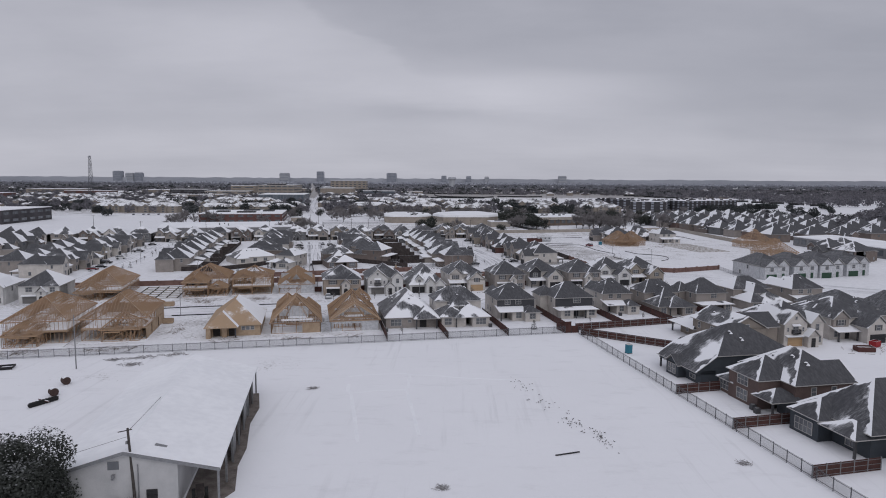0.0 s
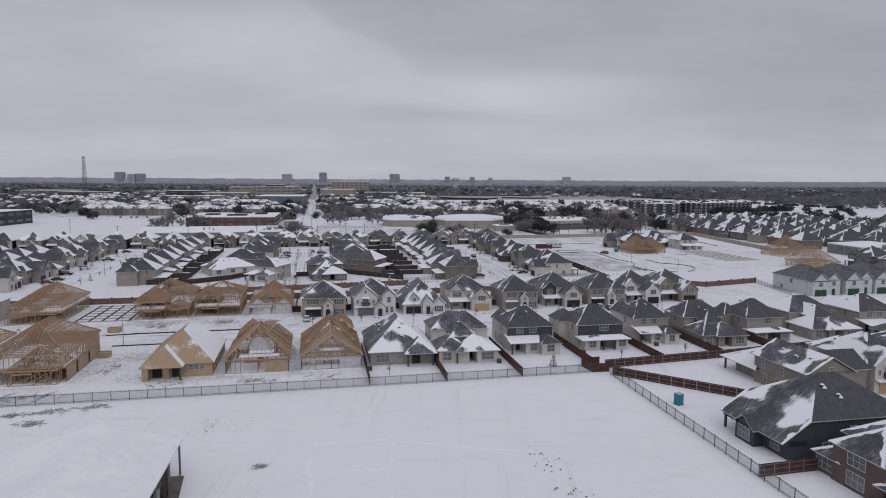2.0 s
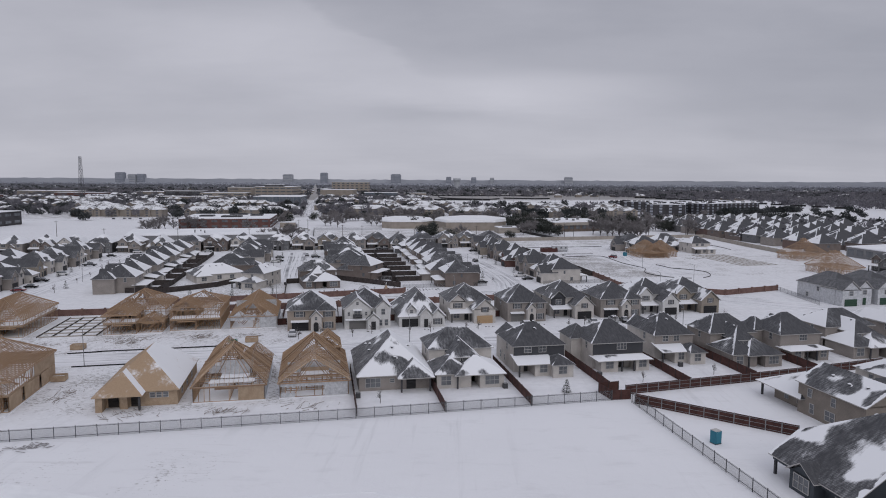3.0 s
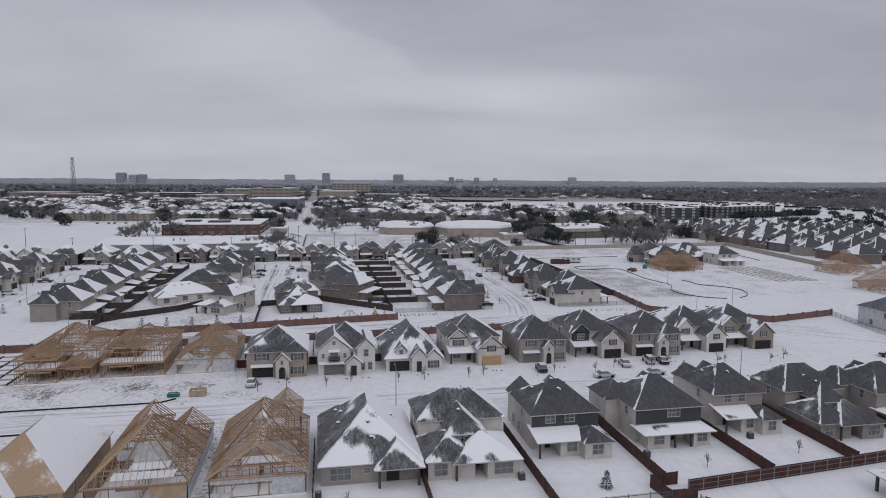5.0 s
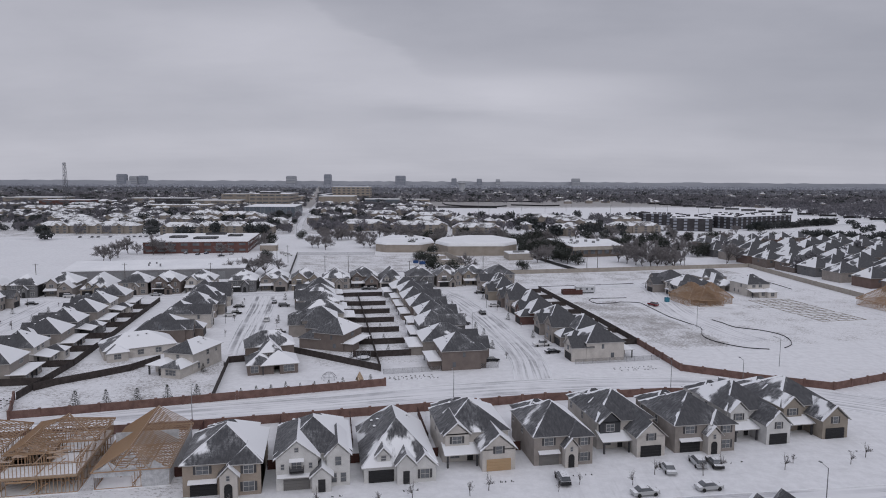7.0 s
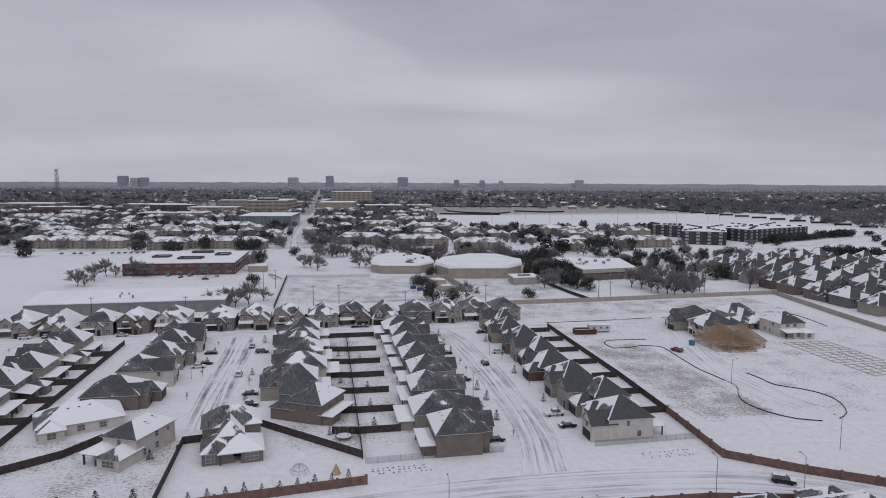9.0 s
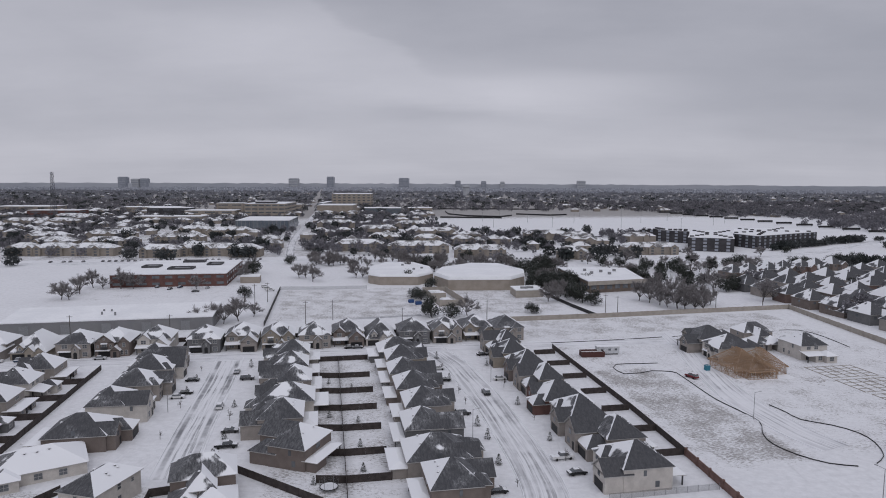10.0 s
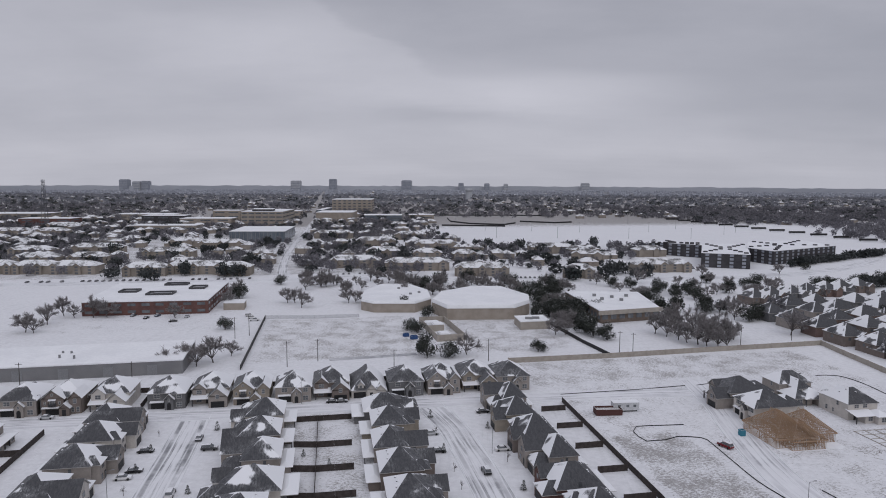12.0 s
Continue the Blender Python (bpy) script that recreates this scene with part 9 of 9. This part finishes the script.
def woods(name, label, mat, spots, kinds, category="woods", size=(0.85, 1.5)):
    g = np.random.default_rng(len(spots))
    blocks = []
    for (x, y), k in zip(spots, g.integers(0, len(kinds), len(spots))):
        x, y = G(x, y)
        t = kinds[k] * g.uniform(size[0], size[1], (1, 1, 3))
        a = g.uniform(0, 6.28)
        c, s = math.cos(a), math.sin(a)
        q = t.copy()
        q[..., 0], q[..., 1] = t[..., 0] * c - t[..., 1] * s + x, t[..., 0] * s + t[..., 1] * c + y
        q[..., 2] = np.maximum(q[..., 2], 0.0)
        blocks.append(q)
    v = np.concatenate(blocks).reshape(-1, 3)
    m = len(v) // 3
    me = bpy.data.meshes.new(name)
    me.vertices.add(len(v))
    me.vertices.foreach_set("co", v.astype(np.float32).ravel())
    me.loops.add(len(v))
    me.loops.foreach_set("vertex_index", np.arange(len(v), dtype=np.int32))
    me.polygons.add(m)
    me.polygons.foreach_set("loop_start", np.arange(0, len(v), 3, dtype=np.int32))
    me.update(calc_edges=True)
    me.materials.append(mat)
    return tagged(new(name, me), label, category, kind="stuff")


def open_land(x, y):
    """Whether trees are kept off a place: fields, roads, yards and building plots."""
    u, v = x * CR + y * SR, y * CR - x * SR
    if v < 596:
        return True
    if 560 < v < 598 or abs(u - 6) < 9:
        return True
    field_left = -70 + (1290 - y) * 0.15
    field_right = 345 + (1255 - y) * 0.25
    if 800 < y < 1290 and field_left < x < field_right:
        return True
    if 150 < x < 315 and 630 < y < 770:
        return True
    if -262 < x < -180 and 815 < y < 915:
        return True
    if 190 < x < 520 and 560 < y < 800 and not (y < 640 and x < 240):
        return True
    return False


g = np.random.default_rng(5)


def sow(n, x0, x1, y0, y1, keep=1.0):
    """Uneven woodland: thick in some stretches, thin in others."""
    out = []
    while len(out) < n:
        x, y = g.uniform(x0, x1), g.uniform(y0, y1)
        if abs(x) > y * 0.86 + 60 or open_land(x, y):
            continue
        if noise.noise(Vector((x * 0.012, y * 0.006, 3.0))) + g.uniform(-0.6, 0.6) < -0.15 * keep:
            continue
        out.append((x, y))
    return out


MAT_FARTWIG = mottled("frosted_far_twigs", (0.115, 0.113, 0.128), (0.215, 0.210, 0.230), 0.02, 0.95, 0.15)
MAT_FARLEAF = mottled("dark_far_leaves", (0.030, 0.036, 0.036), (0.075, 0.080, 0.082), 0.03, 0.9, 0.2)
# farther woods paler and bluer: distance haze painted into their colours
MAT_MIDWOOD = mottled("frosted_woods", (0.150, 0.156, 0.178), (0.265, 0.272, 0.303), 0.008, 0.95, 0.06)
MAT_HAZEWOOD = mottled("haze_tinted_woods", (0.32, 0.338, 0.385), (0.43, 0.448, 0.50), 0.006, 0.95, 0.05)
near_kinds = [sprays(170, 3.8, 8.5, i, 0.12, 1.0) for i in range(4)]
oak_kinds = [sprays(160, 4.2, 7.0, 30 + i, 0.06, 1.1) for i in range(4)]
woods("bare_woods", "frosted leafless trees among the apartments", MAT_FARTWIG, sow(1500, -700, 380, 600, 1150), near_kinds, size=(0.75, 1.3))
woods("bare_woods", "frosted leafless trees before the apartment houses", MAT_FARTWIG, [(-313, 718), (-306, 729), (-351, 715), (-225, 591), (-289, 582), (-267, 582), (-122, 640), (-116, 632), (-113, 640), (-105, 622), (-100, 622), (-98, 628), (-90, 612), (-46, 610), (-36, 602), (-27, 606), (27, 567), (21, 770), (31, 753), (143, 779), (151, 780), (153, 751), (158, 751), (171, 781), (172, 726), (143, 700), (75, 590), (14, 669), (-76, 627), (-79, 620)], near_kinds, "trees", (1.1, 1.6))
woods("evergreen_trees", "dark evergreen oaks between the apartment houses", MAT_FARLEAF, [(-284, 535), (-318, 583), (-278, 637), (-287, 645), (-315, 728), (-315, 718), (-302, 713), (-310, 783), (-403, 929), (-385, 983), (-377, 1007), (-198, 568), (-208, 579), (-247, 613), (-228, 574), (-186, 590), (-233, 674), (-264, 749), (-221, 714), (-149, 588), (-158, 586), (-154, 638), (-168, 697), (-193, 798), (-159, 645), (-406, 711), (-413, 732), (-396, 740), (-473, 798), (-491, 921), (-473, 903), (-517, 939)], oak_kinds, "trees", (1.3, 2.0))
woods("evergreen_trees", "dark evergreen oaks among the houses by the fields", MAT_FARLEAF, [(-170, 859), (-138, 758), (-138, 846), (-130, 879), (-178, 1002), (-106, 732), (-97, 761), (-71, 690), (-52, 726), (-52, 885), (-44, 680), (-19, 728), (16, 801), (27, 789), (47, 754), (56, 773), (57, 685), (61, 694), (73, 735), (69, 673), (69, 616), (76, 584), (99, 592), (109, 612), (117, 619), (121, 602), (130, 603), (104, 776), (133, 810)], oak_kinds, "trees", (1.3, 2.0))
woods("evergreen_woods", "dark evergreen trees among the apartments", MAT_FARLEAF, sow(900, -700, 380, 600, 1150), oak_kinds, size=(0.7, 1.2))
far_kinds = [sprays(38, 6.5, 9.5, 60 + i, 0.15, 1.35) for i in range(5)]
woods("far_woods", "frosted woods reaching to the horizon, haze tinted into their colour", MAT_FARTWIG, sow(3000, -1500, 1500, 1150, 1750), [sprays(56, 5.4, 8.6, 80 + i, 0.12, 1.2) for i in range(4)])
woods("far_woods", "frosted woods reaching to the horizon, haze tinted into their colour", MAT_MIDWOOD, sow(5600, -2600, 2600, 1700, 2900), far_kinds)
woods("far_woods", "frosted woods reaching to the horizon, haze tinted into their colour", MAT_HAZEWOOD, sow(4600, -3400, 3400, 2700, 3900), [sprays(26, 12, 11, 90 + i, 0.15, 1.4) for i in range(4)])
woods("far_woods", "dense woods beside the playing fields", MAT_FARTWIG, [p for p in sow(3600, 330, 1500, 640, 1700, -0.5) if p[0] > 330 + (1255 - p[1]) * 0.27 + 20], [sprays(70, 4.6, 8.6, 70 + i, 0.1, 1.25) for i in range(4)])
woods("far_evergreens", "dark evergreens scattered through the woods", MAT_FARLEAF, sow(1100, -1800, 1800, 1150, 2300), far_kinds)


def plan(u, v):
    return u * CR - v * SR, u * SR + v * CR


def stretch(n, u0, u1, v0, v1):
    """Clumped trees on the east side, thinned by the same uneven growth."""
    out = []
    while len(out) < n:
        u, v = g.uniform(u0, u1), g.uniform(v0, v1)
        if u > 1.1 * v or v - 400 > (u - 380) * 0.8 or noise.noise(Vector((u * 0.02, v * 0.02, 7.0))) + g.uniform(-0.3, 0.3) < -0.05:
            continue
        out.append(plan(u, v))
    return out


woods("bare_woods", "frosted leafless trees beyond the older houses", MAT_FARTWIG, stretch(330, 415, 680, 395, 600) + [plan(g.uniform(240, 390), g.uniform(320, 455)) for k in range(26)], near_kinds)
belt = []
for (u0, v0), (u1, v1) in zip([(352, 496), (402, 506), (418, 450), (432, 412)], [(402, 506), (418, 450), (432, 412), (470, 400)]):
    for k in range(11):
        belt.append(plan(u0 + (u1 - u0) * k / 11 + g.uniform(-4, 4), v0 + (v1 - v0) * k / 11 + g.uniform(-4, 4)))
belt += [plan(u, v) for u, v in ((470, 560), (488, 571), (505, 548), (520, 566), (540, 590), (498, 598), (556, 610), (470, 532), (450, 520), (436, 508), (575, 640), (545, 655))]
woods("tree_belt", "dark evergreen belt behind the older houses", MAT_FARLEAF, belt + stretch(60, 415, 680, 395, 600), oak_kinds, "trees")
HEDGE = [(388, 594), (414, 607), (444, 620), (475, 634), (501, 644), (525, 651)]
hedge = []
for (u0, v0), (u1, v1) in zip(HEDGE, HEDGE[1:]):
    for k in range(9):
        u, v = u0 + (u1 - u0) * k / 9, v0 + (v1 - v0) * k / 9
        hedge.append((u * CR - v * SR + g.uniform(-1.5, 1.5), u * SR + v * CR + g.uniform(-1.5, 1.5)))
woods("tree_line", "row of dark trees along the avenue", MAT_FARLEAF, hedge, oak_kinds, "trees")


def far_town(n, x0, x1, y0, y1, seed):
    q = random.Random(seed)
    walls, roofs = Shape(), Shape()
    done = 0
    while done < n:
        x, y = q.uniform(x0, x1), q.uniform(y0, y1)
        if abs(x) > y * 0.8 or open_land(x, y):
            continue
        done += 1
        x, y = G(x, y)
        w, d, h, a = q.uniform(10, 26), q.uniform(9, 14), q.uniform(3.5, 6.5), radians(q.choice((4, 12, 94, 102)))
        c, s = math.cos(a), math.sin(a)

        def T(px_, py_, z):
            return (x + px_ * c - py_ * s, y + px_ * s + py_ * c, z)

        ring = [(-w / 2, -d / 2), (w / 2, -d / 2), (w / 2, d / 2), (-w / 2, d / 2)]
        walls.solid([T(*p, 0) for p in ring] + [T(*p, h) for p in ring], [(0, 1, 5, 4), (1, 2, 6, 5), (2, 3, 7, 6), (3, 0, 4, 7)])
        roofs.solid([T(p[0] * 1.06, p[1] * 1.06, h) for p in ring] + [T(-w / 2 + d / 2, 0, h + d * 0.28), T(w / 2 - d / 2, 0, h + d * 0.28)], [(0, 1, 5, 4), (1, 2, 5), (2, 3, 4, 5), (3, 0, 4)])
    root = tagged(new("far_houses", as_mesh("far_houses", walls, MAT_BEIGE)), "small far houses under snowy roofs among trees", "houses", kind="stuff")
    part("roofs", roofs, MAT_SNOWROOF, root)


far_town(230, -750, 180, 640, 1200, 3)
far_town(230, -1500, 1300, 1150, 2200, 4)
far_town(240, -2600, 2400, 2200, 3700, 5)

# last line of woods at the horizon, its pale colour painted for haze
s = Shape()
qb = random.Random(2)
last = None
for i in range(241):
    a = radians(-58 + 116 * i / 240)
    p = (4900 * math.sin(a), 4900 * math.cos(a), 38 + qb.uniform(-3, 3))
    if last:
        s.poly((last[0], last[1], 0), (p[0], p[1], 0), p, last)
    last = p
whole("backdrop", s, mottled("hazed_horizon_woods", (0.37, 0.388, 0.435), (0.43, 0.448, 0.495), 0.002, 0.95, 0.01), "last low line of woods on the horizon, tinted for haze", "backdrop", kind="structure")
